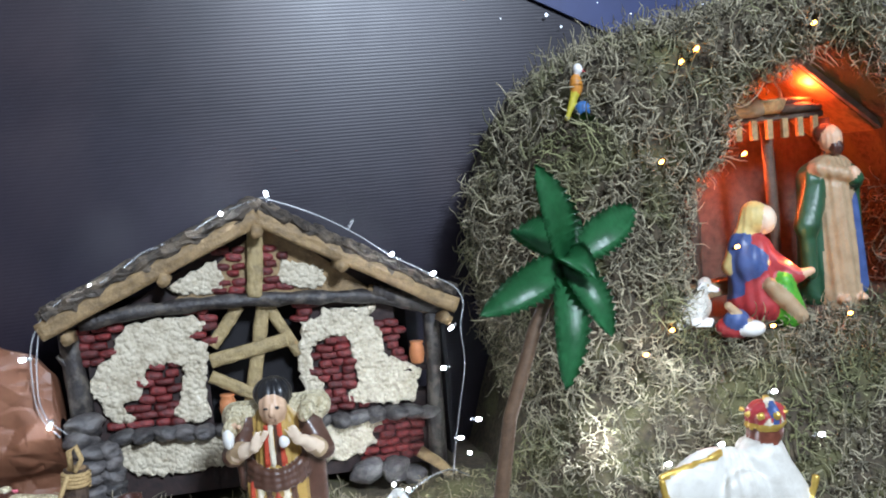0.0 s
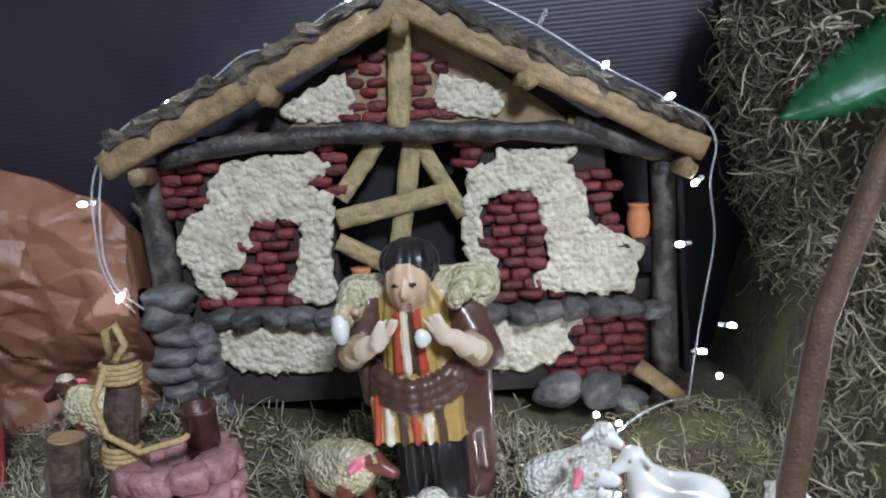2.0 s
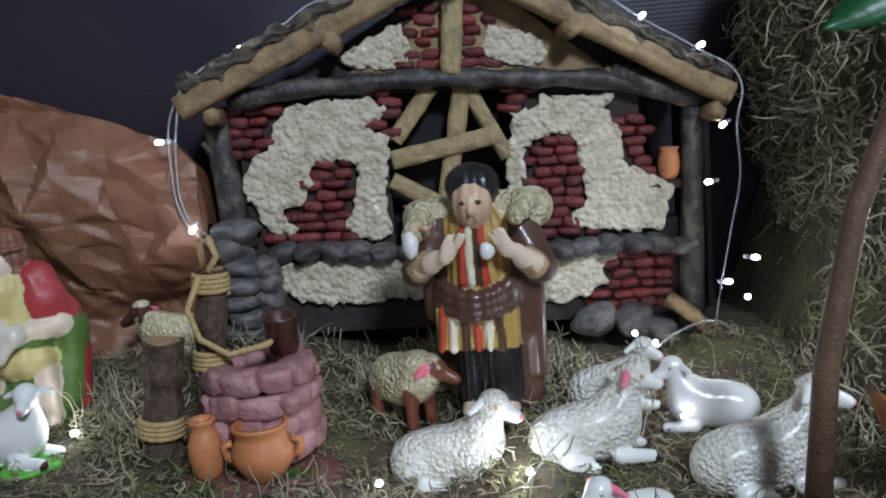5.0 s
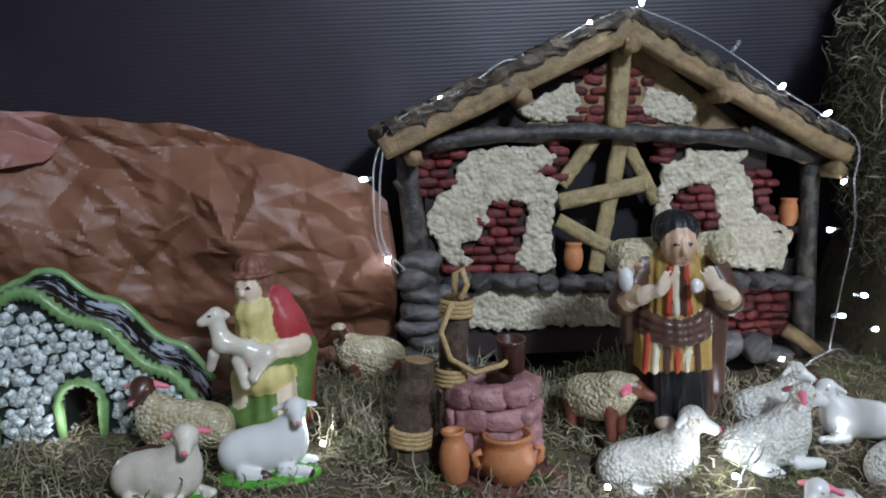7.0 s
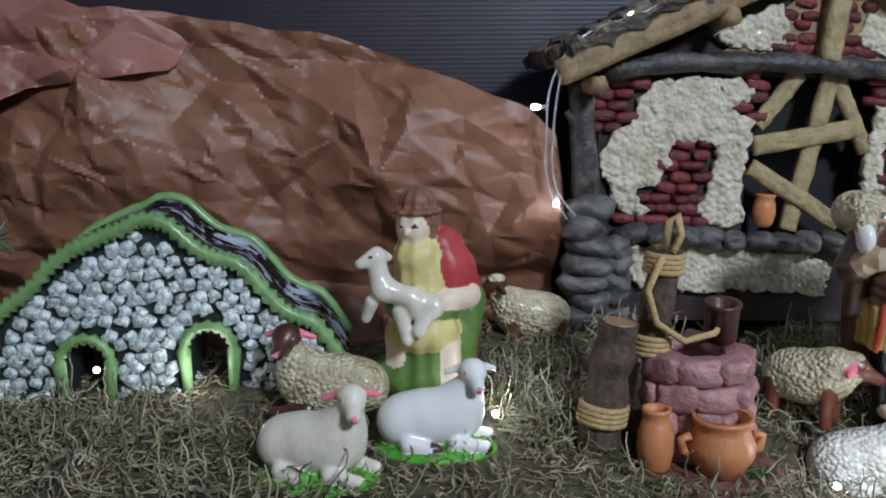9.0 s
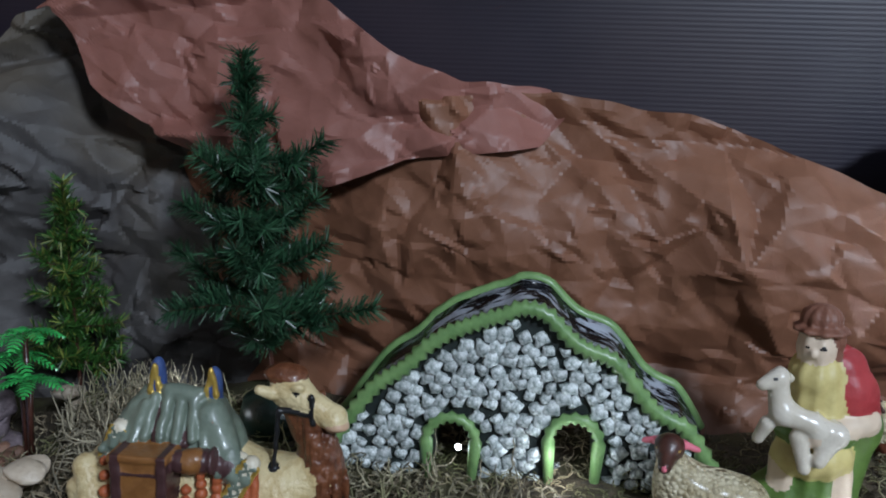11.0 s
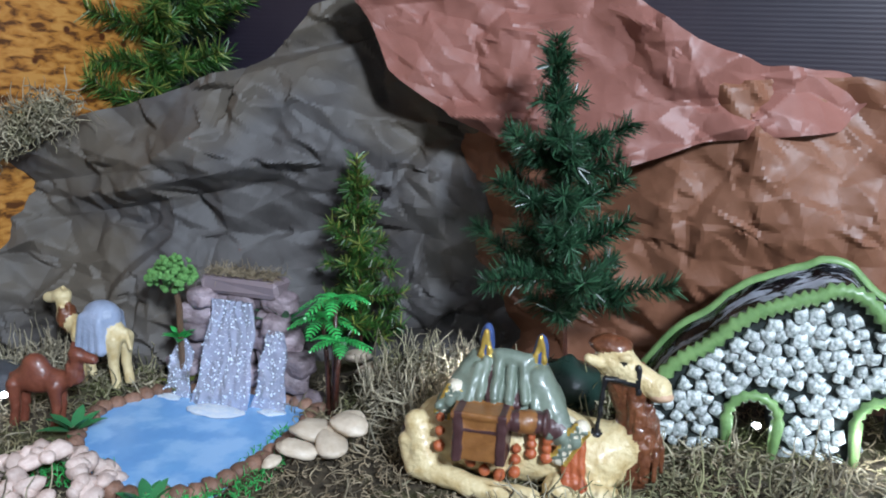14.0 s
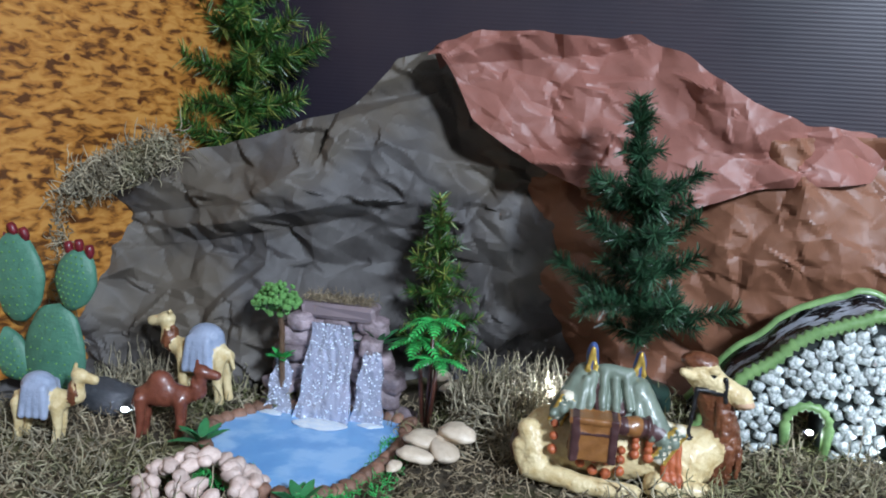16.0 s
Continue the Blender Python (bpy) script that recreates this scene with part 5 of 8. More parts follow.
def broad_palm():
    """The silk plant by the hill: one bent stem and a rosette of broad ribbed leaves."""
    palm = empty("artificial_palm", pose(0.300, 0.70, -0.03), "artificial palm with broad glossy leaves and a bent brown stem", "artificial palm")
    part("stem", tube_bm([(-0.010, 0, -0.02), (0.000, 0, 0.10), (0.021, 0, 0.198), (0.058, 0, 0.290), (0.096, 0, 0.358)], [0.0095, 0.0085, 0.0078, 0.0070, 0.0055], 10, rough=0.06, seed=2), "palm_trunk", palm, "", True)
    top = Vector((0.096, 0, 0.358))
    for dx, dy, dz, wide in ((-0.036, -0.035, 0.104, 0.020), (-0.104, -0.02, -0.044, 0.021), (-0.028, -0.045, -0.128, 0.020), (0.094, 0.02, 0.046, 0.022), (0.030, -0.04, -0.082, 0.018),
                             (0.045, 0.055, 0.020, 0.025), (-0.02, 0.08, 0.03, 0.025), (0.016, -0.05, -0.02, 0.016)):
        end = Vector((dx, dy, dz))
        side = end.cross(Vector((0, -1, 0.15))).normalized()
        out = side.cross(end).normalized()
        bm = bmesh.new()
        n, rows = 26, []
        for k in range(n + 1):
            t = k / n
            w = wide * 2.35 * (t ** 0.6) * (1 - t) ** 0.75 + 0.0010
            c = top + end * t + out * 0.018 * math.sin(math.pi * t)
            saw = 1.0 + (0.12 if k % 2 else -0.10)
            rows.append([bm.verts.new(c + side * w * s * (saw if abs(s) == 1 else 1) + out * (0.006 * abs(s) + 0.0030 * (1 if k % 2 else -1) * abs(s))) for s in (-1, -0.5, 0, 0.5, 1)])
        for a, b in zip(rows, rows[1:]):
            for k in range(4):
                bm.faces.new((a[k], a[k + 1], b[k + 1], b[k]))
        bmesh.ops.solidify(bm, geom=bm.faces[:], thickness=0.0007)
        part("leaf", bm, "leaf", palm, "", True)
    return palm


broad_palm()


def leaf_tuft(place, n, length, wide, material, label, seed):
    r = random.Random(seed)
    bm = bmesh.new()
    for k in range(n):
        a = 2 * math.pi * k / n + r.uniform(-0.3, 0.3)
        d = Vector((math.cos(a), math.sin(a), r.uniform(0.3, 1.4))).normalized()
        side = d.cross(Vector((0, 0, 1))).normalized()
        rows = []
        for j in range(7):
            t = j / 6
            w = wide * math.sin(math.pi * (0.08 + 0.90 * t))
            c = d * length * t + Vector((0, 0, -0.25 * length * t * t))
            rows.append([bm.verts.new(c - side * w), bm.verts.new(c + Vector((0, 0, -0.15 * wide))), bm.verts.new(c + side * w)])
        for p, q in zip(rows, rows[1:]):
            for s in (0, 1):
                bm.faces.new((p[s], p[s + 1], q[s + 1], q[s]))
    ob = part("leafy_plant", bm, material, None, "", True)
    ob.matrix_world = pose(*place)
    return tagged(ob, label, "plant", "plants round the pond")


leaf_tuft((-1.200, 0.800, -0.005), 11, 0.034, 0.0055, "leaf", "small green leafy plant at the pond's edge", 1)
leaf_tuft((-1.062, 0.712, -0.010), 11, 0.032, 0.0055, "leaf", "small green leafy plant at the pond's front edge", 2)
leaf_tuft((-1.170, 0.930, -0.005), 9, 0.026, 0.0050, "fir_tip", "small yellowish leafy plant beside the waterfall", 3)
leaf_tuft((-1.165, 0.925, 0.050), 12, 0.022, 0.0045, "plastic_leaf", "small bright green leafy plant on the waterfall rocks", 8)
leaf_tuft((-1.062, 0.955, 0.070), 10, 0.042, 0.0035, "leaf", "tall thin-leaved plant on the waterfall rocks", 4)


# ---- the pond and waterfall ----
pond = empty("model_waterfall", pose(-1.105, 0.83, -0.016), "model waterfall of mauve stones running into a blue painted pond", "model waterfall")
EDGE = ((-0.098, -0.022), (-0.070, -0.062), (-0.030, -0.100), (0.020, -0.112), (0.068, -0.090), (0.088, -0.030), (0.098, 0.040), (0.090, 0.100), (0.0, 0.125), (-0.082, 0.085), (-0.108, 0.030))
bm = bmesh.new()
low = [bm.verts.new((x, y, -0.010)) for x, y in EDGE]
high = [bm.verts.new((x, y, 0.008)) for x, y in EDGE]
bm.faces.new(high)
bm.faces.new(low[::-1])
for k in range(len(EDGE)):
    bm.faces.new((low[k], low[(k + 1) % len(EDGE)], high[(k + 1) % len(EDGE)], high[k]))
bmesh.ops.recalc_face_normals(bm, faces=bm.faces)
part("water", bm, "pond", pond, "bright blue painted water")
edge_meshes = [rock_mesh("edging_stone", "edgestone", 120 + k, 0.25, 2) for k in range(4)]
k = 0
for (x1, y1), (x2, y2) in zip(EDGE, EDGE[1:] + EDGE[:1]):
    n = max(1, int(math.hypot(x2 - x1, y2 - y1) / 0.013))
    for j in range(n):
        t = j / n
        placed("edging_stone", edge_meshes[k % 4], scaled(x1 + (x2 - x1) * t, y1 + (y2 - y1) * t, 0.008, 0.020, 0.017, 0.016, random.uniform(-20, 20), random.uniform(-20, 20), k * 47), pond)
        k += 1
fall_meshes = [rock_mesh("fall_stone", "mauvestone", 130 + j, 0.24, 3, 0.5) for j in range(4)]
r = random.Random(6)
for j in range(6):
    zz = 0.008 + j * 0.0195
    half = 0.076 - 0.036 * (j / 5) ** 0.8
    for i in range(5):
        x = -half + 2 * half * i / 4 - 0.004 + r.uniform(-0.005, 0.005)
        placed("fall_stone", fall_meshes[(i + j) % 4], scaled(x, 0.130 + 0.010 * (j / 5) + r.uniform(-0.010, 0.004) - 0.012 * (i in (0, 4)), zz + r.uniform(-0.003, 0.003), r.uniform(0.026, 0.042), 0.032, r.uniform(0.019, 0.025), r.uniform(-10, 10), r.uniform(-12, 12), r.uniform(-30, 30)), pond)
bm = box_bm((0.086, 0.034, 0.018), (-0.004, 0.130, 0.122), bevel=0.004, jitter=0.0022)
part("cap_stone", bm, "mauvestone", pond)


def water_sheet(x0, x1, top, y_top, y_low, label, seed, spread=0.016):
    """A rippled sheet of clear resin with ropes running down it, and white beads on its ripples that imitate glints."""
    r = random.Random(seed)
    nx, nz = max(10, int((x1 - x0) / 0.0014)), 64
    at = lambda s, t: (x0 + (x1 - x0) * s + (s - 0.4) * spread * t + 0.0016 * math.sin(11 * t + 5 * s), y_top + (y_low - y_top) * t ** 1.5, top - (top - 0.004) * t)
    lift = lambda s, t: 0.0034 * noise.noise(Vector((s * (x1 - x0) * 190, t * 4, seed))) + 0.0030 * abs(noise.noise(Vector((s * (x1 - x0) * 330, t * 17, seed + 4))))
    bm = bmesh.new()
    grid = []
    for i in range(nx + 1):
        s = i / nx
        ragged = 1.0 - 0.05 * r.random()
        grid.append([bm.verts.new(Vector(at(s, ragged * k / nz)) + Vector((0, -lift(s, k / nz), 0))) for k in range(nz + 1)])
    for a, b in zip(grid, grid[1:]):
        for k in range(nz):
            bm.faces.new((a[k], a[k + 1], b[k + 1], b[k]))
    bmesh.ops.solidify(bm, geom=bm.faces[:], thickness=0.0016)
    # opaque white beads added as highlights on the ripples
    glint_bm = bmesh.new()
    for _ in range(int(9000 * (x1 - x0))):
        s, t = r.random(), r.random()
        c = Vector(at(s, t)) + Vector((0, -lift(s, t) - 0.0008, 0))
        bmesh.ops.create_icosphere(glint_bm, subdivisions=1, radius=r.choice((0.0004, 0.0005, 0.0006, 0.0011)), matrix=Matrix.Translation(c))
    tagged(part("spray", glint_bm, "foam", pond, "white beads that imitate glints on the water", True), kind="stuff")
    return tagged(part("falling_water", bm, "fallwater", pond, label, True), kind="stuff")


water_sheet(-0.030, 0.018, 0.110, 0.106, 0.070, "clear glittering resin water", 1)
water_sheet(-0.070, -0.052, 0.066, 0.100, 0.080, "clear resin side trickle", 2)
water_sheet(0.032, 0.054, 0.084, 0.104, 0.080, "clear resin side trickle", 3)
for x, y, w in ((-0.002, 0.060, 0.034), (-0.064, 0.078, 0.014), (0.052, 0.076, 0.016)):
    placed("foam", rock_mesh("foam", "foam", int(900 + x * 500), 0.5, 3), scaled(x, y, 0.008, w * 1.7, w, 0.005), pond, "white foam at the water's foot")
sv = []
top_moss = np.stack([rng.uniform(-1.150, -1.070, 500), rng.uniform(0.945, 0.975, 500), np.full(500, 0.116)], 1)
strands("waterfall_moss", top_moss, rng.uniform(0.006, 0.016, 500), 0.0005, "moss", "brown moss on top of the waterfall stones", 1.0, 0.6, 4, 9)
gp = np.concatenate([np.stack([rng.uniform(-1.07, -1.02, 260), rng.uniform(0.70, 0.74, 260), np.full(260, -0.008)], 1),
                     np.stack([rng.uniform(-1.03, -0.99, 300), rng.uniform(0.74, 0.88, 300), np.full(300, -0.008)], 1),
                     np.stack([rng.uniform(-1.19, -1.12, 260), rng.uniform(0.71, 0.76, 260), np.full(260, -0.008)], 1)])
strands("pond_grass", gp, rng.uniform(0.004, 0.010, len(gp)), 0.0007, "plastic_leaf", "short bright green grass along the pond's edge", 0.8, 0.9, 3, 10, "grass")


def bonsai():
    t = empty("toy_tree", pose(-1.168, 0.925, 0.07), "small green flocked toy tree on the waterfall", "toy tree")
    part("trunk", tube_bm([(0.004, 0, -0.06), (0.002, 0, 0.015), (-0.004, 0, 0.050)], [0.0036, 0.003, 0.002], 7, rough=0.2, seed=1), "palm_trunk", t)
    bm = bmesh.new()
    r = random.Random(3)
    for _ in range(260):
        a, q = r.uniform(0, 6.283), math.sqrt(r.random())
        c = Vector((-0.006 + 0.027 * q * math.cos(a), 0.020 * q * math.sin(a), 0.046 + 0.026 * (1 - q * q) * r.uniform(-0.5, 1.0) + 0.004 * math.sin(3 * a)))
        bmesh.ops.create_icosphere(bm, subdivisions=1, radius=r.uniform(0.0018, 0.0042), matrix=Matrix.Translation(c))
    part("crown", bm, "shrub", t)
    return t


bonsai()

pebble_meshes = [rock_mesh("pebble", "pebble", 150 + j, 0.22, 3) for j in range(4)]
for n, (x, y, z, s, t) in enumerate(((-0.985, 0.845, 0.010, 0.046, 20), (-0.962, 0.858, 0.016, 0.040, 70), (-0.965, 0.830, 0.008, 0.040, 120), (-0.990, 0.815, 0.006, 0.034, 10), (-0.955, 0.845, 0.022, 0.038, 150),
                                     (-0.985, 0.985, 0.022, 0.034, 40), (-1.002, 0.990, 0.032, 0.034, 80), (-0.968, 0.985, 0.014, 0.036, 15), (-1.008, 0.800, -0.002, 0.018, 60))):
    ob = placed("pebble", pebble_meshes[n % 4], scaled(x + 0.008, y, z, s * 1.08, s * 0.74, s * 0.40, 10 * math.sin(n), 12 * math.cos(n * 2), t))
    tagged(ob, "smooth cream pebble lying by the pond", "pebble", "cream pebbles")
quartz_meshes = [rock_mesh("gravel_stone", "quartz", 170 + j, 0.34, 2) for j in range(4)]
r = random.Random(12)
for n in range(58):
    a, q = r.uniform(0, 6.283), math.sqrt(r.random())
    x, y = -1.168 + 0.058 * q * math.cos(a) + 0.010, 0.715 + 0.048 * q * math.sin(a)
    ob = placed("gravel_stone", quartz_meshes[n % 4], scaled(x, y, -0.012 + 0.034 * (1 - q) + r.uniform(0, 0.006), r.uniform(0.013, 0.024), r.uniform(0.012, 0.018), r.uniform(0.010, 0.016), r.uniform(-40, 40), r.uniform(-40, 40), r.uniform(0, 180)))
    tagged(ob, "pinkish white gravel stone heaped by the pond", "stone", "heap of gravel")
rk = placed("flat_rock", rock_mesh("flat_rock", "slate", 190, 0.3, 3), scaled(-1.345, 0.872, 0.000, 0.085, 0.05, 0.038))
tagged(rk, "dark grey flat rock lying on the moss", "rock")


def cactus():
    c = empty("prickly_pear", pose(-1.362, 0.835, -0.012), "blue-green prickly pear cactus with dark red fruit", "cactus")
    bm = bmesh.new()

    def pad(x, z, rx, rz, turn):
        bm = bmesh.new()
        bmesh.ops.create_uvsphere(bm, u_segments=26, v_segments=18, radius=1.0)
        for v in bm.verts:
            v.co = Vector((v.co.x * rx * (1 - 0.16 * v.co.z * (v.co.z < 0) * -1), v.co.y * 0.011, v.co.z * rz)) * (1 + 0.05 * noise.noise(v.co * 3))
        bmesh.ops.transform(bm, matrix=pose(x, 0, z, 0, turn, 0), verts=bm.verts)
        p = part("pad", bm, "cactus", c, "", True)
        spots = bmesh.new()
        for i in range(-3, 4):
            for j in range(-4, 5):
                u, w = (i + 0.5 * (j % 2)) / 4.0, j / 5.0
                if u * u + w * w < 0.72:
                    q = pose(x, 0, z, 0, turn, 0) @ Vector((u * rx, -0.011 * math.sqrt(1 - u * u - w * w), w * rz))
                    bmesh.ops.create_icosphere(spots, subdivisions=1, radius=0.0013, matrix=Matrix.Translation(q))
        part("areoles", spots, "shrub", p)

    pad(-0.026, 0.060, 0.037, 0.062, 3)
    pad(0.000, 0.150, 0.024, 0.033, 10)
    pad(-0.072, 0.146, 0.036, 0.048, -8)
    pad(-0.084, 0.062, 0.026, 0.040, -50)
    bm.free()
    for x, z in ((-0.008, 0.184), (0.004, 0.187), (0.016, 0.182), (-0.088, 0.194), (-0.074, 0.198), (-0.060, 0.194)):
        part("fruit", lathe_bm([(0.002, -0.008), (0.0045, -0.003), (0.0050, 0.003), (0.0035, 0.007), (0.001, 0.007)], 10, m=pose(x, 0, z, 0, (x - 0.03) * 300, 0)), "cactus_fruit", c, "", True)
    return c


cactus()


# ---- the well, logs and pots ----
well = empty("model_well", pose(-0.112, 0.852, -0.010), "pink stone model well on a red earth base", "model well")
wm = [rock_mesh("well_stone", "pinkstone", 200 + j, 0.30, 3, 0.45) for j in range(4)]
part("base", lathe_bm([(0.098, -0.030), (0.102, -0.014), (0.092, -0.004), (0.02, 0.0)], 26, m=Matrix.Translation((-0.035, -0.030, -0.004)) @ Matrix.Diagonal((1.0, 0.62, 1, 1))), "wellbase", well, "rough red earth base", True)
for j in range(4):
    n = 9
    for i in range(n):
        a = 2 * math.pi * (i + 0.5 * (j % 2)) / n
        placed("well_stone", wm[(i + j) % 4], scaled(0.036 * math.cos(a), 0.034 * math.sin(a), 0.008 + j * 0.0195 + random.uniform(-0.002, 0.002), random.uniform(0.028, 0.036), random.uniform(0.022, 0.030), random.uniform(0.0205, 0.0250), random.uniform(-8, 8), random.uniform(-7, 7), math.degrees(a) + 90 + random.uniform(-8, 8)), well)
# black plug, its colour imitating the shade down the well
part("shaft", lathe_bm([(0.026, -0.01), (0.030, 0.03), (0.026, 0.060)], 20), "shade_black", well, "", True)
for x, y in ((-0.11, -0.030), (-0.055, -0.075), (0.020, -0.062)):
    tv = np.stack([rng.uniform(x - 0.012, x + 0.012, 80) - 0.100, rng.uniform(y - 0.008, y + 0.008, 80) + 0.855, np.full(80, -0.014)], 1)
    strands("flock_tuft", tv, rng.uniform(0.003, 0.007, 80), 0.0007, "green_tuft", "green flocked tuft on the well's base", 1.0, 0.8, 3, 20 + int(100 * abs(x)), "tuft")


def coil(points_r, z0, z1, turns, thick):
    pts = []
    for k in range(turns * 14 + 1):
        a = 2 * math.pi * k / 14
        pts.append((points_r * math.cos(a), points_r * math.sin(a), z0 + (z1 - z0) * k / (turns * 14)))
    return tube_bm(pts, thick, 6)


def log_post(place, height, radius, lean, ropes, label, top=True):
    p = empty("log_post", pose(*place, 0, lean, 0), label, "log post", "log posts by the well")
    part("log", tube_bm([(0.001 * math.sin(k * 2), 0, height * k / 8) for k in range(9)], [radius * (1 + 0.06 * math.sin(k * 2.4)) for k in range(9)], 14, rough=0.10, seed=int(height * 1000)), "brown_wood", p)
    part("cut_face", lathe_bm([(radius * 0.86, 0), (radius * 0.8, 0.0012)], 16, m=pose(0, 0, height, 0, 0, 0)), "log_end", p, "pale sawn end")
    for z in ropes:
        part("rope", coil(radius * 1.10, z, z + 0.016, 4, 0.0025), "rope", p, "straw-coloured rope wound round", True)
    return p


post = log_post((-0.158, 0.845, -0.01), 0.160, 0.0125, 7, (0.075, 0.140), "dark log post with straw rope windings by the well")
log_post((-0.196, 0.825, -0.012), 0.110, 0.0160, 9, (0.030,), "short dark log with a pale sawn top and rope")
rope = part("loose_rope", tube_bm([(-0.145, 0.832, 0.145), (-0.157, 0.828, 0.120), (-0.150, 0.826, 0.095), (-0.128, 0.826, 0.080), (-0.100, 0.838, 0.082), (-0.090, 0.850, 0.086)], 0.0028, 7), "rope", None, "", True)
tagged(rope, "straw-coloured rope hanging from the post to the well", "rope")
loop = part("loose_rope", tube_bm([(-0.142, 0.836, 0.150), (-0.141, 0.832, 0.172), (-0.134, 0.834, 0.176), (-0.130, 0.836, 0.160), (-0.138, 0.832, 0.148)], 0.0030, 7), "rope", None, "", True)
tagged(loop, "knotted straw rope on top of the post", "rope")
bucket = part("bucket", lathe_bm([(0.009, 0), (0.013, 0.003), (0.0135, 0.030), (0.0145, 0.031), (0.0145, 0.034), (0.011, 0.033), (0.010, 0.012), (0.002, 0.010)], 18), "dark_brown", None, "", True)
bucket.matrix_world = pose(-0.089, 0.855, 0.070, 8, 0, 0)
tagged(bucket, "dark red-brown small bucket on the well's rim", "bucket")

jar = part("clay_jar", lathe_bm([(0.008, 0), (0.0115, 0.004), (0.0140, 0.018), (0.0135, 0.030), (0.0105, 0.039), (0.0085, 0.043), (0.0108, 0.047), (0.0112, 0.050), (0.0085, 0.050), (0.007, 0.044), (0.006, 0.03)], 28), "terracotta", None, "", True)
jar.matrix_world = pose(-0.153, 0.81, -0.016)
tagged(jar, "slim terracotta jar standing by the well", "jar", "terracotta pots")
pot = empty("clay_pot", pose(-0.105, 0.802, -0.018), "round terracotta pot with a glazed inside", "pot", "terracotta pots")
part("body", lathe_bm([(0.010, 0), (0.016, 0.003), (0.0245, 0.018), (0.0250, 0.026), (0.0205, 0.036), (0.0195, 0.040), (0.0225, 0.044), (0.0230, 0.047), (0.0195, 0.047), (0.0188, 0.038), (0.0175, 0.024), (0.002, 0.021)], 30), "terracotta", pot, "", True)
part("lining", lathe_bm([(0.002, 0.0245), (0.0165, 0.0265), (0.0181, 0.038), (0.0190, 0.0474)], 30, cap=False), "glazed", pot, "glossy glazed inside", True)
for s in (-1, 1):
    part("handle", tube_bm([(s * 0.024, 0, 0.032), (s * 0.031, 0, 0.030), (s * 0.029, 0, 0.020), (s * 0.024, 0, 0.018)], 0.0035, 7), "terracotta", pot, "", True)


# ---- painted figures ----
def sheep_lying(m, label, fleece="fleece_white", face="white_glaze", turn=0.0, ear="white_glaze", size=1.0, base=None, hoof="black", group="lying sheep"):
    """A resting sheep facing +x: body, folded legs, raised head turned by some degrees."""
    c, s = math.cos(radians(turn)), math.sin(radians(turn))
    h = lambda x, y, z: ((0.040 + c * x - s * y) * size, (s * x + c * y) * size, z * size)
    S = size
    forms = [ball((0, 0, 0.030 * S), (0.048 * S, 0.026 * S, 0.029 * S), fleece), ball((0.028 * S, 0, 0.040 * S), (0.024 * S, 0.021 * S, 0.028 * S), fleece, 0.012 * S),
             ball((-0.030 * S, 0, 0.026 * S), (0.024 * S, 0.025 * S, 0.025 * S), fleece),
             limb((0.034 * S, 0, 0.050 * S), h(0.004, 0, 0.072), 0.016 * S, 0.012 * S, fleece, 0.010 * S),
             ball(h(0.006, 0, 0.080), (0.0135 * S, 0.0125 * S, 0.012 * S), fleece if face != "dark_brown" else face, 0.004 * S),
             limb(h(0.010, 0, 0.076), h(0.028, 0, 0.069), 0.0095 * S, 0.0062 * S, face, 0.005 * S),
             limb(h(0.000, 0.010, 0.082), h(-0.004, 0.024, 0.077), 0.0042 * S, 0.0030 * S, ear, 0.002), limb(h(0.000, -0.010, 0.082), h(-0.004, -0.024, 0.077), 0.0042 * S, 0.0030 * S, ear, 0.002),
             limb((0.026 * S, -0.020 * S, 0.010 * S), (0.054 * S, -0.020 * S, 0.007 * S), 0.008 * S, 0.006 * S, face, 0.004), limb((0.024 * S, 0.018 * S, 0.010 * S), (0.056 * S, 0.014 * S, 0.007 * S), 0.008 * S, 0.006 * S, face, 0.004),
             ball((0.056 * S, -0.020 * S, 0.006 * S), 0.0055 * S, hoof, 0.001), ball((0.004 * S, -0.027 * S, 0.007 * S), (0.009 * S, 0.005 * S, 0.006 * S), hoof, 0.001),
             limb((-0.020 * S, -0.022 * S, 0.010 * S), (0.000, -0.027 * S, 0.006 * S), 0.010 * S, 0.006 * S, face, 0.004),
             ball(h(0.013, -0.0088, 0.080), 0.0021 * S, "ochre", 0.0005), ball(h(0.013, 0.0088, 0.080), 0.0021 * S, "ochre", 0.0005), ball(h(0.0335, 0, 0.069), (0.0022 * S, 0.004 * S, 0.0028 * S), "pink", 0.001)]
    if base:
        forms.append(ball((0.004 * S, 0, -0.002 * S), (0.062 * S, 0.040 * S, 0.010 * S), base, 0.002))
    return sculpt("sheep", forms, 0.0021 * size, m, label, "sheep figure", group, floor=-0.006)


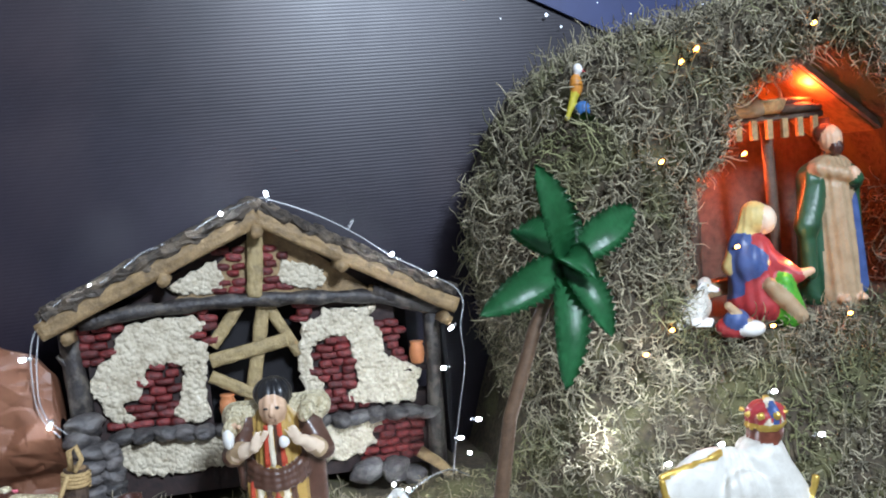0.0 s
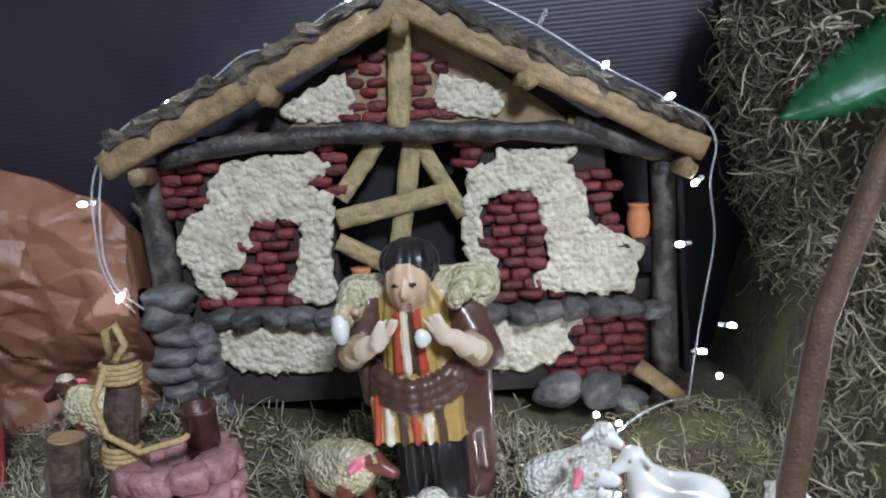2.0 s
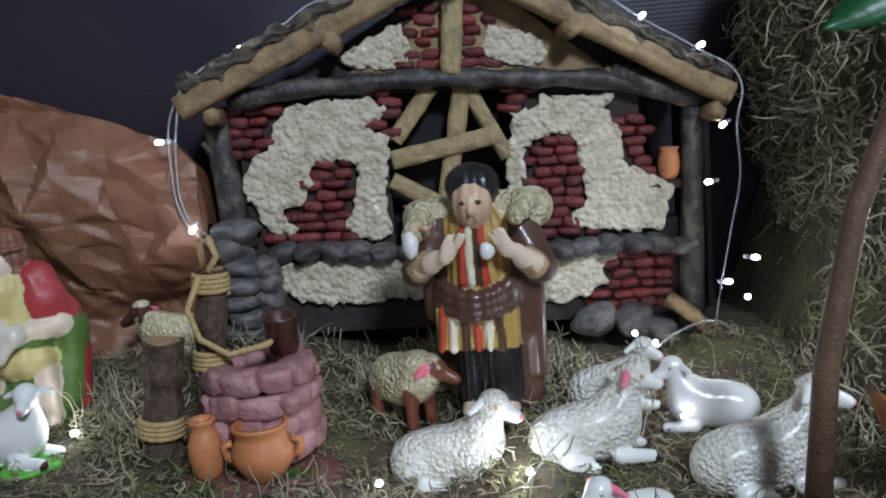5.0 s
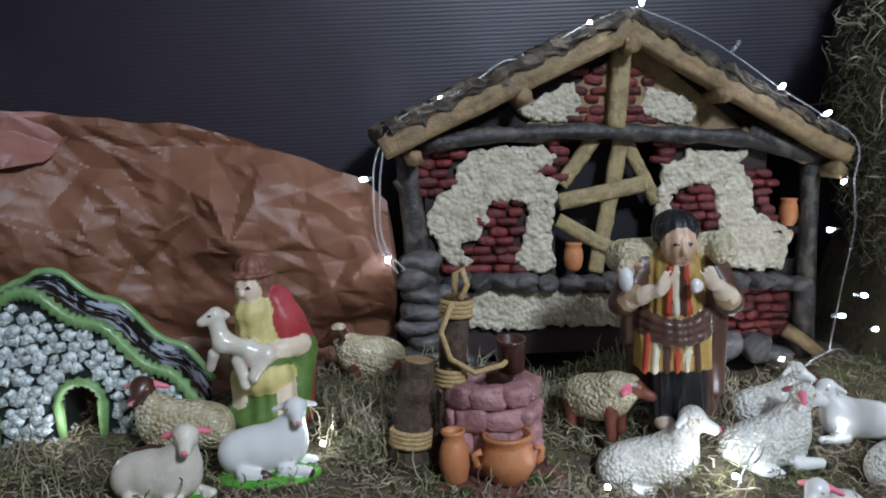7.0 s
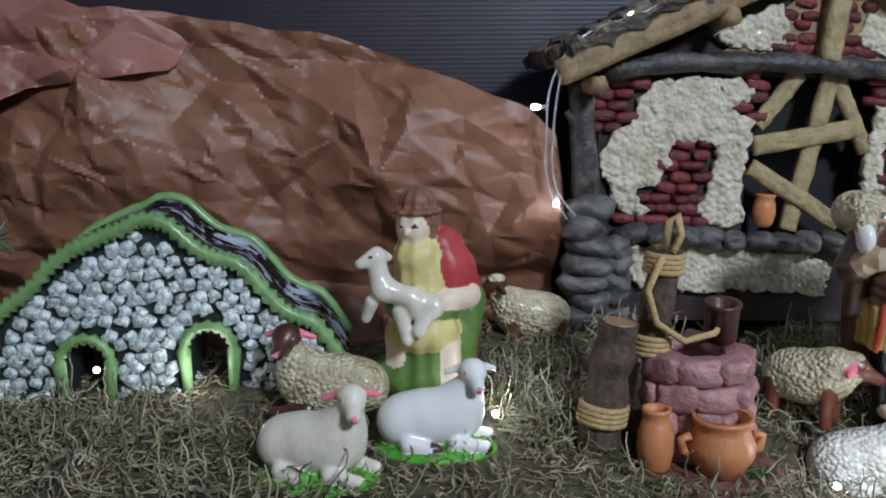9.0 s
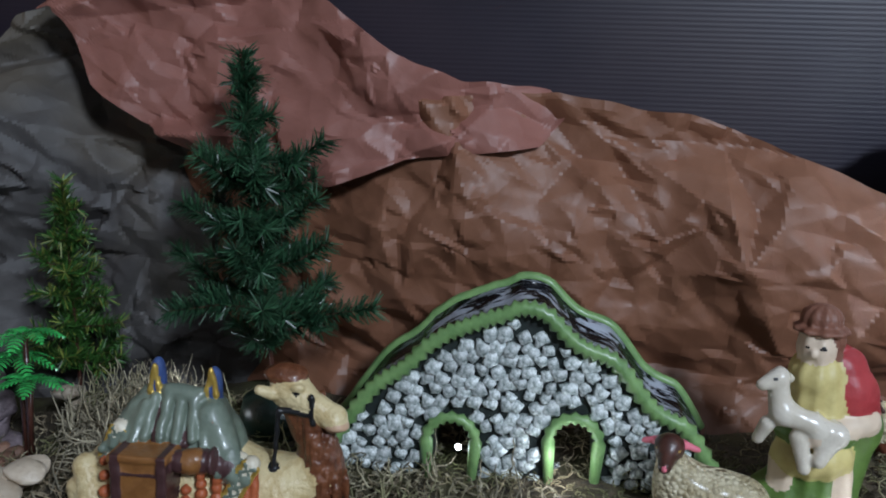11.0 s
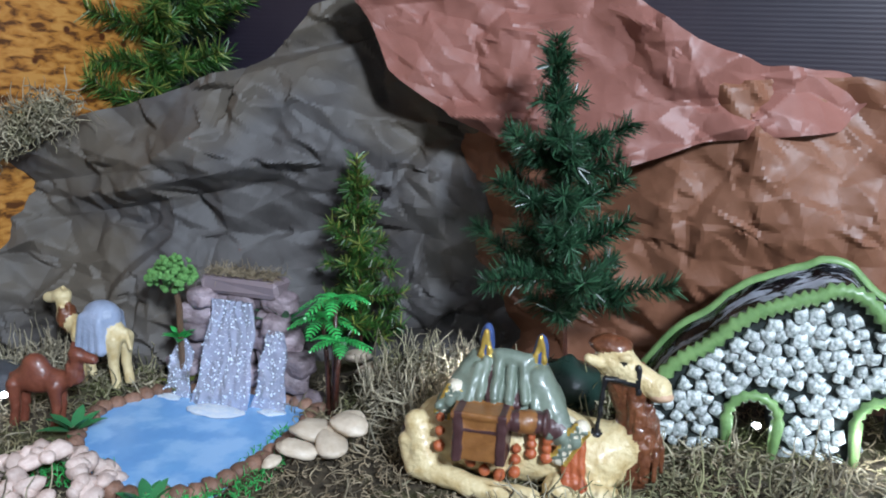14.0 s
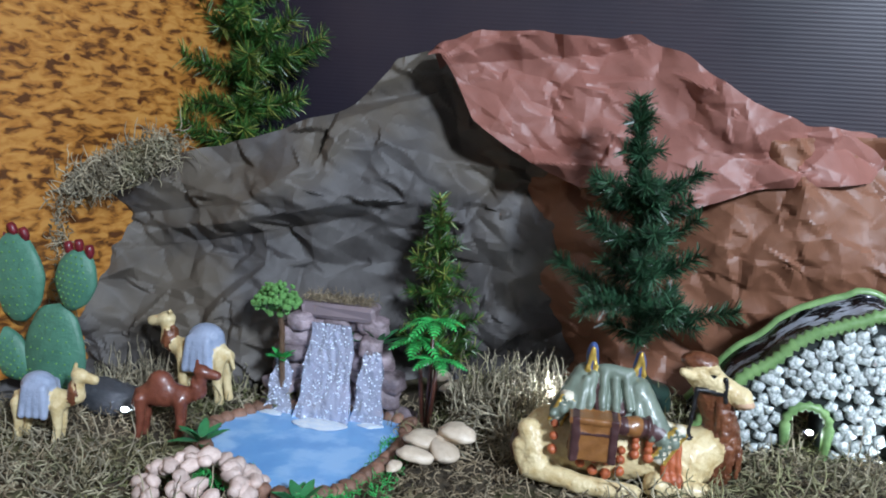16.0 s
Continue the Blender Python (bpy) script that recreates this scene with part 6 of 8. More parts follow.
def sheep_standing(m, label, fleece="fleece_cream", face="dark_brown", turn=0.0, size=1.0, low=False):
    c, s = math.cos(radians(turn)), math.sin(radians(turn))
    h = lambda x, y, z: ((0.034 + c * x - s * y) * size, (s * x + c * y) * size, z * size)
    S = size
    up = 0.0 if not low else -0.018
    forms = [ball((0, 0, 0.045 * S), (0.042 * S, 0.025 * S, 0.028 * S), fleece), ball((0.026 * S, 0, 0.055 * S), (0.022 * S, 0.021 * S, 0.024 * S), fleece, 0.010),
             limb((0.034 * S, 0, 0.060 * S), h(0.010, 0, 0.076 + up), 0.015 * S, 0.011 * S, fleece, 0.008), ball(h(0.012, 0, 0.080 + up), (0.013 * S, 0.011 * S, 0.0115 * S), face, 0.002),
             limb(h(0.016, 0, 0.077 + up), h(0.034, 0, 0.068 + up), 0.0090 * S, 0.0060 * S, face, 0.004),
             limb(h(0.008, 0.009, 0.082 + up), h(0.002, 0.024, 0.078 + up), 0.0042 * S, 0.0030 * S, "pink" if face == "red_brown" else face, 0.002), limb(h(0.008, -0.009, 0.082 + up), h(0.002, -0.024, 0.078 + up), 0.0042 * S, 0.0030 * S, "pink", 0.002),
             ball(h(0.0355, 0, 0.067 + up), 0.0036 * S, "pink" if face != "red_brown" else "white_glaze", 0.001), ball(h(0.020, -0.0080, 0.082 + up), 0.0021 * S, "ochre", 0.0005), ball(h(0.010, 0, 0.090 + up), (0.010 * S, 0.009 * S, 0.005 * S), fleece, 0.002)]
    for x, y in ((0.026, 0.013), (0.026, -0.013), (-0.026, 0.013), (-0.026, -0.013)):
        forms.append(limb((x * S, y * S, 0.038 * S), (x * S, y * S, 0.002), 0.0075 * S, 0.0058 * S, "red_brown", 0.005))
    return sculpt("sheep", forms, 0.0021 * size, m, label, "sheep figure", "standing sheep", floor=-0.002)


sheep_lying(pose(0.040, 0.845, -0.060, 0, 0, -8), "white woolly sheep lying on the moss with head raised", size=0.94, turn=-25)
sheep_lying(pose(0.158, 0.842, -0.048, 0, 0, 6), "white sheep lying with a pink nose and pink ear", turn=-10, ear="pink", size=0.92)
sheep_lying(pose(0.192, 0.905, -0.026, 0, 0, 0), "white sheep lying close beside a bright bulb", turn=-45, size=0.72)
sheep_lying(pose(0.276, 0.872, -0.040, 0, 0, 172), "small smooth white lamb lying near the hill", "white_glaze", turn=20, size=0.74)
sheep_lying(pose(0.283, 0.785, -0.060, 0, 0, 4), "cream-white sheep lying near the palm", turn=-20, size=1.0)
sheep_lying(pose(0.178, 0.752, -0.082, 0, 0, 215), "small white lamb lying at the front of the flock", "white_glaze", turn=0, size=0.78, ear="pink")
sheep_standing(pose(0.004, 0.894, -0.014, 0, 0, -44), "cream woolly sheep with a red-brown face standing", face="red_brown", turn=25, size=0.86, low=True)
sheep_standing(pose(-0.215, 0.985, 0.024, 0, 0, 184), "cream sheep with a dark brown face behind the shepherd", turn=-10, size=0.82)
sheep_lying(pose(-0.398, 0.875, 0.014, 0, 0, 180), "cream woolly sheep with a dark brown face and pink ear", "fleece_cream", "dark_brown", 75, "pink", 0.84)
sheep_lying(pose(-0.322, 0.822, 0.006, 0, 0, -6), "glossy white lamb lying on a bright green base", "white_glaze", "white_glaze", -75, "white_glaze", 0.76, "grass_paint", "dark_brown")
sheep_lying(pose(-0.408, 0.790, 0.002, 0, 0, -22), "ivory lamb with a pink nose on a green base", "ivory_glaze", "ivory_glaze", -62, "pink", 0.78, "grass_paint", "grass_paint")


def folds_of(scale, depth, swirl=0.0):
    """Carved drapery: shallow grooves that run down a robe."""
    return lambda P: depth * np.sin(np.arctan2(P[..., 1], P[..., 0] + 1e-6) * scale + P[..., 2] * swirl) * (P[..., 2] > 0.01)


# the shepherd who carries a sheep over his shoulders, in a striped tunic
F = [limb((-0.012, -0.004, 0.0), (-0.010, 0, 0.066), 0.0105, 0.015, "black"), limb((0.013, -0.008, 0.0), (0.010, 0, 0.066), 0.0105, 0.015, "black"),
     ball((-0.013, -0.013, 0.004), (0.0085, 0.016, 0.006), "skin_pale", 0.002), ball((0.014, -0.018, 0.004), (0.0085, 0.016, 0.006), "skin_pale", 0.002),
     block((-0.004, 0.002, 0.068), (0.030, 0.023, 0.016), "ochre", 0.006), limb((-0.002, 0, 0.078), (0, 0, 0.100), 0.025, 0.023, "ochre", 0.008), limb((0, 0, 0.095), (0, 0.002, 0.136), 0.024, 0.026, "ochre", 0.008),
     limb((0.022, 0.018, 0.008), (0.020, 0.016, 0.130), 0.019, 0.021, "coat_brown", 0.008), limb((-0.024, 0.018, 0.045), (-0.022, 0.014, 0.130), 0.015, 0.020, "coat_brown", 0.008), limb((0.038, 0.006, 0.026), (0.036, 0.004, 0.112), 0.0065, 0.012, "coat_brown", 0.005),
     limb((0.028, 0.000, 0.060), (0.030, -0.004, 0.122), 0.007, 0.009, "coat_brown", 0.004), limb((-0.040, 0.006, 0.075), (-0.036, 0.002, 0.118), 0.006, 0.011, "coat_brown", 0.005),
     limb((-0.028, 0.002, 0.140), (-0.047, -0.009, 0.111), 0.0135, 0.0115, "coat_brown", 0.004), limb((0.030, 0.002, 0.140), (0.046, -0.009, 0.108), 0.0135, 0.0115, "coat_brown", 0.004),
     limb((-0.045, -0.012, 0.113), (-0.036, -0.021, 0.119), 0.0098, 0.0088, "tan_cloth", 0.002), limb((0.044, -0.012, 0.110), (0.036, -0.021, 0.117), 0.0098, 0.0088, "tan_cloth", 0.002),
     limb((-0.040, -0.018, 0.116), (-0.021, -0.034, 0.126), 0.0085, 0.0058, "skin_pale", 0.002), limb((0.040, -0.018, 0.114), (0.027, -0.034, 0.127), 0.0085, 0.0058, "skin_pale", 0.002),
     ball((-0.017, -0.036, 0.130), (0.0062, 0.0042, 0.0085), "skin_pale", 0.002, (0, 30, 0)), ball((0.023, -0.036, 0.131), (0.0062, 0.0042, 0.0085), "skin_pale", 0.002, (0, -25, 0)),
     ball((0, -0.018, 0.160), (0.0140, 0.0155, 0.0185), "skin", 0.003), ball((0, -0.034, 0.157), (0.0026, 0.0042, 0.0050), "skin", 0.002), limb((0, -0.032, 0.166), (0, -0.036, 0.157), 0.0016, 0.0022, "skin", 0.001),
     ball((-0.0058, -0.0322, 0.1622), (0.0026, 0.0014, 0.0008), "black", 0.0003), ball((0.0058, -0.0322, 0.1622), (0.0026, 0.0014, 0.0008), "black", 0.0003), ball((0, -0.0330, 0.1492), (0.0034, 0.0016, 0.0009), "red_brown", 0.0003),
     ball((0, -0.0065, 0.1725), (0.0198, 0.0208, 0.0165), "black", 0.003),
     limb((-0.042, 0.008, 0.148), (0.042, 0.008, 0.151), 0.0150, 0.0155, "fleece_cream", 0.006), limb((-0.040, -0.004, 0.152), (-0.045, -0.022, 0.140), 0.0105, 0.0075, "fleece_cream", 0.004), ball((-0.046, -0.027, 0.134), (0.0062, 0.0070, 0.0105), "white_glaze", 0.002), limb((-0.040, -0.022, 0.146), (-0.034, -0.028, 0.146), 0.0032, 0.0022, "skin", 0.001),
     limb((0.036, -0.002, 0.156), (0.031, -0.026, 0.150), 0.0095, 0.0065, "fleece_cream", 0.004), ball((0.010, -0.036, 0.128), (0.0055, 0.0045, 0.0065), "white_glaze", 0.001)]
for k in range(4):
    F += [limb((-0.021 + 0.0032 * k, -0.0385, 0.132), (-0.016 + 0.0034 * k, -0.0385, 0.1420 - 0.0008 * abs(k - 1)), 0.0019, 0.0015, "skin_pale", 0.0008), limb((0.026 - 0.0032 * k, -0.0385, 0.133), (0.022 - 0.0034 * k, -0.0385, 0.1430 - 0.0008 * abs(k - 1)), 0.0019, 0.0015, "skin_pale", 0.0008)]
for row in range(3):
    path = [np.array((0.030 * math.sin(a) - 0.002, -0.0275 * math.cos(a) - 0.001 * row, 0.104 - 0.008 * row - (0.012 - 0.002 * row) * math.cos(a) ** 2)) for a in np.linspace(-1.25, 1.25, 9)]
    F += [limb(p, q, 0.0046, 0.0046, "coat_brown", 0.0016) for p, q in zip(path, path[1:])]
for k, x in enumerate((-0.031, -0.022, -0.013, -0.004, 0.005, 0.014)):
    y = -0.0215
    F.append(limb((x * 1.02, y, 0.053), (x * 0.92, y - 0.001, 0.084), 0.0026, 0.0024, ("stripe_red", "stripe_white", "coat_brown")[k % 3], 0.0008))
for x, paint in ((-0.0105, "stripe_red"), (-0.0055, "stripe_white"), (0.0060, "stripe_red"), (0.0015, "coat_brown")):
    F.append(limb((x, -0.0240, 0.104), (x * 0.8, -0.0235, 0.142), 0.0026, 0.0024, paint, 0.0008))
sculpt("shepherd_statue", F, 0.0014, pose(0.083, 0.878, -0.004, 0, 0, -8) @ Matrix.Scale(1.15, 4), "painted shepherd statue in a striped tunic carrying a sheep", "statue", "", folds_of(19, 0.0006))

# the shepherd with a hat, a lamb in his arms
F = [ball((0, 0.004, 0.018), (0.042, 0.028, 0.022), "green_cloth"), limb((0.004, 0.006, 0.01), (0.004, 0.004, 0.075), 0.030, 0.026, "green_cloth", 0.008), limb((-0.020, -0.006, 0.010), (-0.018, -0.004, 0.050), 0.009, 0.012, "skin_pale", 0.003),
     limb((0.020, -0.018, 0.004), (0.018, -0.012, 0.046), 0.009, 0.012, "skin_pale", 0.003), ball((0, -0.008, 0.058), (0.030, 0.024, 0.018), "yellow_cloth", 0.004), ball((0.002, -0.004, 0.078), (0.032, 0.024, 0.014), "green_cloth", 0.004),
     limb((0.002, 0, 0.082), (0.000, 0, 0.120), 0.025, 0.021, "yellow_cloth", 0.005), ball((-0.006, -0.008, 0.120), (0.016, 0.016, 0.014), "yellow_cloth", 0.004),
     limb((0.022, 0.004, 0.098), (0.018, 0.002, 0.126), 0.022, 0.017, "red_cloth", 0.004), ball((0.034, 0.006, 0.094), (0.016, 0.018, 0.014), "red_cloth", 0.004), ball((0.040, 0.004, 0.078), (0.013, 0.016, 0.020), "green_cloth", 0.004),
     limb((0.036, -0.008, 0.086), (-0.008, -0.030, 0.082), 0.0105, 0.008, "skin_pale", 0.003), limb((0.030, 0.010, 0.030), (0.040, 0.008, 0.080), 0.016, 0.014, "green_cloth", 0.006), limb((0.036, 0.012, 0.01), (0.040, 0.010, 0.06), 0.010, 0.012, "red_cloth", 0.004),
     ball((-0.006, -0.006, 0.143), (0.0135, 0.0150, 0.0170), "skin_pale", 0.003), ball((-0.013, -0.0195, 0.141), (0.0030, 0.0036, 0.0045), "skin_pale", 0.002), ball((-0.0150, -0.0150, 0.1455), (0.0020, 0.0020, 0.0010), "black", 0.0003), ball((-0.0065, -0.0200, 0.1455), (0.0022, 0.0018, 0.0010), "black", 0.0003), ball((-0.0115, -0.0190, 0.1345), (0.0026, 0.0016, 0.0010), "red_cloth", 0.0003), ball((0.0075, -0.006, 0.136), (0.005, 0.008, 0.012), "hat", 0.002), ball((0.000, 0.000, 0.148), (0.0165, 0.0165, 0.014), "hat", 0.002),
     ball((-0.003, -0.003, 0.156), (0.0205, 0.0205, 0.0032), "hat", 0.002), ball((-0.002, 0, 0.163), (0.0150, 0.0150, 0.0115), "hat", 0.003),
     ball((0.024, -0.004, 0.108), (0.021, 0.016, 0.019), "red_cloth", 0.006, (0, 35, 0)), limb((-0.030, -0.028, 0.098), (0.006, -0.032, 0.084), 0.0092, 0.0088, "ivory_glaze", 0.004), limb((0.004, -0.034, 0.084), (-0.006, -0.038, 0.066), 0.0075, 0.0055, "ivory_glaze", 0.003), limb((-0.034, -0.026, 0.098), (-0.038, -0.024, 0.120), 0.0085, 0.0075, "ivory_glaze", 0.005), limb((-0.038, -0.025, 0.124), (-0.050, -0.028, 0.119), 0.0078, 0.0050, "ivory_glaze", 0.003), ball((-0.0425, -0.0315, 0.1245), 0.0013, "black", 0.0003),
     limb((-0.036, -0.020, 0.128), (-0.028, -0.020, 0.122), 0.004, 0.003, "ivory_glaze", 0.002), limb((-0.020, -0.030, 0.080), (-0.016, -0.034, 0.058), 0.0065, 0.005, "ivory_glaze", 0.003), limb((-0.042, -0.024, 0.088), (-0.046, -0.020, 0.074), 0.006, 0.005, "ivory_glaze", 0.003)]
sculpt("shepherd_statue", F, 0.0017, pose(-0.325, 0.893, 0.020, 0, 0, 4), "painted shepherd statue in hat and red cloak holding a lamb", "statue", "", folds_of(11, 0.0007))


# camels
def camel_resting():
    H = "camel_hide"
    F = [ball((-0.015, 0, 0.036), (0.076, 0.035, 0.036), H), ball((-0.068, 0, 0.034), (0.028, 0.030, 0.030), H, 0.010), limb((-0.090, -0.018, 0.046), (-0.080, -0.026, 0.020), 0.010, 0.012, H, 0.004), ball((0.052, 0, 0.028), (0.034, 0.030, 0.028), H, 0.010), ball((-0.095, -0.006, 0.026), (0.012, 0.012, 0.018), "dark_brown", 0.004),
         limb((-0.086, -0.028, 0.012), (-0.048, -0.036, 0.008), 0.0105, 0.009, H, 0.004), limb((-0.040, -0.038, 0.006), (0.010, -0.040, 0.004), 0.009, 0.008, H, 0.004), limb((-0.096, -0.022, 0.030), (-0.092, -0.024, 0.018), 0.008, 0.008, H, 0.003), limb((0.030, -0.034, 0.012), (0.072, -0.032, 0.008), 0.012, 0.010, H, 0.005),
         limb((0.056, 0, 0.030), (0.086, 0, 0.045), 0.026, 0.018, H, 0.010), limb((0.086, 0.002, 0.022), (0.090, 0.002, 0.060), 0.019, 0.015, "camel_mane", 0.005), limb((0.092, 0.004, 0.050), (0.070, 0.002, 0.098), 0.014, 0.0115, "camel_mane", 0.006),
         ball((0.066, 0, 0.112), (0.0165, 0.014, 0.0145), H, 0.003), ball((0.074, -0.011, 0.118), (0.006, 0.004, 0.003), H, 0.001), ball((0.104, -0.010, 0.090), (0.009, 0.009, 0.004), "skin", 0.002), limb((0.072, -0.002, 0.108), (0.098, -0.006, 0.096), 0.0115, 0.0100, H, 0.005), ball((0.102, -0.007, 0.094), (0.0095, 0.0105, 0.0100), H, 0.003), ball((0.062, 0.002, 0.124), (0.017, 0.013, 0.008), "camel_mane", 0.003),
         limb((0.054, -0.010, 0.112), (0.046, -0.015, 0.116), 0.005, 0.004, H, 0.002), limb((0.085, -0.012, 0.112), (0.086, -0.014, 0.092), 0.0022, 0.0022, "black", 0.001), limb((0.086, -0.013, 0.098), (0.060, -0.012, 0.100), 0.0020, 0.0020, "black", 0.001),
         limb((0.060, -0.013, 0.100), (0.056, -0.014, 0.050), 0.0020, 0.0020, "black", 0.001), ball((0.073, -0.012, 0.115), 0.0022, "black", 0.0005),
         ball((-0.016, 0, 0.068), (0.046, 0.032, 0.032), "drape", 0.006), limb((-0.040, 0, 0.098), (0.004, 0, 0.094), 0.013, 0.012, "drape", 0.010), limb((0.008, -0.012, 0.092), (0.032, -0.030, 0.056), 0.013, 0.010, "drape", 0.006), limb((-0.046, -0.010, 0.090), (-0.062, -0.024, 0.070), 0.013, 0.010, "drape", 0.006),
         ball((-0.036, -0.004, 0.118), (0.006, 0.008, 0.015), "blue_cloth", 0.002), ball((0.008, -0.004, 0.113), (0.006, 0.008, 0.015), "blue_cloth", 0.002), limb((-0.024, -0.010, 0.108), (-0.002, -0.010, 0.106), 0.007, 0.007, "drape", 0.003),
         limb((0.014, -0.030, 0.064), (0.028, -0.030, 0.060), 0.0095, 0.0095, "chest_band", 0.002), limb((0.026, -0.031, 0.052), (0.036, -0.026, 0.066), 0.0050, 0.0050, "stripe_white", 0.002), limb((-0.064, -0.026, 0.066), (-0.058, -0.022, 0.084), 0.0050, 0.0050, "stripe_white", 0.002)]
    for x, z0, z1 in ((-0.066, 0.060, 0.036), (-0.040, 0.044, 0.026), (-0.028, 0.040, 0.020), (-0.016, 0.040, 0.018), (-0.004, 0.042, 0.022), (0.008, 0.054, 0.040), (0.020, 0.052, 0.038)):
        F += [ball((x, -0.036, z0 + (z1 - z0) * t), 0.0036 + 0.0012 * t, "tassel", 0.001) for t in (0, 0.45, 1.0)]
    for x in (0.036, 0.042, 0.048):
        F.append(limb((x - 0.002, -0.028, 0.062), (x, -0.036, 0.024), 0.0034, 0.0034, "tassel", 0.001))
        F.append(ball((x + 0.001, -0.038, 0.018), (0.0048, 0.0048, 0.009), "tassel", 0.001))
    F += [block((-0.031, -0.043, 0.055), (0.021, 0.014, 0.0185), "chest"), block((-0.031, -0.043, 0.0735), (0.0225, 0.0155, 0.0028), "chest"), block((-0.047, -0.043, 0.056), (0.0036, 0.0158, 0.0205), "chest_band"),
          block((-0.013, -0.043, 0.056), (0.0036, 0.0158, 0.0205), "chest_band"), block((-0.031, -0.043, 0.062), (0.0214, 0.0148, 0.0012), "chest_band", 0.0004),
          limb((-0.004, -0.043, 0.068), (0.012, -0.038, 0.067), 0.0085, 0.0085, "chest_band", 0.001), limb((0.002, -0.0415, 0.068), (0.005, -0.0405, 0.068), 0.0096, 0.0096, "chest", 0.001), ball((0.018, -0.037, 0.067), (0.0035, 0.0100, 0.0100), "chest_band", 0.001)]
    for k in range(44):
        t, a = (k % 11) / 10, -1.9 + 0.95 * (k // 11) + 0.3 * math.sin(k * 2.3)
        c = np.array((0.090 - 0.014 * t, 0.003, 0.030 + 0.066 * t))
        q = np.array((math.cos(a) * 0.6 + 0.35, math.sin(a), 0.0)) * (0.0185 - 0.005 * t)
        F.append(limb(c + q + (0, 0, 0.010), c + q * 1.12 + (0.0015 * math.sin(k), 0, -0.010), 0.0032, 0.0018, "camel_mane", 0.0012))
    for x0, z0, x1, z1, y in ((0.030, 0.038, 0.046, 0.066, -0.033), (-0.066, 0.060, -0.056, 0.084, -0.027)):
        d = np.array((x1 - x0, 0, z1 - z0)) / math.hypot(x1 - x0, z1 - z0)
        e, p, far = np.array((d[2], 0, -d[0])), np.array((x0, y, z0)), math.hypot(x1 - x0, z1 - z0)
        F.append(limb(p, p + d * far, 0.0060, 0.0060, "stripe_white", 0.001))
        F += [limb(p + e * w + (0, -0.004, 0), p + e * w + d * far + (0, -0.004, 0), 0.0017, 0.0017, "gold", 0.0005) for w in (-0.0058, 0.0058)]
        for i in range(4):
            g = p + d * far * i / 4 + np.array((0, -0.0056, 0))
            F += [limb(g - e * 0.0042 * w, g + d * far / 4 + e * 0.0042 * w, 0.0010, 0.0010, "drape", 0.0003) for w in (-1, 1)]
    for k in range(4):
        F.append(limb((0.006 + 0.004 * k, -0.018, 0.098 - 0.004 * k), (0.010 + 0.011 * k, -0.037, 0.060 - 0.002 * k), 0.0044, 0.0036, "drape", 0.0022))
        F.append(limb((-0.040 - 0.003 * k, -0.018, 0.100 - 0.004 * k), (-0.044 - 0.008 * k, -0.033, 0.078 - 0.003 * k), 0.0044, 0.0036, "drape", 0.0022))
        F.append(limb((-0.034 + 0.010 * k, -0.014, 0.104), (-0.036 + 0.012 * k, -0.032, 0.080), 0.0042, 0.0036, "drape", 0.0022))
    for x in (-0.036, 0.008):
        F += [limb((x - 0.004, -0.011, 0.108), (x, -0.011, 0.128), 0.0022, 0.0016, "gold", 0.0006), limb((x + 0.004, -0.011, 0.108), (x, -0.011, 0.128), 0.0022, 0.0016, "gold", 0.0006)]
    F += [
          ball((-0.020, -0.054, 0.058), (0.0035, 0.003, 0.0045), "gold", 0.0005), limb((-0.028, -0.030, 0.078), (-0.028, -0.008, 0.106), 0.0034, 0.0034, "chest_band", 0.001), limb((-0.006, -0.030, 0.076), (-0.004, -0.008, 0.102), 0.0034, 0.0034, "chest_band", 0.001)]
    return sculpt("camel_statue", F, 0.0013, pose(-0.786, 0.836, 0.002, 0, 0, 2), "painted resting camel statue with green saddle cloth and chest", "camel statue", "",
                  lambda P: 0.0003 * np.sin(P[..., 0] * 330 + 3 * np.sin(P[..., 2] * 150 + 2)) * np.cos(P[..., 2] * 90 + P[..., 0] * 60) + 0.0002 * np.sin(P[..., 2] * 420 + 4 * np.sin(P[..., 0] * 110)), floor=-0.004)


camel_resting()


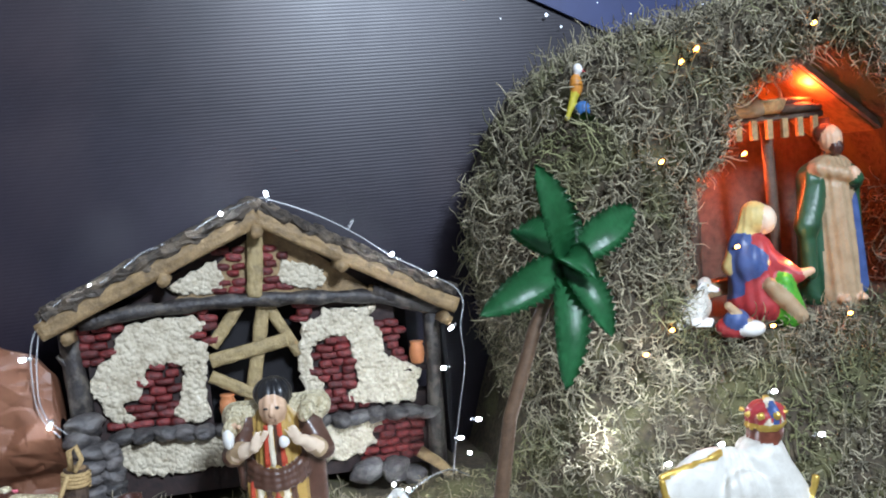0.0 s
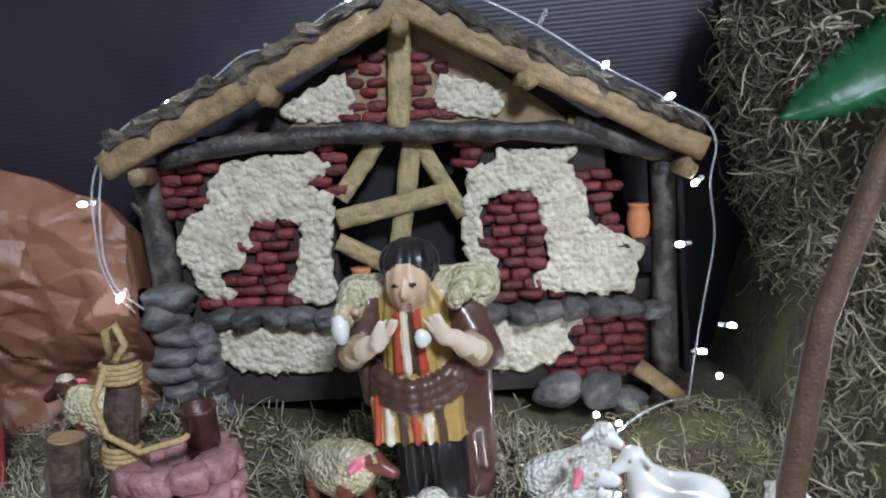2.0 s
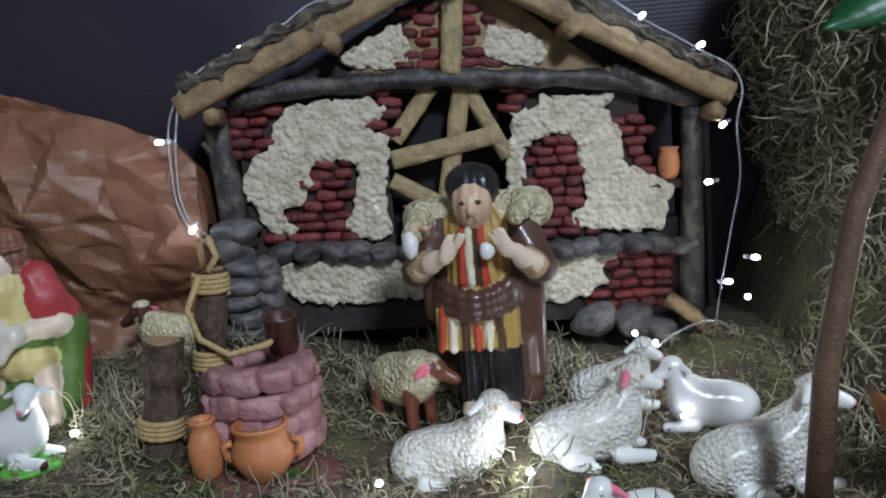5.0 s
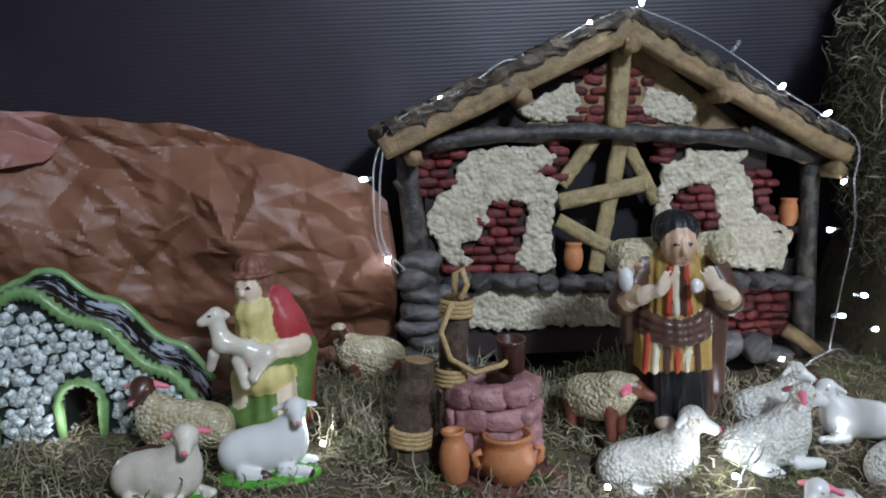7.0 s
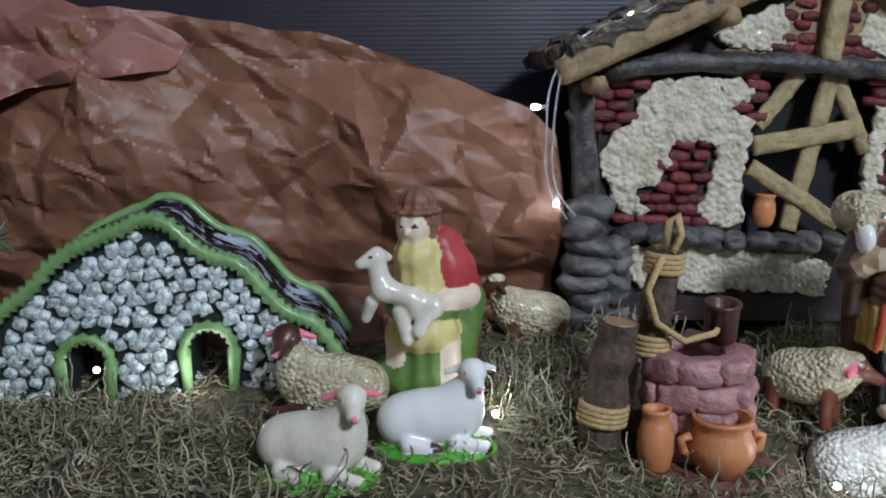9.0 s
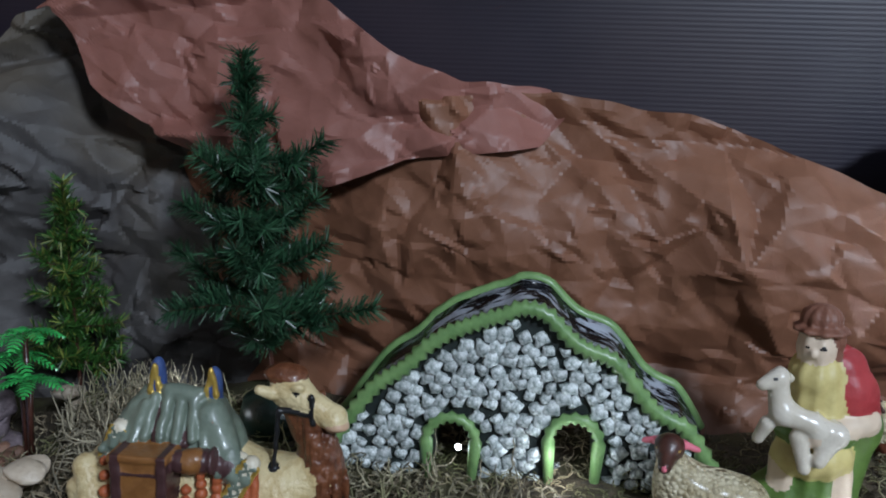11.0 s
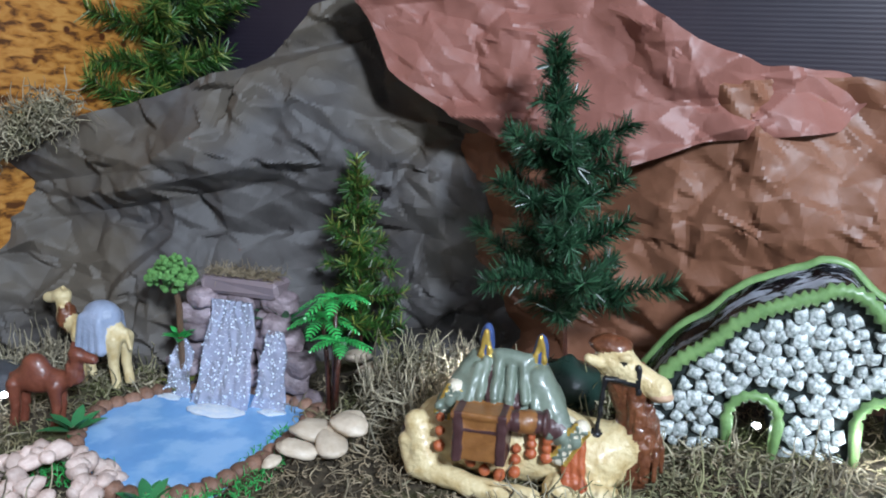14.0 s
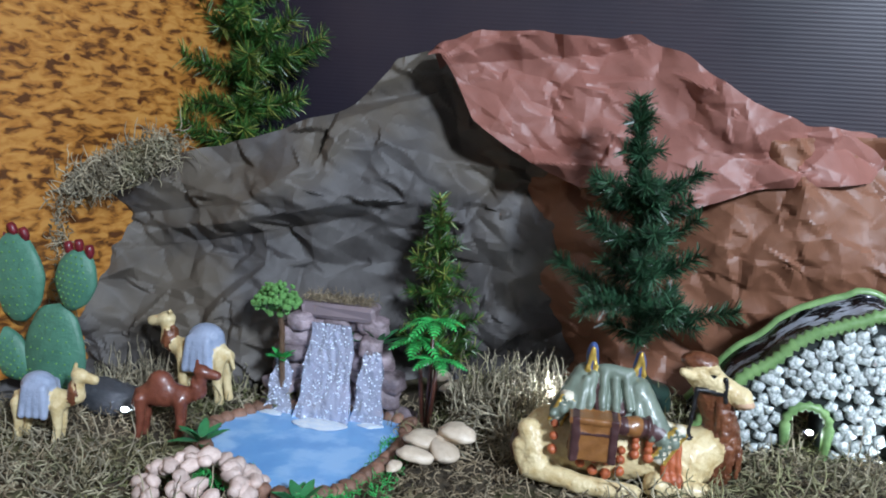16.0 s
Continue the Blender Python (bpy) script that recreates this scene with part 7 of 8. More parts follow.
def camel_small(m, hide, cloth, label):
    F = [ball((0, 0, 0.047), (0.026, 0.012, 0.014), hide), ball((-0.002, 0, 0.060), (0.013, 0.010, 0.012), hide, 0.006), limb((0.022, 0, 0.046), (0.038, 0, 0.052), 0.010, 0.007, hide, 0.006), limb((0.038, 0, 0.052), (0.040, 0, 0.070), 0.007, 0.006, hide, 0.005),
         ball((0.040, 0, 0.074), (0.008, 0.007, 0.007), hide, 0.002), limb((0.042, 0, 0.073), (0.056, 0, 0.070), 0.006, 0.005, hide, 0.003), limb((0.036, 0, 0.078), (0.034, 0.006, 0.083), 0.0025, 0.002, hide, 0.001), limb((-0.026, 0, 0.050), (-0.031, 0, 0.034), 0.0025, 0.002, hide, 0.002)]
    for x, y in ((0.018, 0.007), (0.020, -0.007), (-0.019, 0.007), (-0.021, -0.007)):
        F.append(limb((x, y, 0.042), (x + 0.001, y, 0.020), 0.0068, 0.0042, hide, 0.004))
        F.append(limb((x + 0.001, y, 0.020), (x - 0.002, y, 0.001), 0.0042, 0.0044, hide, 0.002))
    for k in range(9):
        a = 0.7 * k
        F.append(limb((0.036 + 0.004 * math.cos(a), 0.006 * math.sin(a), 0.066 - 0.0025 * (k % 4)), (0.036 + 0.006 * math.cos(a), 0.008 * math.sin(a), 0.054 - 0.003 * (k % 4)), 0.0026, 0.0016, "camel_mane" if cloth else hide, 0.0015))
    if cloth:
        F.append(ball((-0.002, 0, 0.060), (0.0180, 0.0140, 0.0145), cloth, 0.001))
        for side in (-1, 1):
            for x in (-0.011, -0.004, 0.003, 0.010):
                F.append(limb((x * 0.8, side * 0.0115, 0.060), (x * 1.1, side * 0.0150, 0.034 - 0.1 * abs(x)), 0.0052, 0.0042, cloth, 0.002))
    return sculpt("camel_statue", F, 0.0017, m, label, "camel statue", "small camel statues", None, floor=-0.001)


camel_small(pose(-1.256, 0.918, -0.006, 0, 0, 176) @ Matrix.Scale(1.2, 4), "camel_hide", "saddle_blue", "small cream camel statue with a grey-blue saddle cloth")
camel_small(pose(-1.255, 0.822, -0.016, 0, 0, 10), "red_brown", None, "small glossy red-brown camel statue")
camel_small(pose(-1.365, 0.780, -0.020, 0, 0, 6), "camel_hide", "saddle_blue", "small cream camel statue with a shaggy neck and grey cloth")


# ---- the moss hill with the stable ----
def smooth01(t):
    t = np.clip(t, 0, 1)
    return t * t * (3 - 2 * t)


def hill_z(x, y):
    side = smooth01((x - 0.375) / 0.10)
    rise = 0.155 * smooth01((y - 0.715 - 0.03 * np.sin(x * 14)) / 0.14) + 0.035 * smooth01((y - 0.86) / 0.08)
    return -0.045 + side * (0.02 + rise) + 0.014 * soft_noise(x, y, 16, 3) * side


hill = grid_sheet("moss_hill", np.arange(0.36, 1.46, 0.012), np.arange(0.56, 1.21, 0.012), lambda u, v: (u, v, hill_z(u, v)), "earth", "hill of dried moss under the stable", "", "moss hill")
OUTER = ((0.460, 0.02), (0.432, 0.20), (0.420, 0.34), (0.428, 0.39), (0.450, 0.45), (0.485, 0.51), (0.520, 0.550), (0.590, 0.592), (0.710, 0.610), (0.815, 0.640), (0.910, 0.652), (1.060, 0.585), (1.200, 0.48), (1.300, 0.30), (1.320, 0.05))
INNER = ((0.650, 0.10), (0.660, 0.24), (0.668, 0.330), (0.672, 0.375), (0.695, 0.395), (0.730, 0.415), (0.738, 0.460), (0.750, 0.490), (0.800, 0.528), (0.860, 0.552), (0.915, 0.568), (0.985, 0.515), (1.060, 0.455), (1.120, 0.30), (1.130, 0.10))
bm = bmesh.new()
n, rings = 90, []
oi, ii = np.array(OUTER), np.array(INNER)
tt = np.linspace(0, 1, len(oi))
for k in range(n + 1):
    t = k / n
    o = np.array([np.interp(t, tt, oi[:, 0]), np.interp(t, tt, oi[:, 1])])
    i = np.array([np.interp(t, tt, ii[:, 0]), np.interp(t, tt, ii[:, 1])])
    loop = []
    for f, y in ((0.0, 0.985), (0.03, 0.925), (0.12, 0.885), (0.3, 0.870), (0.55, 0.872), (0.8, 0.885), (0.95, 0.905), (1.0, 0.93), (1.0, 1.00), (1.0, 1.10), (1.0, 1.19), (0.0, 1.19), (0.0, 1.08)):
        c = o + (i - o) * f
        b = 0.016 * noise.noise(Vector((c[0] * 14, c[1] * 14, y * 9)))
        loop.append(bm.verts.new((c[0] + b * (f < 0.9), y + b * (y < 0.92), c[1] + b * (f < 0.9))))
    rings.append(loop)
m = len(rings[0])
for a, b in zip(rings, rings[1:]):
    for k in range(m):
        bm.faces.new((a[k], b[k], b[(k + 1) % m], a[(k + 1) % m]))
bmesh.ops.recalc_face_normals(bm, faces=bm.faces)
grotto = part("moss_grotto", bm, "earth", None, "", True)
tagged(grotto, "arched bank of dried moss over the stable", "moss hill")


def scatter_on(ob, n, seed, test):
    me = ob.data
    r = np.random.default_rng(seed)
    me.calc_loop_triangles()
    V = np.array([v.co[:] for v in me.vertices])
    T = np.array([t.vertices[:] for t in me.loop_triangles])
    area = np.linalg.norm(np.cross(V[T[:, 1]] - V[T[:, 0]], V[T[:, 2]] - V[T[:, 0]]), axis=1)
    pick = r.choice(len(T), n, p=area / area.sum())
    u, w = r.uniform(0, 1, n), r.uniform(0, 1, n)
    f = u + w > 1
    u[f], w[f] = 1 - u[f], 1 - w[f]
    p = V[T[pick, 0]] + u[:, None] * (V[T[pick, 1]] - V[T[pick, 0]]) + w[:, None] * (V[T[pick, 2]] - V[T[pick, 0]])
    return p[test(p)]


sp = scatter_on(grotto, 22000, 5, lambda p: (p[:, 1] < 1.16) & (p[:, 0] < 1.16) & ~((p[:, 1] > 0.94) & (p[:, 0] > 0.64) & (p[:, 2] < 0.57) & (p[:, 0] < 1.10)))
sp[:, 1] -= rng.uniform(0, 0.022, len(sp))
sp[:, 2] += rng.normal(0, 0.006, len(sp))
sp[:, 0] -= np.where(sp[:, 0] < 0.44, rng.uniform(0, 0.018, len(sp)), 0)
strands("grotto_moss", sp, rng.uniform(0.020, 0.056, len(sp)), 0.0015, "hill_moss", "thick grey-green curly dried moss over the stable", 1.6, 0.2, 6, 31)
sp = scatter_on(hill, 13000, 6, lambda p: (p[:, 1] < 0.97) & (p[:, 0] < 1.2) & (p[:, 1] > 0.62))
sp[:, 2] += rng.uniform(0, 0.014, len(sp))
strands("hill_moss", sp, rng.uniform(0.020, 0.050, len(sp)), 0.0014, "hill_moss", "curly dried moss down the front of the hill", 1.6, 0.3, 6, 32)

stable = empty("model_stable", pose(0.88, 1.05, 0.18), "small wooden stable with a red-lit loft and slatted platform", "model stable")
part("back_wall", box_bm((0.50, 0.012, 0.46), (0.0, 0.128, 0.18)), "stable_wood", stable)
part("floor", box_bm((0.50, 0.20, 0.012), (0.0, 0.02, -0.008), bevel=0.002), "stable_wood", stable)
roof_ang = 38
part("roof_slope", box_bm((0.210, 0.17, 0.008), (0.116, 0.045, 0.318), (0, roof_ang, 0), 0.001), "board", stable, "sloping board lit red from below")
part("roof_slope", box_bm((0.180, 0.17, 0.008), (-0.034, 0.045, 0.346), (0, -30, 0), 0.001), "board", stable, "sloping board lit red from below")
part("roof_edge", box_bm((0.215, 0.010, 0.022), (0.118, -0.046, 0.326), (0, roof_ang, 0), 0.002), "roof_red", stable, "pale grey tile edge")
part("loft", box_bm((0.225, 0.090, 0.010), (-0.018, 0.010, 0.292), bevel=0.002), "stable_wood", stable)
for k in range(8):
    part("slat", box_bm((0.010, 0.008, 0.030), (-0.115 + k * 0.027, -0.038, 0.274), bevel=0.001), "board", stable)
for x in (-0.205, -0.140, 0.000, 0.105):
    part("post", tube_bm([(x, -0.02, 0.0), (x + 0.003, -0.02, 0.14), (x, -0.02, 0.285)], [0.010, 0.009, 0.009], 9, rough=0.12, seed=int(x * 900)), "stable_wood", stable, "", True)
part("plank", box_bm((0.10, 0.03, 0.022), (-0.150, -0.045, 0.040), (0, -6, 0), 0.002, jitter=0.001), "wood", stable)
for z in (0.10, 0.19):
    part("side_board", box_bm((0.06, 0.012, 0.085), (-0.175, 0.045, z), (0, 0, 0), 0.002), "stable_wood", stable)

bale = sculpt("straw_sack", [ball((0, 0, 0.02), (0.050, 0.026, 0.026), "sack"), ball((0.045, -0.004, 0.014), (0.036, 0.024, 0.018), "sack", 0.010)], 0.003, pose(0.795, 1.025, 0.474), "pale straw-filled sack lying on the loft", "sack", "", None, floor=0.0)
basket = empty("basket", pose(0.878, 1.02, 0.477), "small woven straw basket with a hooped handle", "basket")
part("bowl", lathe_bm([(0.016, 0), (0.024, 0.006), (0.028, 0.018), (0.030, 0.021), (0.026, 0.021), (0.02, 0.008)], 22), "straw", basket, "", True)
part("handle", tube_bm([(0.026 * math.cos(a), 0, 0.020 + 0.034 * math.sin(a)) for a in np.linspace(0, math.pi, 15)], 0.0026, 7), "straw", basket, "", True)
for k, (x, y, z) in enumerate(((0.925, 1.03, 0.486), (0.930, 1.01, 0.482), (0.935, 1.03, 0.494))):
    lg = part("firewood", tube_bm([(-0.035, 0, 0), (0.0, 0.002, 0.001), (0.035, 0, 0)], [0.0065, 0.007, 0.006], 9, rough=0.12, seed=k), "brown_wood", None, "", True)
    lg.matrix_world = pose(x, y, z, 0, 0, 10 * k - 8)
    tagged(lg, "small brown firewood log stacked on the loft", "firewood", "firewood on the loft")

# standing figure in green cloak
F = [limb((0, 0, 0.0), (0, 0, 0.17), 0.036, 0.030, "tan_cloth", 0.012), limb((-0.030, 0.010, 0.01), (-0.028, 0.008, 0.19), 0.024, 0.022, "deep_green", 0.008), limb((0.034, 0.012, 0.0), (0.030, 0.010, 0.19), 0.026, 0.022, "deep_green", 0.008),
     limb((0.026, -0.016, 0.02), (0.020, -0.014, 0.15), 0.015, 0.013, "blue_cloth", 0.006), limb((-0.034, -0.004, 0.175), (-0.058, -0.016, 0.120), 0.017, 0.020, "deep_green", 0.006), limb((0.034, -0.006, 0.180), (0.018, -0.034, 0.185), 0.015, 0.011, "deep_green", 0.006),
     limb((-0.030, -0.010, 0.205), (0.010, -0.032, 0.190), 0.012, 0.010, "tan_cloth", 0.005), ball((0.014, -0.036, 0.192), (0.010, 0.008, 0.013), "skin", 0.003), ball((0, 0, 0.205), (0.034, 0.022, 0.020), "tan_cloth", 0.008),
     ball((0, -0.006, 0.247), (0.0165, 0.018, 0.021), "skin", 0.004), ball((0, 0.004, 0.255), (0.019, 0.019, 0.017), "dark_brown", 0.003), ball((0.001, -0.018, 0.233), (0.011, 0.008, 0.012), "dark_brown", 0.003),
     ball((-0.014, -0.030, 0.004), (0.010, 0.016, 0.007), "skin", 0.002), ball((0.016, -0.030, 0.004), (0.010, 0.016, 0.007), "skin", 0.002), limb((-0.062, -0.02, 0.05), (-0.056, -0.016, 0.130), 0.012, 0.014, "deep_green", 0.006)]
sculpt("standing_statue", F, 0.0030, pose(0.955, 0.985, 0.183, 0, 0, 0), "painted standing statue in a beige robe and green cloak", "statue", "", folds_of(15, 0.0011, 30))
# kneeling figure in red and blue
F = [ball((0.010, 0.006, 0.030), (0.055, 0.036, 0.034), "red_cloth"), limb((0.0, 0, 0.03), (-0.004, 0, 0.105), 0.036, 0.026, "red_cloth", 0.010), limb((-0.022, 0.008, 0.03), (-0.022, 0.004, 0.115), 0.022, 0.020, "blue_cloth", 0.006), ball((-0.016, -0.006, 0.090), (0.028, 0.026, 0.030), "blue_cloth", 0.006),
     limb((0.004, -0.014, 0.100), (0.040, -0.034, 0.066), 0.013, 0.010, "red_cloth", 0.005), limb((0.038, -0.034, 0.066), (0.060, -0.040, 0.072), 0.008, 0.006, "skin", 0.003), limb((0.030, -0.028, 0.010), (0.020, -0.030, 0.060), 0.022, 0.014, "grass_paint", 0.005), limb((-0.006, -0.036, 0.058), (0.034, -0.044, 0.010), 0.010, 0.012, "tan_cloth", 0.004),
     ball((0.012, -0.006, 0.150), (0.016, 0.017, 0.021), "skin_pale", 0.003), ball((0.000, 0.002, 0.155), (0.020, 0.020, 0.024), "yellow_cloth", 0.003), limb((-0.008, 0.004, 0.150), (-0.040, 0.010, 0.085), 0.013, 0.013, "yellow_cloth", 0.006)]
sculpt("kneeling_statue", F, 0.0028, pose(0.800, 0.955, 0.172, 0, 0, 0), "painted kneeling statue in red and blue robes with a yellow veil", "statue", "", folds_of(13, 0.0009, 25))
# the cradle bundle
F = [ball((0, 0, 0.018), (0.030, 0.022, 0.018), "red_cloth"), ball((-0.006, -0.012, 0.030), (0.018, 0.016, 0.016), "blue_cloth", 0.004), limb((-0.020, -0.016, 0.052), (0.006, -0.022, 0.026), 0.006, 0.005, "tan_cloth", 0.003), ball((0.012, -0.020, 0.016), (0.020, 0.016, 0.012), "white_glaze", 0.003)]
sculpt("cradle_statue", F, 0.0026, pose(0.735, 0.920, 0.160), "small painted cradle bundle in red, blue and white", "statue")
sheep_lying(pose(0.645, 0.912, 0.190, 0, 0, -28), "shaggy white sheep lying before the stable", "fleece_white", "white_glaze", 0, "white_glaze", 0.72, group="sheep by the stable")
F = [ball((0, 0, 0.026), (0.016, 0.014, 0.020), "ivory_glaze"), limb((0, 0, 0.034), (0.004, -0.004, 0.055), 0.009, 0.008, "gold", 0.004), ball((0.006, -0.006, 0.060), (0.009, 0.008, 0.008), "ivory_glaze", 0.003)]
sculpt("small_statue", F, 0.0024, pose(0.690, 0.935, 0.185), "small cream and gold statue beside the sheep", "statue")
F = [ball((0, 0, 0.030), (0.040, 0.026, 0.028), "saddle_blue"), limb((0.020, 0, 0.040), (0.030, -0.006, 0.085), 0.018, 0.014, "white_glaze", 0.010), limb((0.030, -0.006, 0.095), (0.046, -0.016, 0.082), 0.012, 0.009, "white_glaze", 0.005), limb((0.024, 0, 0.10), (0.020, 0.004, 0.122), 0.004, 0.003, "white_glaze", 0.003)]
sculpt("donkey_statue", F, 0.0028, pose(0.640, 1.000, 0.250, 0, 0, 0), "white and grey resting donkey statue in the stable's shade", "statue", "", None, floor=0.0)
F = [limb((0, 0, 0), (0, 0, 0.05), 0.020, 0.014, "cape_white", 0.006), ball((0, 0, 0.062), 0.013, "cape_white", 0.006), ball((-0.02, 0.010, 0.04), (0.016, 0.006, 0.024), "cape_white", 0.004), ball((0.02, 0.010, 0.04), (0.016, 0.006, 0.024), "cape_white", 0.004)]
sculpt("angel_statue", F, 0.0026, pose(0.897, 0.99, 0.632), "plain white angel statue on top of the moss", "statue")

# the crowned figure who kneels in front
F = [limb((0.0, 0.0, 0.00), (0.020, 0, 0.070), 0.045, 0.026, "teal_cloth", 0.012), ball((-0.035, -0.006, 0.014), (0.055, 0.036, 0.024), "teal_cloth", 0.010), ball((0.050, -0.010, 0.010), (0.030, 0.030, 0.020), "teal_cloth", 0.008),
     limb((0.040, 0.004, 0.110), (0.060, -0.010, 0.050), 0.030, 0.034, "cape_white", 0.010), ball((-0.020, -0.006, 0.100), (0.060, 0.014, 0.036), "cape_white", 0.012, (0, 6, 0)), ball((-0.066, -0.020, 0.092), (0.036, 0.010, 0.032), "cape_white", 0.008), ball((0.000, -0.026, 0.078), (0.030, 0.012, 0.034), "cape_white", 0.008),
     limb((-0.100, -0.028, 0.118), (-0.092, -0.032, 0.060), 0.0035, 0.0035, "gold", 0.001), limb((-0.092, -0.032, 0.060), (-0.040, -0.036, 0.045), 0.0035, 0.0035, "gold", 0.001), limb((-0.096, -0.020, 0.120), (-0.020, -0.014, 0.132), 0.003, 0.003, "gold", 0.001), limb((0.060, -0.040, 0.020), (0.086, -0.030, 0.090), 0.0035, 0.0035, "gold", 0.001),
     limb((0.010, -0.036, 0.066), (0.040, -0.046, 0.020), 0.0035, 0.0035, "gold", 0.001), ball((0.046, 0.000, 0.142), (0.020, 0.020, 0.016), "red_brown", 0.006), ball((0.047, 0.0, 0.152), (0.023, 0.023, 0.006), "gold", 0.002), ball((0.047, 0, 0.162), (0.022, 0.022, 0.016), "red_cloth", 0.002),
     ball((0.047, -0.014, 0.166), (0.008, 0.010, 0.014), "blue_cloth", 0.001), limb((0.038, -0.020, 0.158), (0.044, -0.010, 0.180), 0.0025, 0.0022, "stripe_white", 0.001), limb((0.056, -0.020, 0.158), (0.050, -0.010, 0.180), 0.0025, 0.0022, "stripe_white", 0.001), ball((0.047, -0.002, 0.182), 0.004, "gold", 0.002)]
for a in range(8):
    F.append(ball((0.047 + 0.024 * math.cos(a * 0.785), 0.024 * math.sin(a * 0.785), 0.166), 0.0034, "gold", 0.001))
sculpt("crowned_statue", F, 0.0027, pose(0.572, 0.690, -0.036), "painted kneeling king statue with crown and gold-edged white cape", "statue", "", folds_of(17, 0.0012, 40), floor=-0.02)

dish = bmesh.new()
rows = []
for i in range(9):
    t = i / 8
    rr = 0.25 + 0.75 * t
    rows.append([dish.verts.new((0.066 * rr * math.cos(a) * (1 + 0.14 * math.cos(2 * a)) - 0.010 * t, 0.030 * rr * math.sin(a), 0.044 * t ** 2.2 + (0.030 * max(0, -math.cos(a)) ** 3 * t ** 2) + 0.0025 * math.sin(6 * a) * t)) for a in np.linspace(0, 2 * math.pi, 28, endpoint=False)])
for a, b in zip(rows, rows[1:]):
    for k in range(28):
        dish.faces.new((a[k], a[(k + 1) % 28], b[(k + 1) % 28], b[k]))
dish.faces.new(rows[0][::-1])
bmesh.ops.solidify(dish, geom=dish.faces[:], thickness=0.004)
dish_ob = part("leaf_dish", dish, "bowl_wood", None, "", True)
dish_ob.matrix_world = pose(0.400, 0.690, -0.034, 0, 8, -12)
tagged(dish_ob, "orange-brown scalloped dish lying before the king", "dish")
sculpt("cloth_sack", [ball((0, 0, 0.016), (0.034, 0.026, 0.018), "sack"), ball((0.022, 0.004, 0.012), (0.022, 0.02, 0.014), "sack", 0.008)], 0.0028, pose(0.480, 0.665, -0.040), "grey-beige cloth sack beside the dish", "sack", "", None, floor=-0.004)
ring = empty("wicker_basket", pose(0.588, 0.640, -0.030, -18, 0, 0), "round dark wicker basket with a ribbed rim", "basket")
pts = [(0.042 * math.cos(a), 0.042 * math.sin(a), 0.03) for a in np.linspace(0, 2 * math.pi, 41)]
part("rim", tube_bm(pts, [0.010 + 0.0016 * (k % 2) for k in range(41)], 8, caps=False), "brown_wood", ring, "", True)
part("bowl", lathe_bm([(0.030, 0), (0.040, 0.012), (0.044, 0.03), (0.038, 0.03), (0.030, 0.006)], 26), "brown_wood", ring, "", True)

# parrot with leaves on the moss
F = [ball((0, 0, 0.040), (0.0085, 0.008, 0.015), "parrot_orange"), ball((0.003, -0.002, 0.060), (0.0062, 0.0062, 0.0075), "white_glaze", 0.003), limb((0.006, -0.004, 0.058), (0.011, -0.006, 0.056), 0.0026, 0.0012, "red_cloth", 0.001), limb((-0.002, 0, 0.030), (-0.016, 0, -0.002), 0.006, 0.003, "parrot_yellow", 0.003), ball((0.004, -0.006, 0.008), (0.010, 0.008, 0.011), "parrot_blue", 0.002)]
sculpt("parrot_ornament", F, 0.0018, pose(0.507, 0.885, 0.490), "orange and yellow parrot ornament perched on the moss", "ornament")
leaf_tuft((0.515, 0.882, 0.478), 12, 0.030, 0.007, "fir", "green leaf cluster under the parrot", 7)["group"] = "leaves on the moss"


# ---- string lights ----
def wire(points, label, thick=0.0011, material="wire"):
    cu = bpy.data.curves.new("light_wire", "CURVE")
    cu.dimensions, cu.bevel_depth, cu.bevel_resolution, cu.resolution_u = "3D", thick, 2, 6
    sp = cu.splines.new("BEZIER")
    sp.bezier_points.add(len(points) - 1)
    for b, p in zip(sp.bezier_points, points):
        b.co, b.handle_left_type, b.handle_right_type = p, "AUTO", "AUTO"
    cu.materials.append(M[material])
    return tagged(new("light_wire", cu), label, "light wire", "string lights")


def bulb(place, way, lit=True, colour="led"):
    b = empty("light_bulb", look(place, Vector(place) + Vector(way)), ("lit cold white LED bulb on the string" if colour == "led" else "lit amber fairy bulb in the moss") if lit else "unlit clear LED bulb on the string", "light bulb", "fairy lights")
    part("socket", tube_bm([(0, 0, 0.008), (0, 0, 0.0)], [0.0022, 0.0024], 8), "wire" if colour == "led" else "cable", b, "", True)
    part("lens", lathe_bm([(0.0020, 0.0), (0.0027, 0.003), (0.0025, 0.006), (0.0010, 0.008)], 10, m=pose(0, 0, 0, 180, 0, 0)), colour if lit else "bulb_off", b, "", True)
    return b


HM = house.matrix_basis
on_house = lambda u, y, z: tuple(HM @ Vector((u, y, z)))
wire([on_house(*p) for p in ((-0.270, -0.035, 0.105), (-0.288, -0.038, 0.130), (-0.296, -0.040, 0.180), (-0.288, -0.036, 0.245), (-0.255, -0.030, 0.280), (-0.219, -0.026, 0.292), (-0.184, -0.026, 0.312), (-0.150, -0.024, 0.335), (-0.128, -0.024, 0.338), (-0.054, -0.022, 0.378), (0.000, -0.020, 0.396))],
     "clear wire of the light string along the roof edge")
wire([on_house(*p) for p in ((-0.262, -0.035, 0.108), (-0.284, -0.042, 0.135), (-0.290, -0.042, 0.190), (-0.284, -0.036, 0.250))], "clear doubled wire hanging by the house")
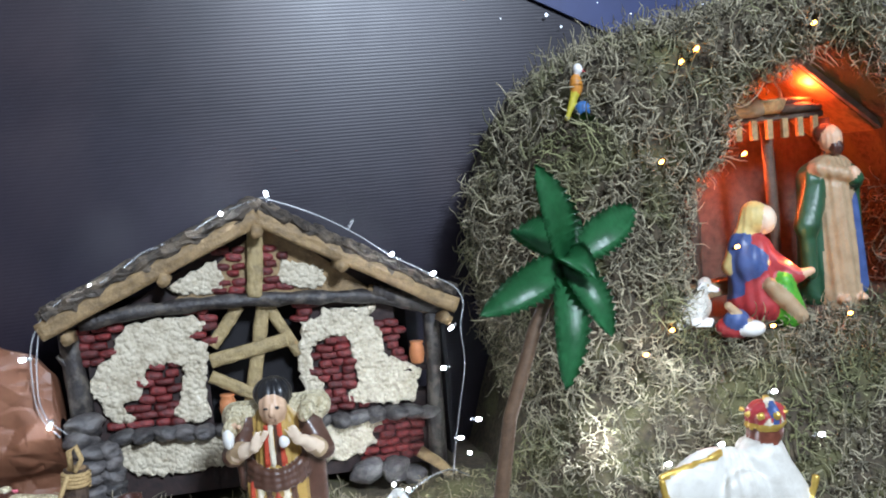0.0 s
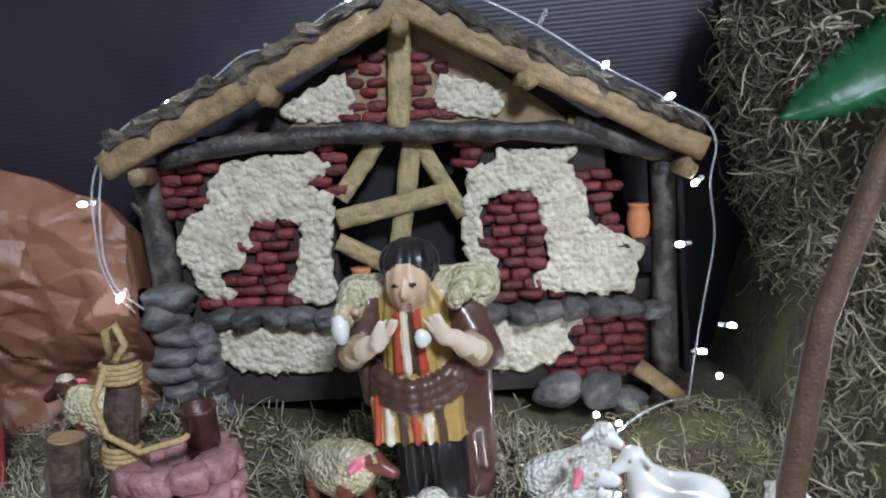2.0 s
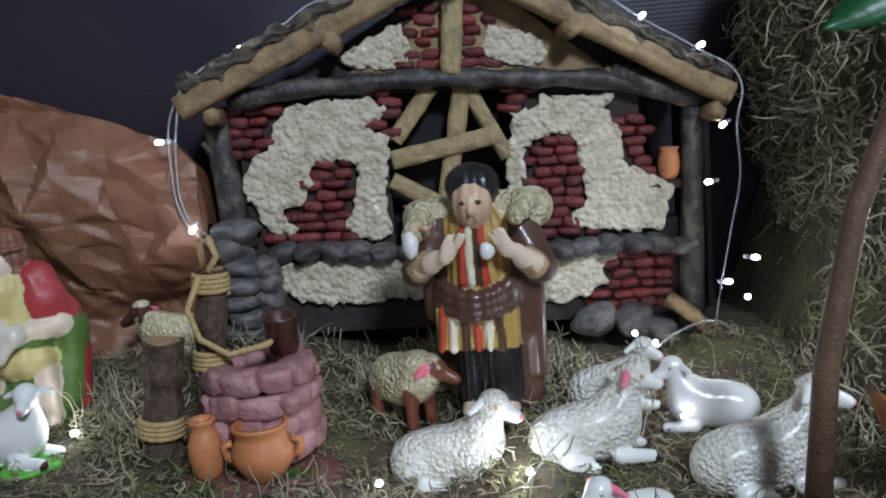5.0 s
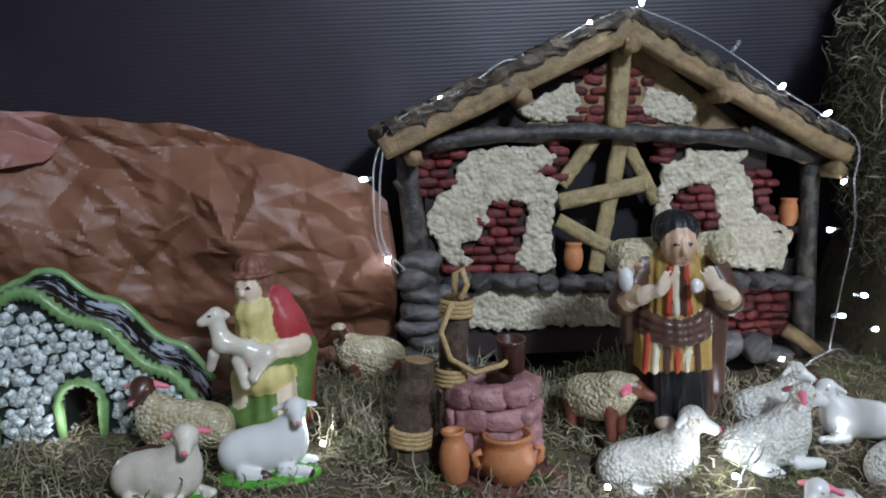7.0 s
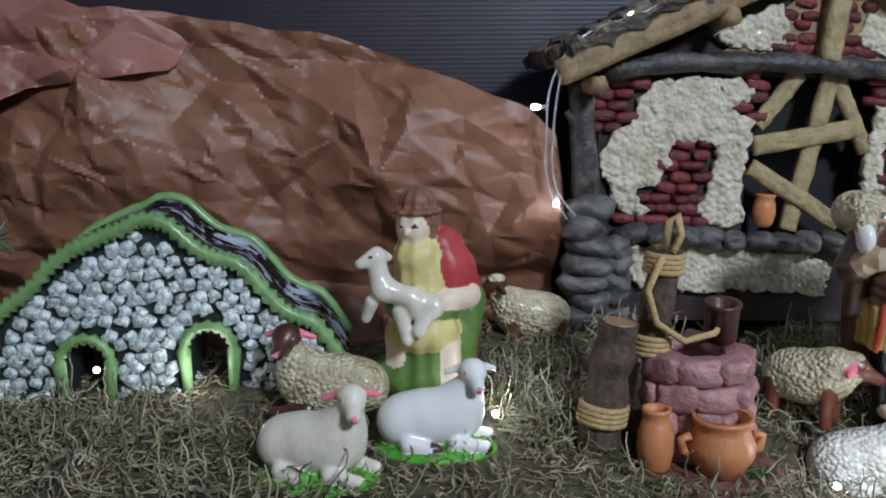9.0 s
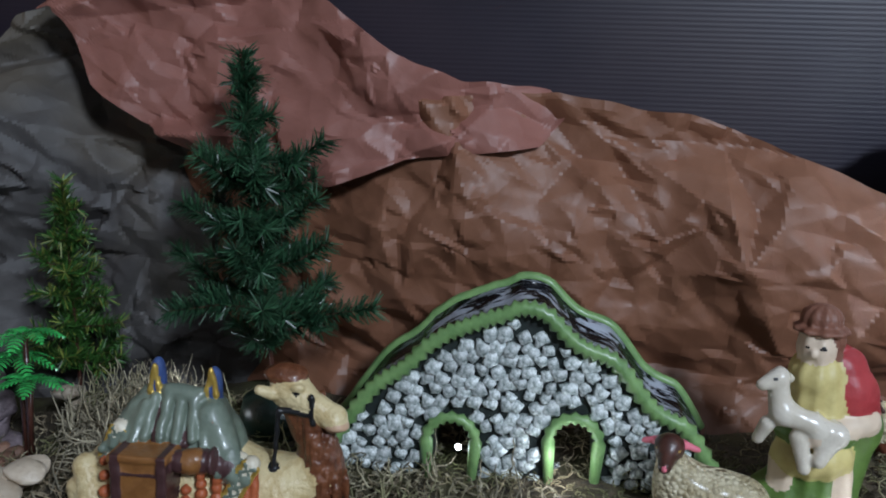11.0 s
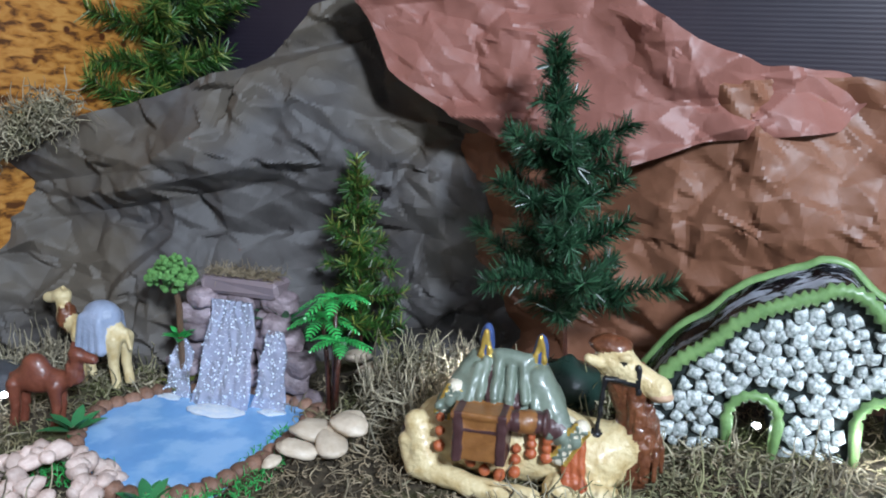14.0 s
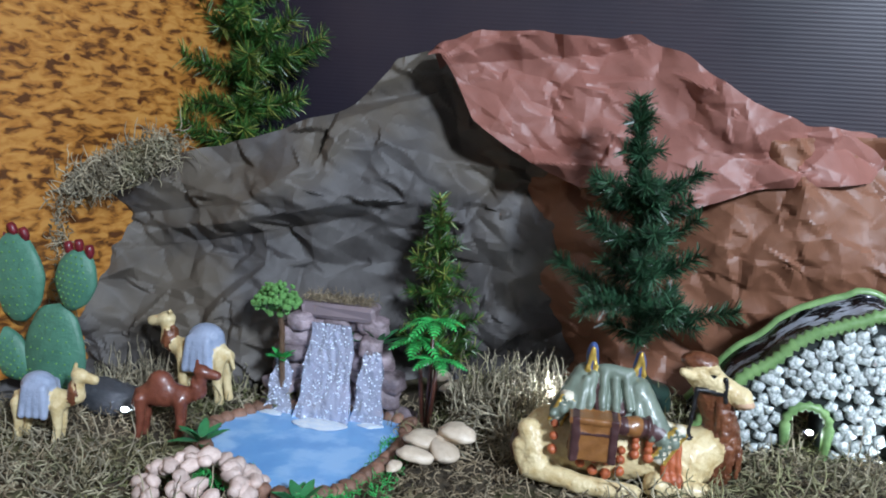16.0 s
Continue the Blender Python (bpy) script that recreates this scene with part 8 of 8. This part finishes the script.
wire([on_house(*p) for p in ((0.000, -0.020, 0.396), (0.064, -0.024, 0.372), (0.116, -0.028, 0.344), (0.169, -0.034, 0.308), (0.226, -0.034, 0.276), (0.266, -0.040, 0.246), (0.262, -0.045, 0.200), (0.266, -0.045, 0.150), (0.258, -0.045, 0.100), (0.248, -0.045, 0.040), (0.240, -0.045, -0.02))],
     "clear wire of the light string down the house corner")
for u, y, z, way, lit in ((0.005, -0.024, 0.398, (-0.1, -0.5, 0.8), True), (-0.054, -0.026, 0.374, (-0.3, -0.6, 0.6), True), (-0.184, -0.026, 0.310, (-0.4, -0.5, 0.5), True), (-0.219, -0.028, 0.291, (-0.4, -0.5, 0.5), True), (0.169, -0.036, 0.308, (0.2, -0.8, 0.4), True),
                          (0.226, -0.036, 0.278, (0.5, -0.7, 0.3), True), (-0.281, -0.034, 0.122, (-0.2, -0.8, -0.5), True), (-0.303, -0.034, 0.208, (-1, -0.3, 0.0), True), (0.116, -0.030, 0.354, (0.4, -0.4, 0.7), False), (-0.128, -0.026, 0.338, (-0.5, -0.5, 0.4), False),
                          (0.237, -0.045, 0.145, (-1, -0.4, 0.0), True), (0.250, -0.045, 0.202, (-0.7, -0.5, -0.3), True), (0.279, -0.045, 0.066, (1, -0.4, -0.1), True), (0.252, -0.045, 0.042, (0.6, -0.7, 0.1), True)):
    bulb(on_house(u, y, z), way, lit)
wire([(0.34, 0.985, 0.01), (0.30, 0.95, 0.035), (0.25, 0.93, 0.025), (0.20, 0.88, 0.0), (0.12, 0.80, -0.02), (0.10, 0.78, -0.035)], "clear wire of the light string through the flock")
for x, y, z in ((0.245, 0.945, 0.020), (0.225, 0.935, 0.034), (0.205, 0.865, -0.010), (0.128, 0.905, 0.002), (0.105, 0.795, -0.030), (0.245, 0.855, -0.020), (0.330, 0.93, 0.06), (-0.515, 0.928, 0.030), (-0.600, 0.926, 0.040), (-0.270, 0.845, 0.020),
                (-0.862, 0.935, 0.045), (-1.300, 0.830, 0.005), (-1.010, 0.985, 0.045), (-0.015, 0.800, -0.030)):
    bulb((x, y, z), (0.2 * math.sin(x * 50), -0.9, 0.3), x < 0.35 and (x * 1000) % 3 != 1)
for x, z, y in ((0.455, 0.100, 0.735), (0.545, 0.140, 0.80), (0.620, 0.150, 0.80), (0.700, 0.160, 0.80), (0.480, 0.060, 0.70), (0.735, 0.110, 0.76), (0.640, 0.105, 0.735)):
    bulb((x, y - 0.008, float(hill_z(np.array([x]), np.array([y]))[0]) + 0.020), (0.2, -0.9, 0.3), True)
for x, y, z in ((0.638, 0.865, 0.545), (0.660, 0.862, 0.560), (0.842, 0.870, 0.585), (0.985, 0.880, 0.570), (1.045, 0.880, 0.480), (0.725, 0.872, 0.420), (0.745, 0.935, 0.290), (0.770, 0.900, 0.178), (0.610, 0.890, 0.195), (0.900, 0.905, 0.178), (0.455, 0.880, 0.335), (0.640, 0.935, 0.245), (0.600, 0.865, 0.420), (0.555, 0.860, 0.175), (0.985, 0.900, 0.195)):
    bulb((x, y - 0.012, z), (0.1, -0.9, 0.3), True, "amber")

# moss on the rock ledge by the desert print
r2 = np.random.default_rng(77)
t = r2.uniform(0, 1, 1400)
top = np.stack([-1.425 + 0.100 * t + r2.normal(0, 0.010, 1400), 0.905 + 0.060 * t + r2.normal(0, 0.010, 1400), 0.222 + 0.055 * t + r2.normal(0, 0.009, 1400)], 1)
side = np.stack([-1.425 + r2.normal(0, 0.008, 420), 0.892 + r2.normal(0, 0.006, 420), r2.uniform(0.0, 0.225, 420)], 1)
ledge = np.concatenate([top, side])
strands("ledge_moss", ledge, r2.uniform(0.014, 0.034, len(ledge)), 0.0010, "moss_grey", "curly dried moss along the edge of the grey paper", 1.6, 0.2, 6, 41)
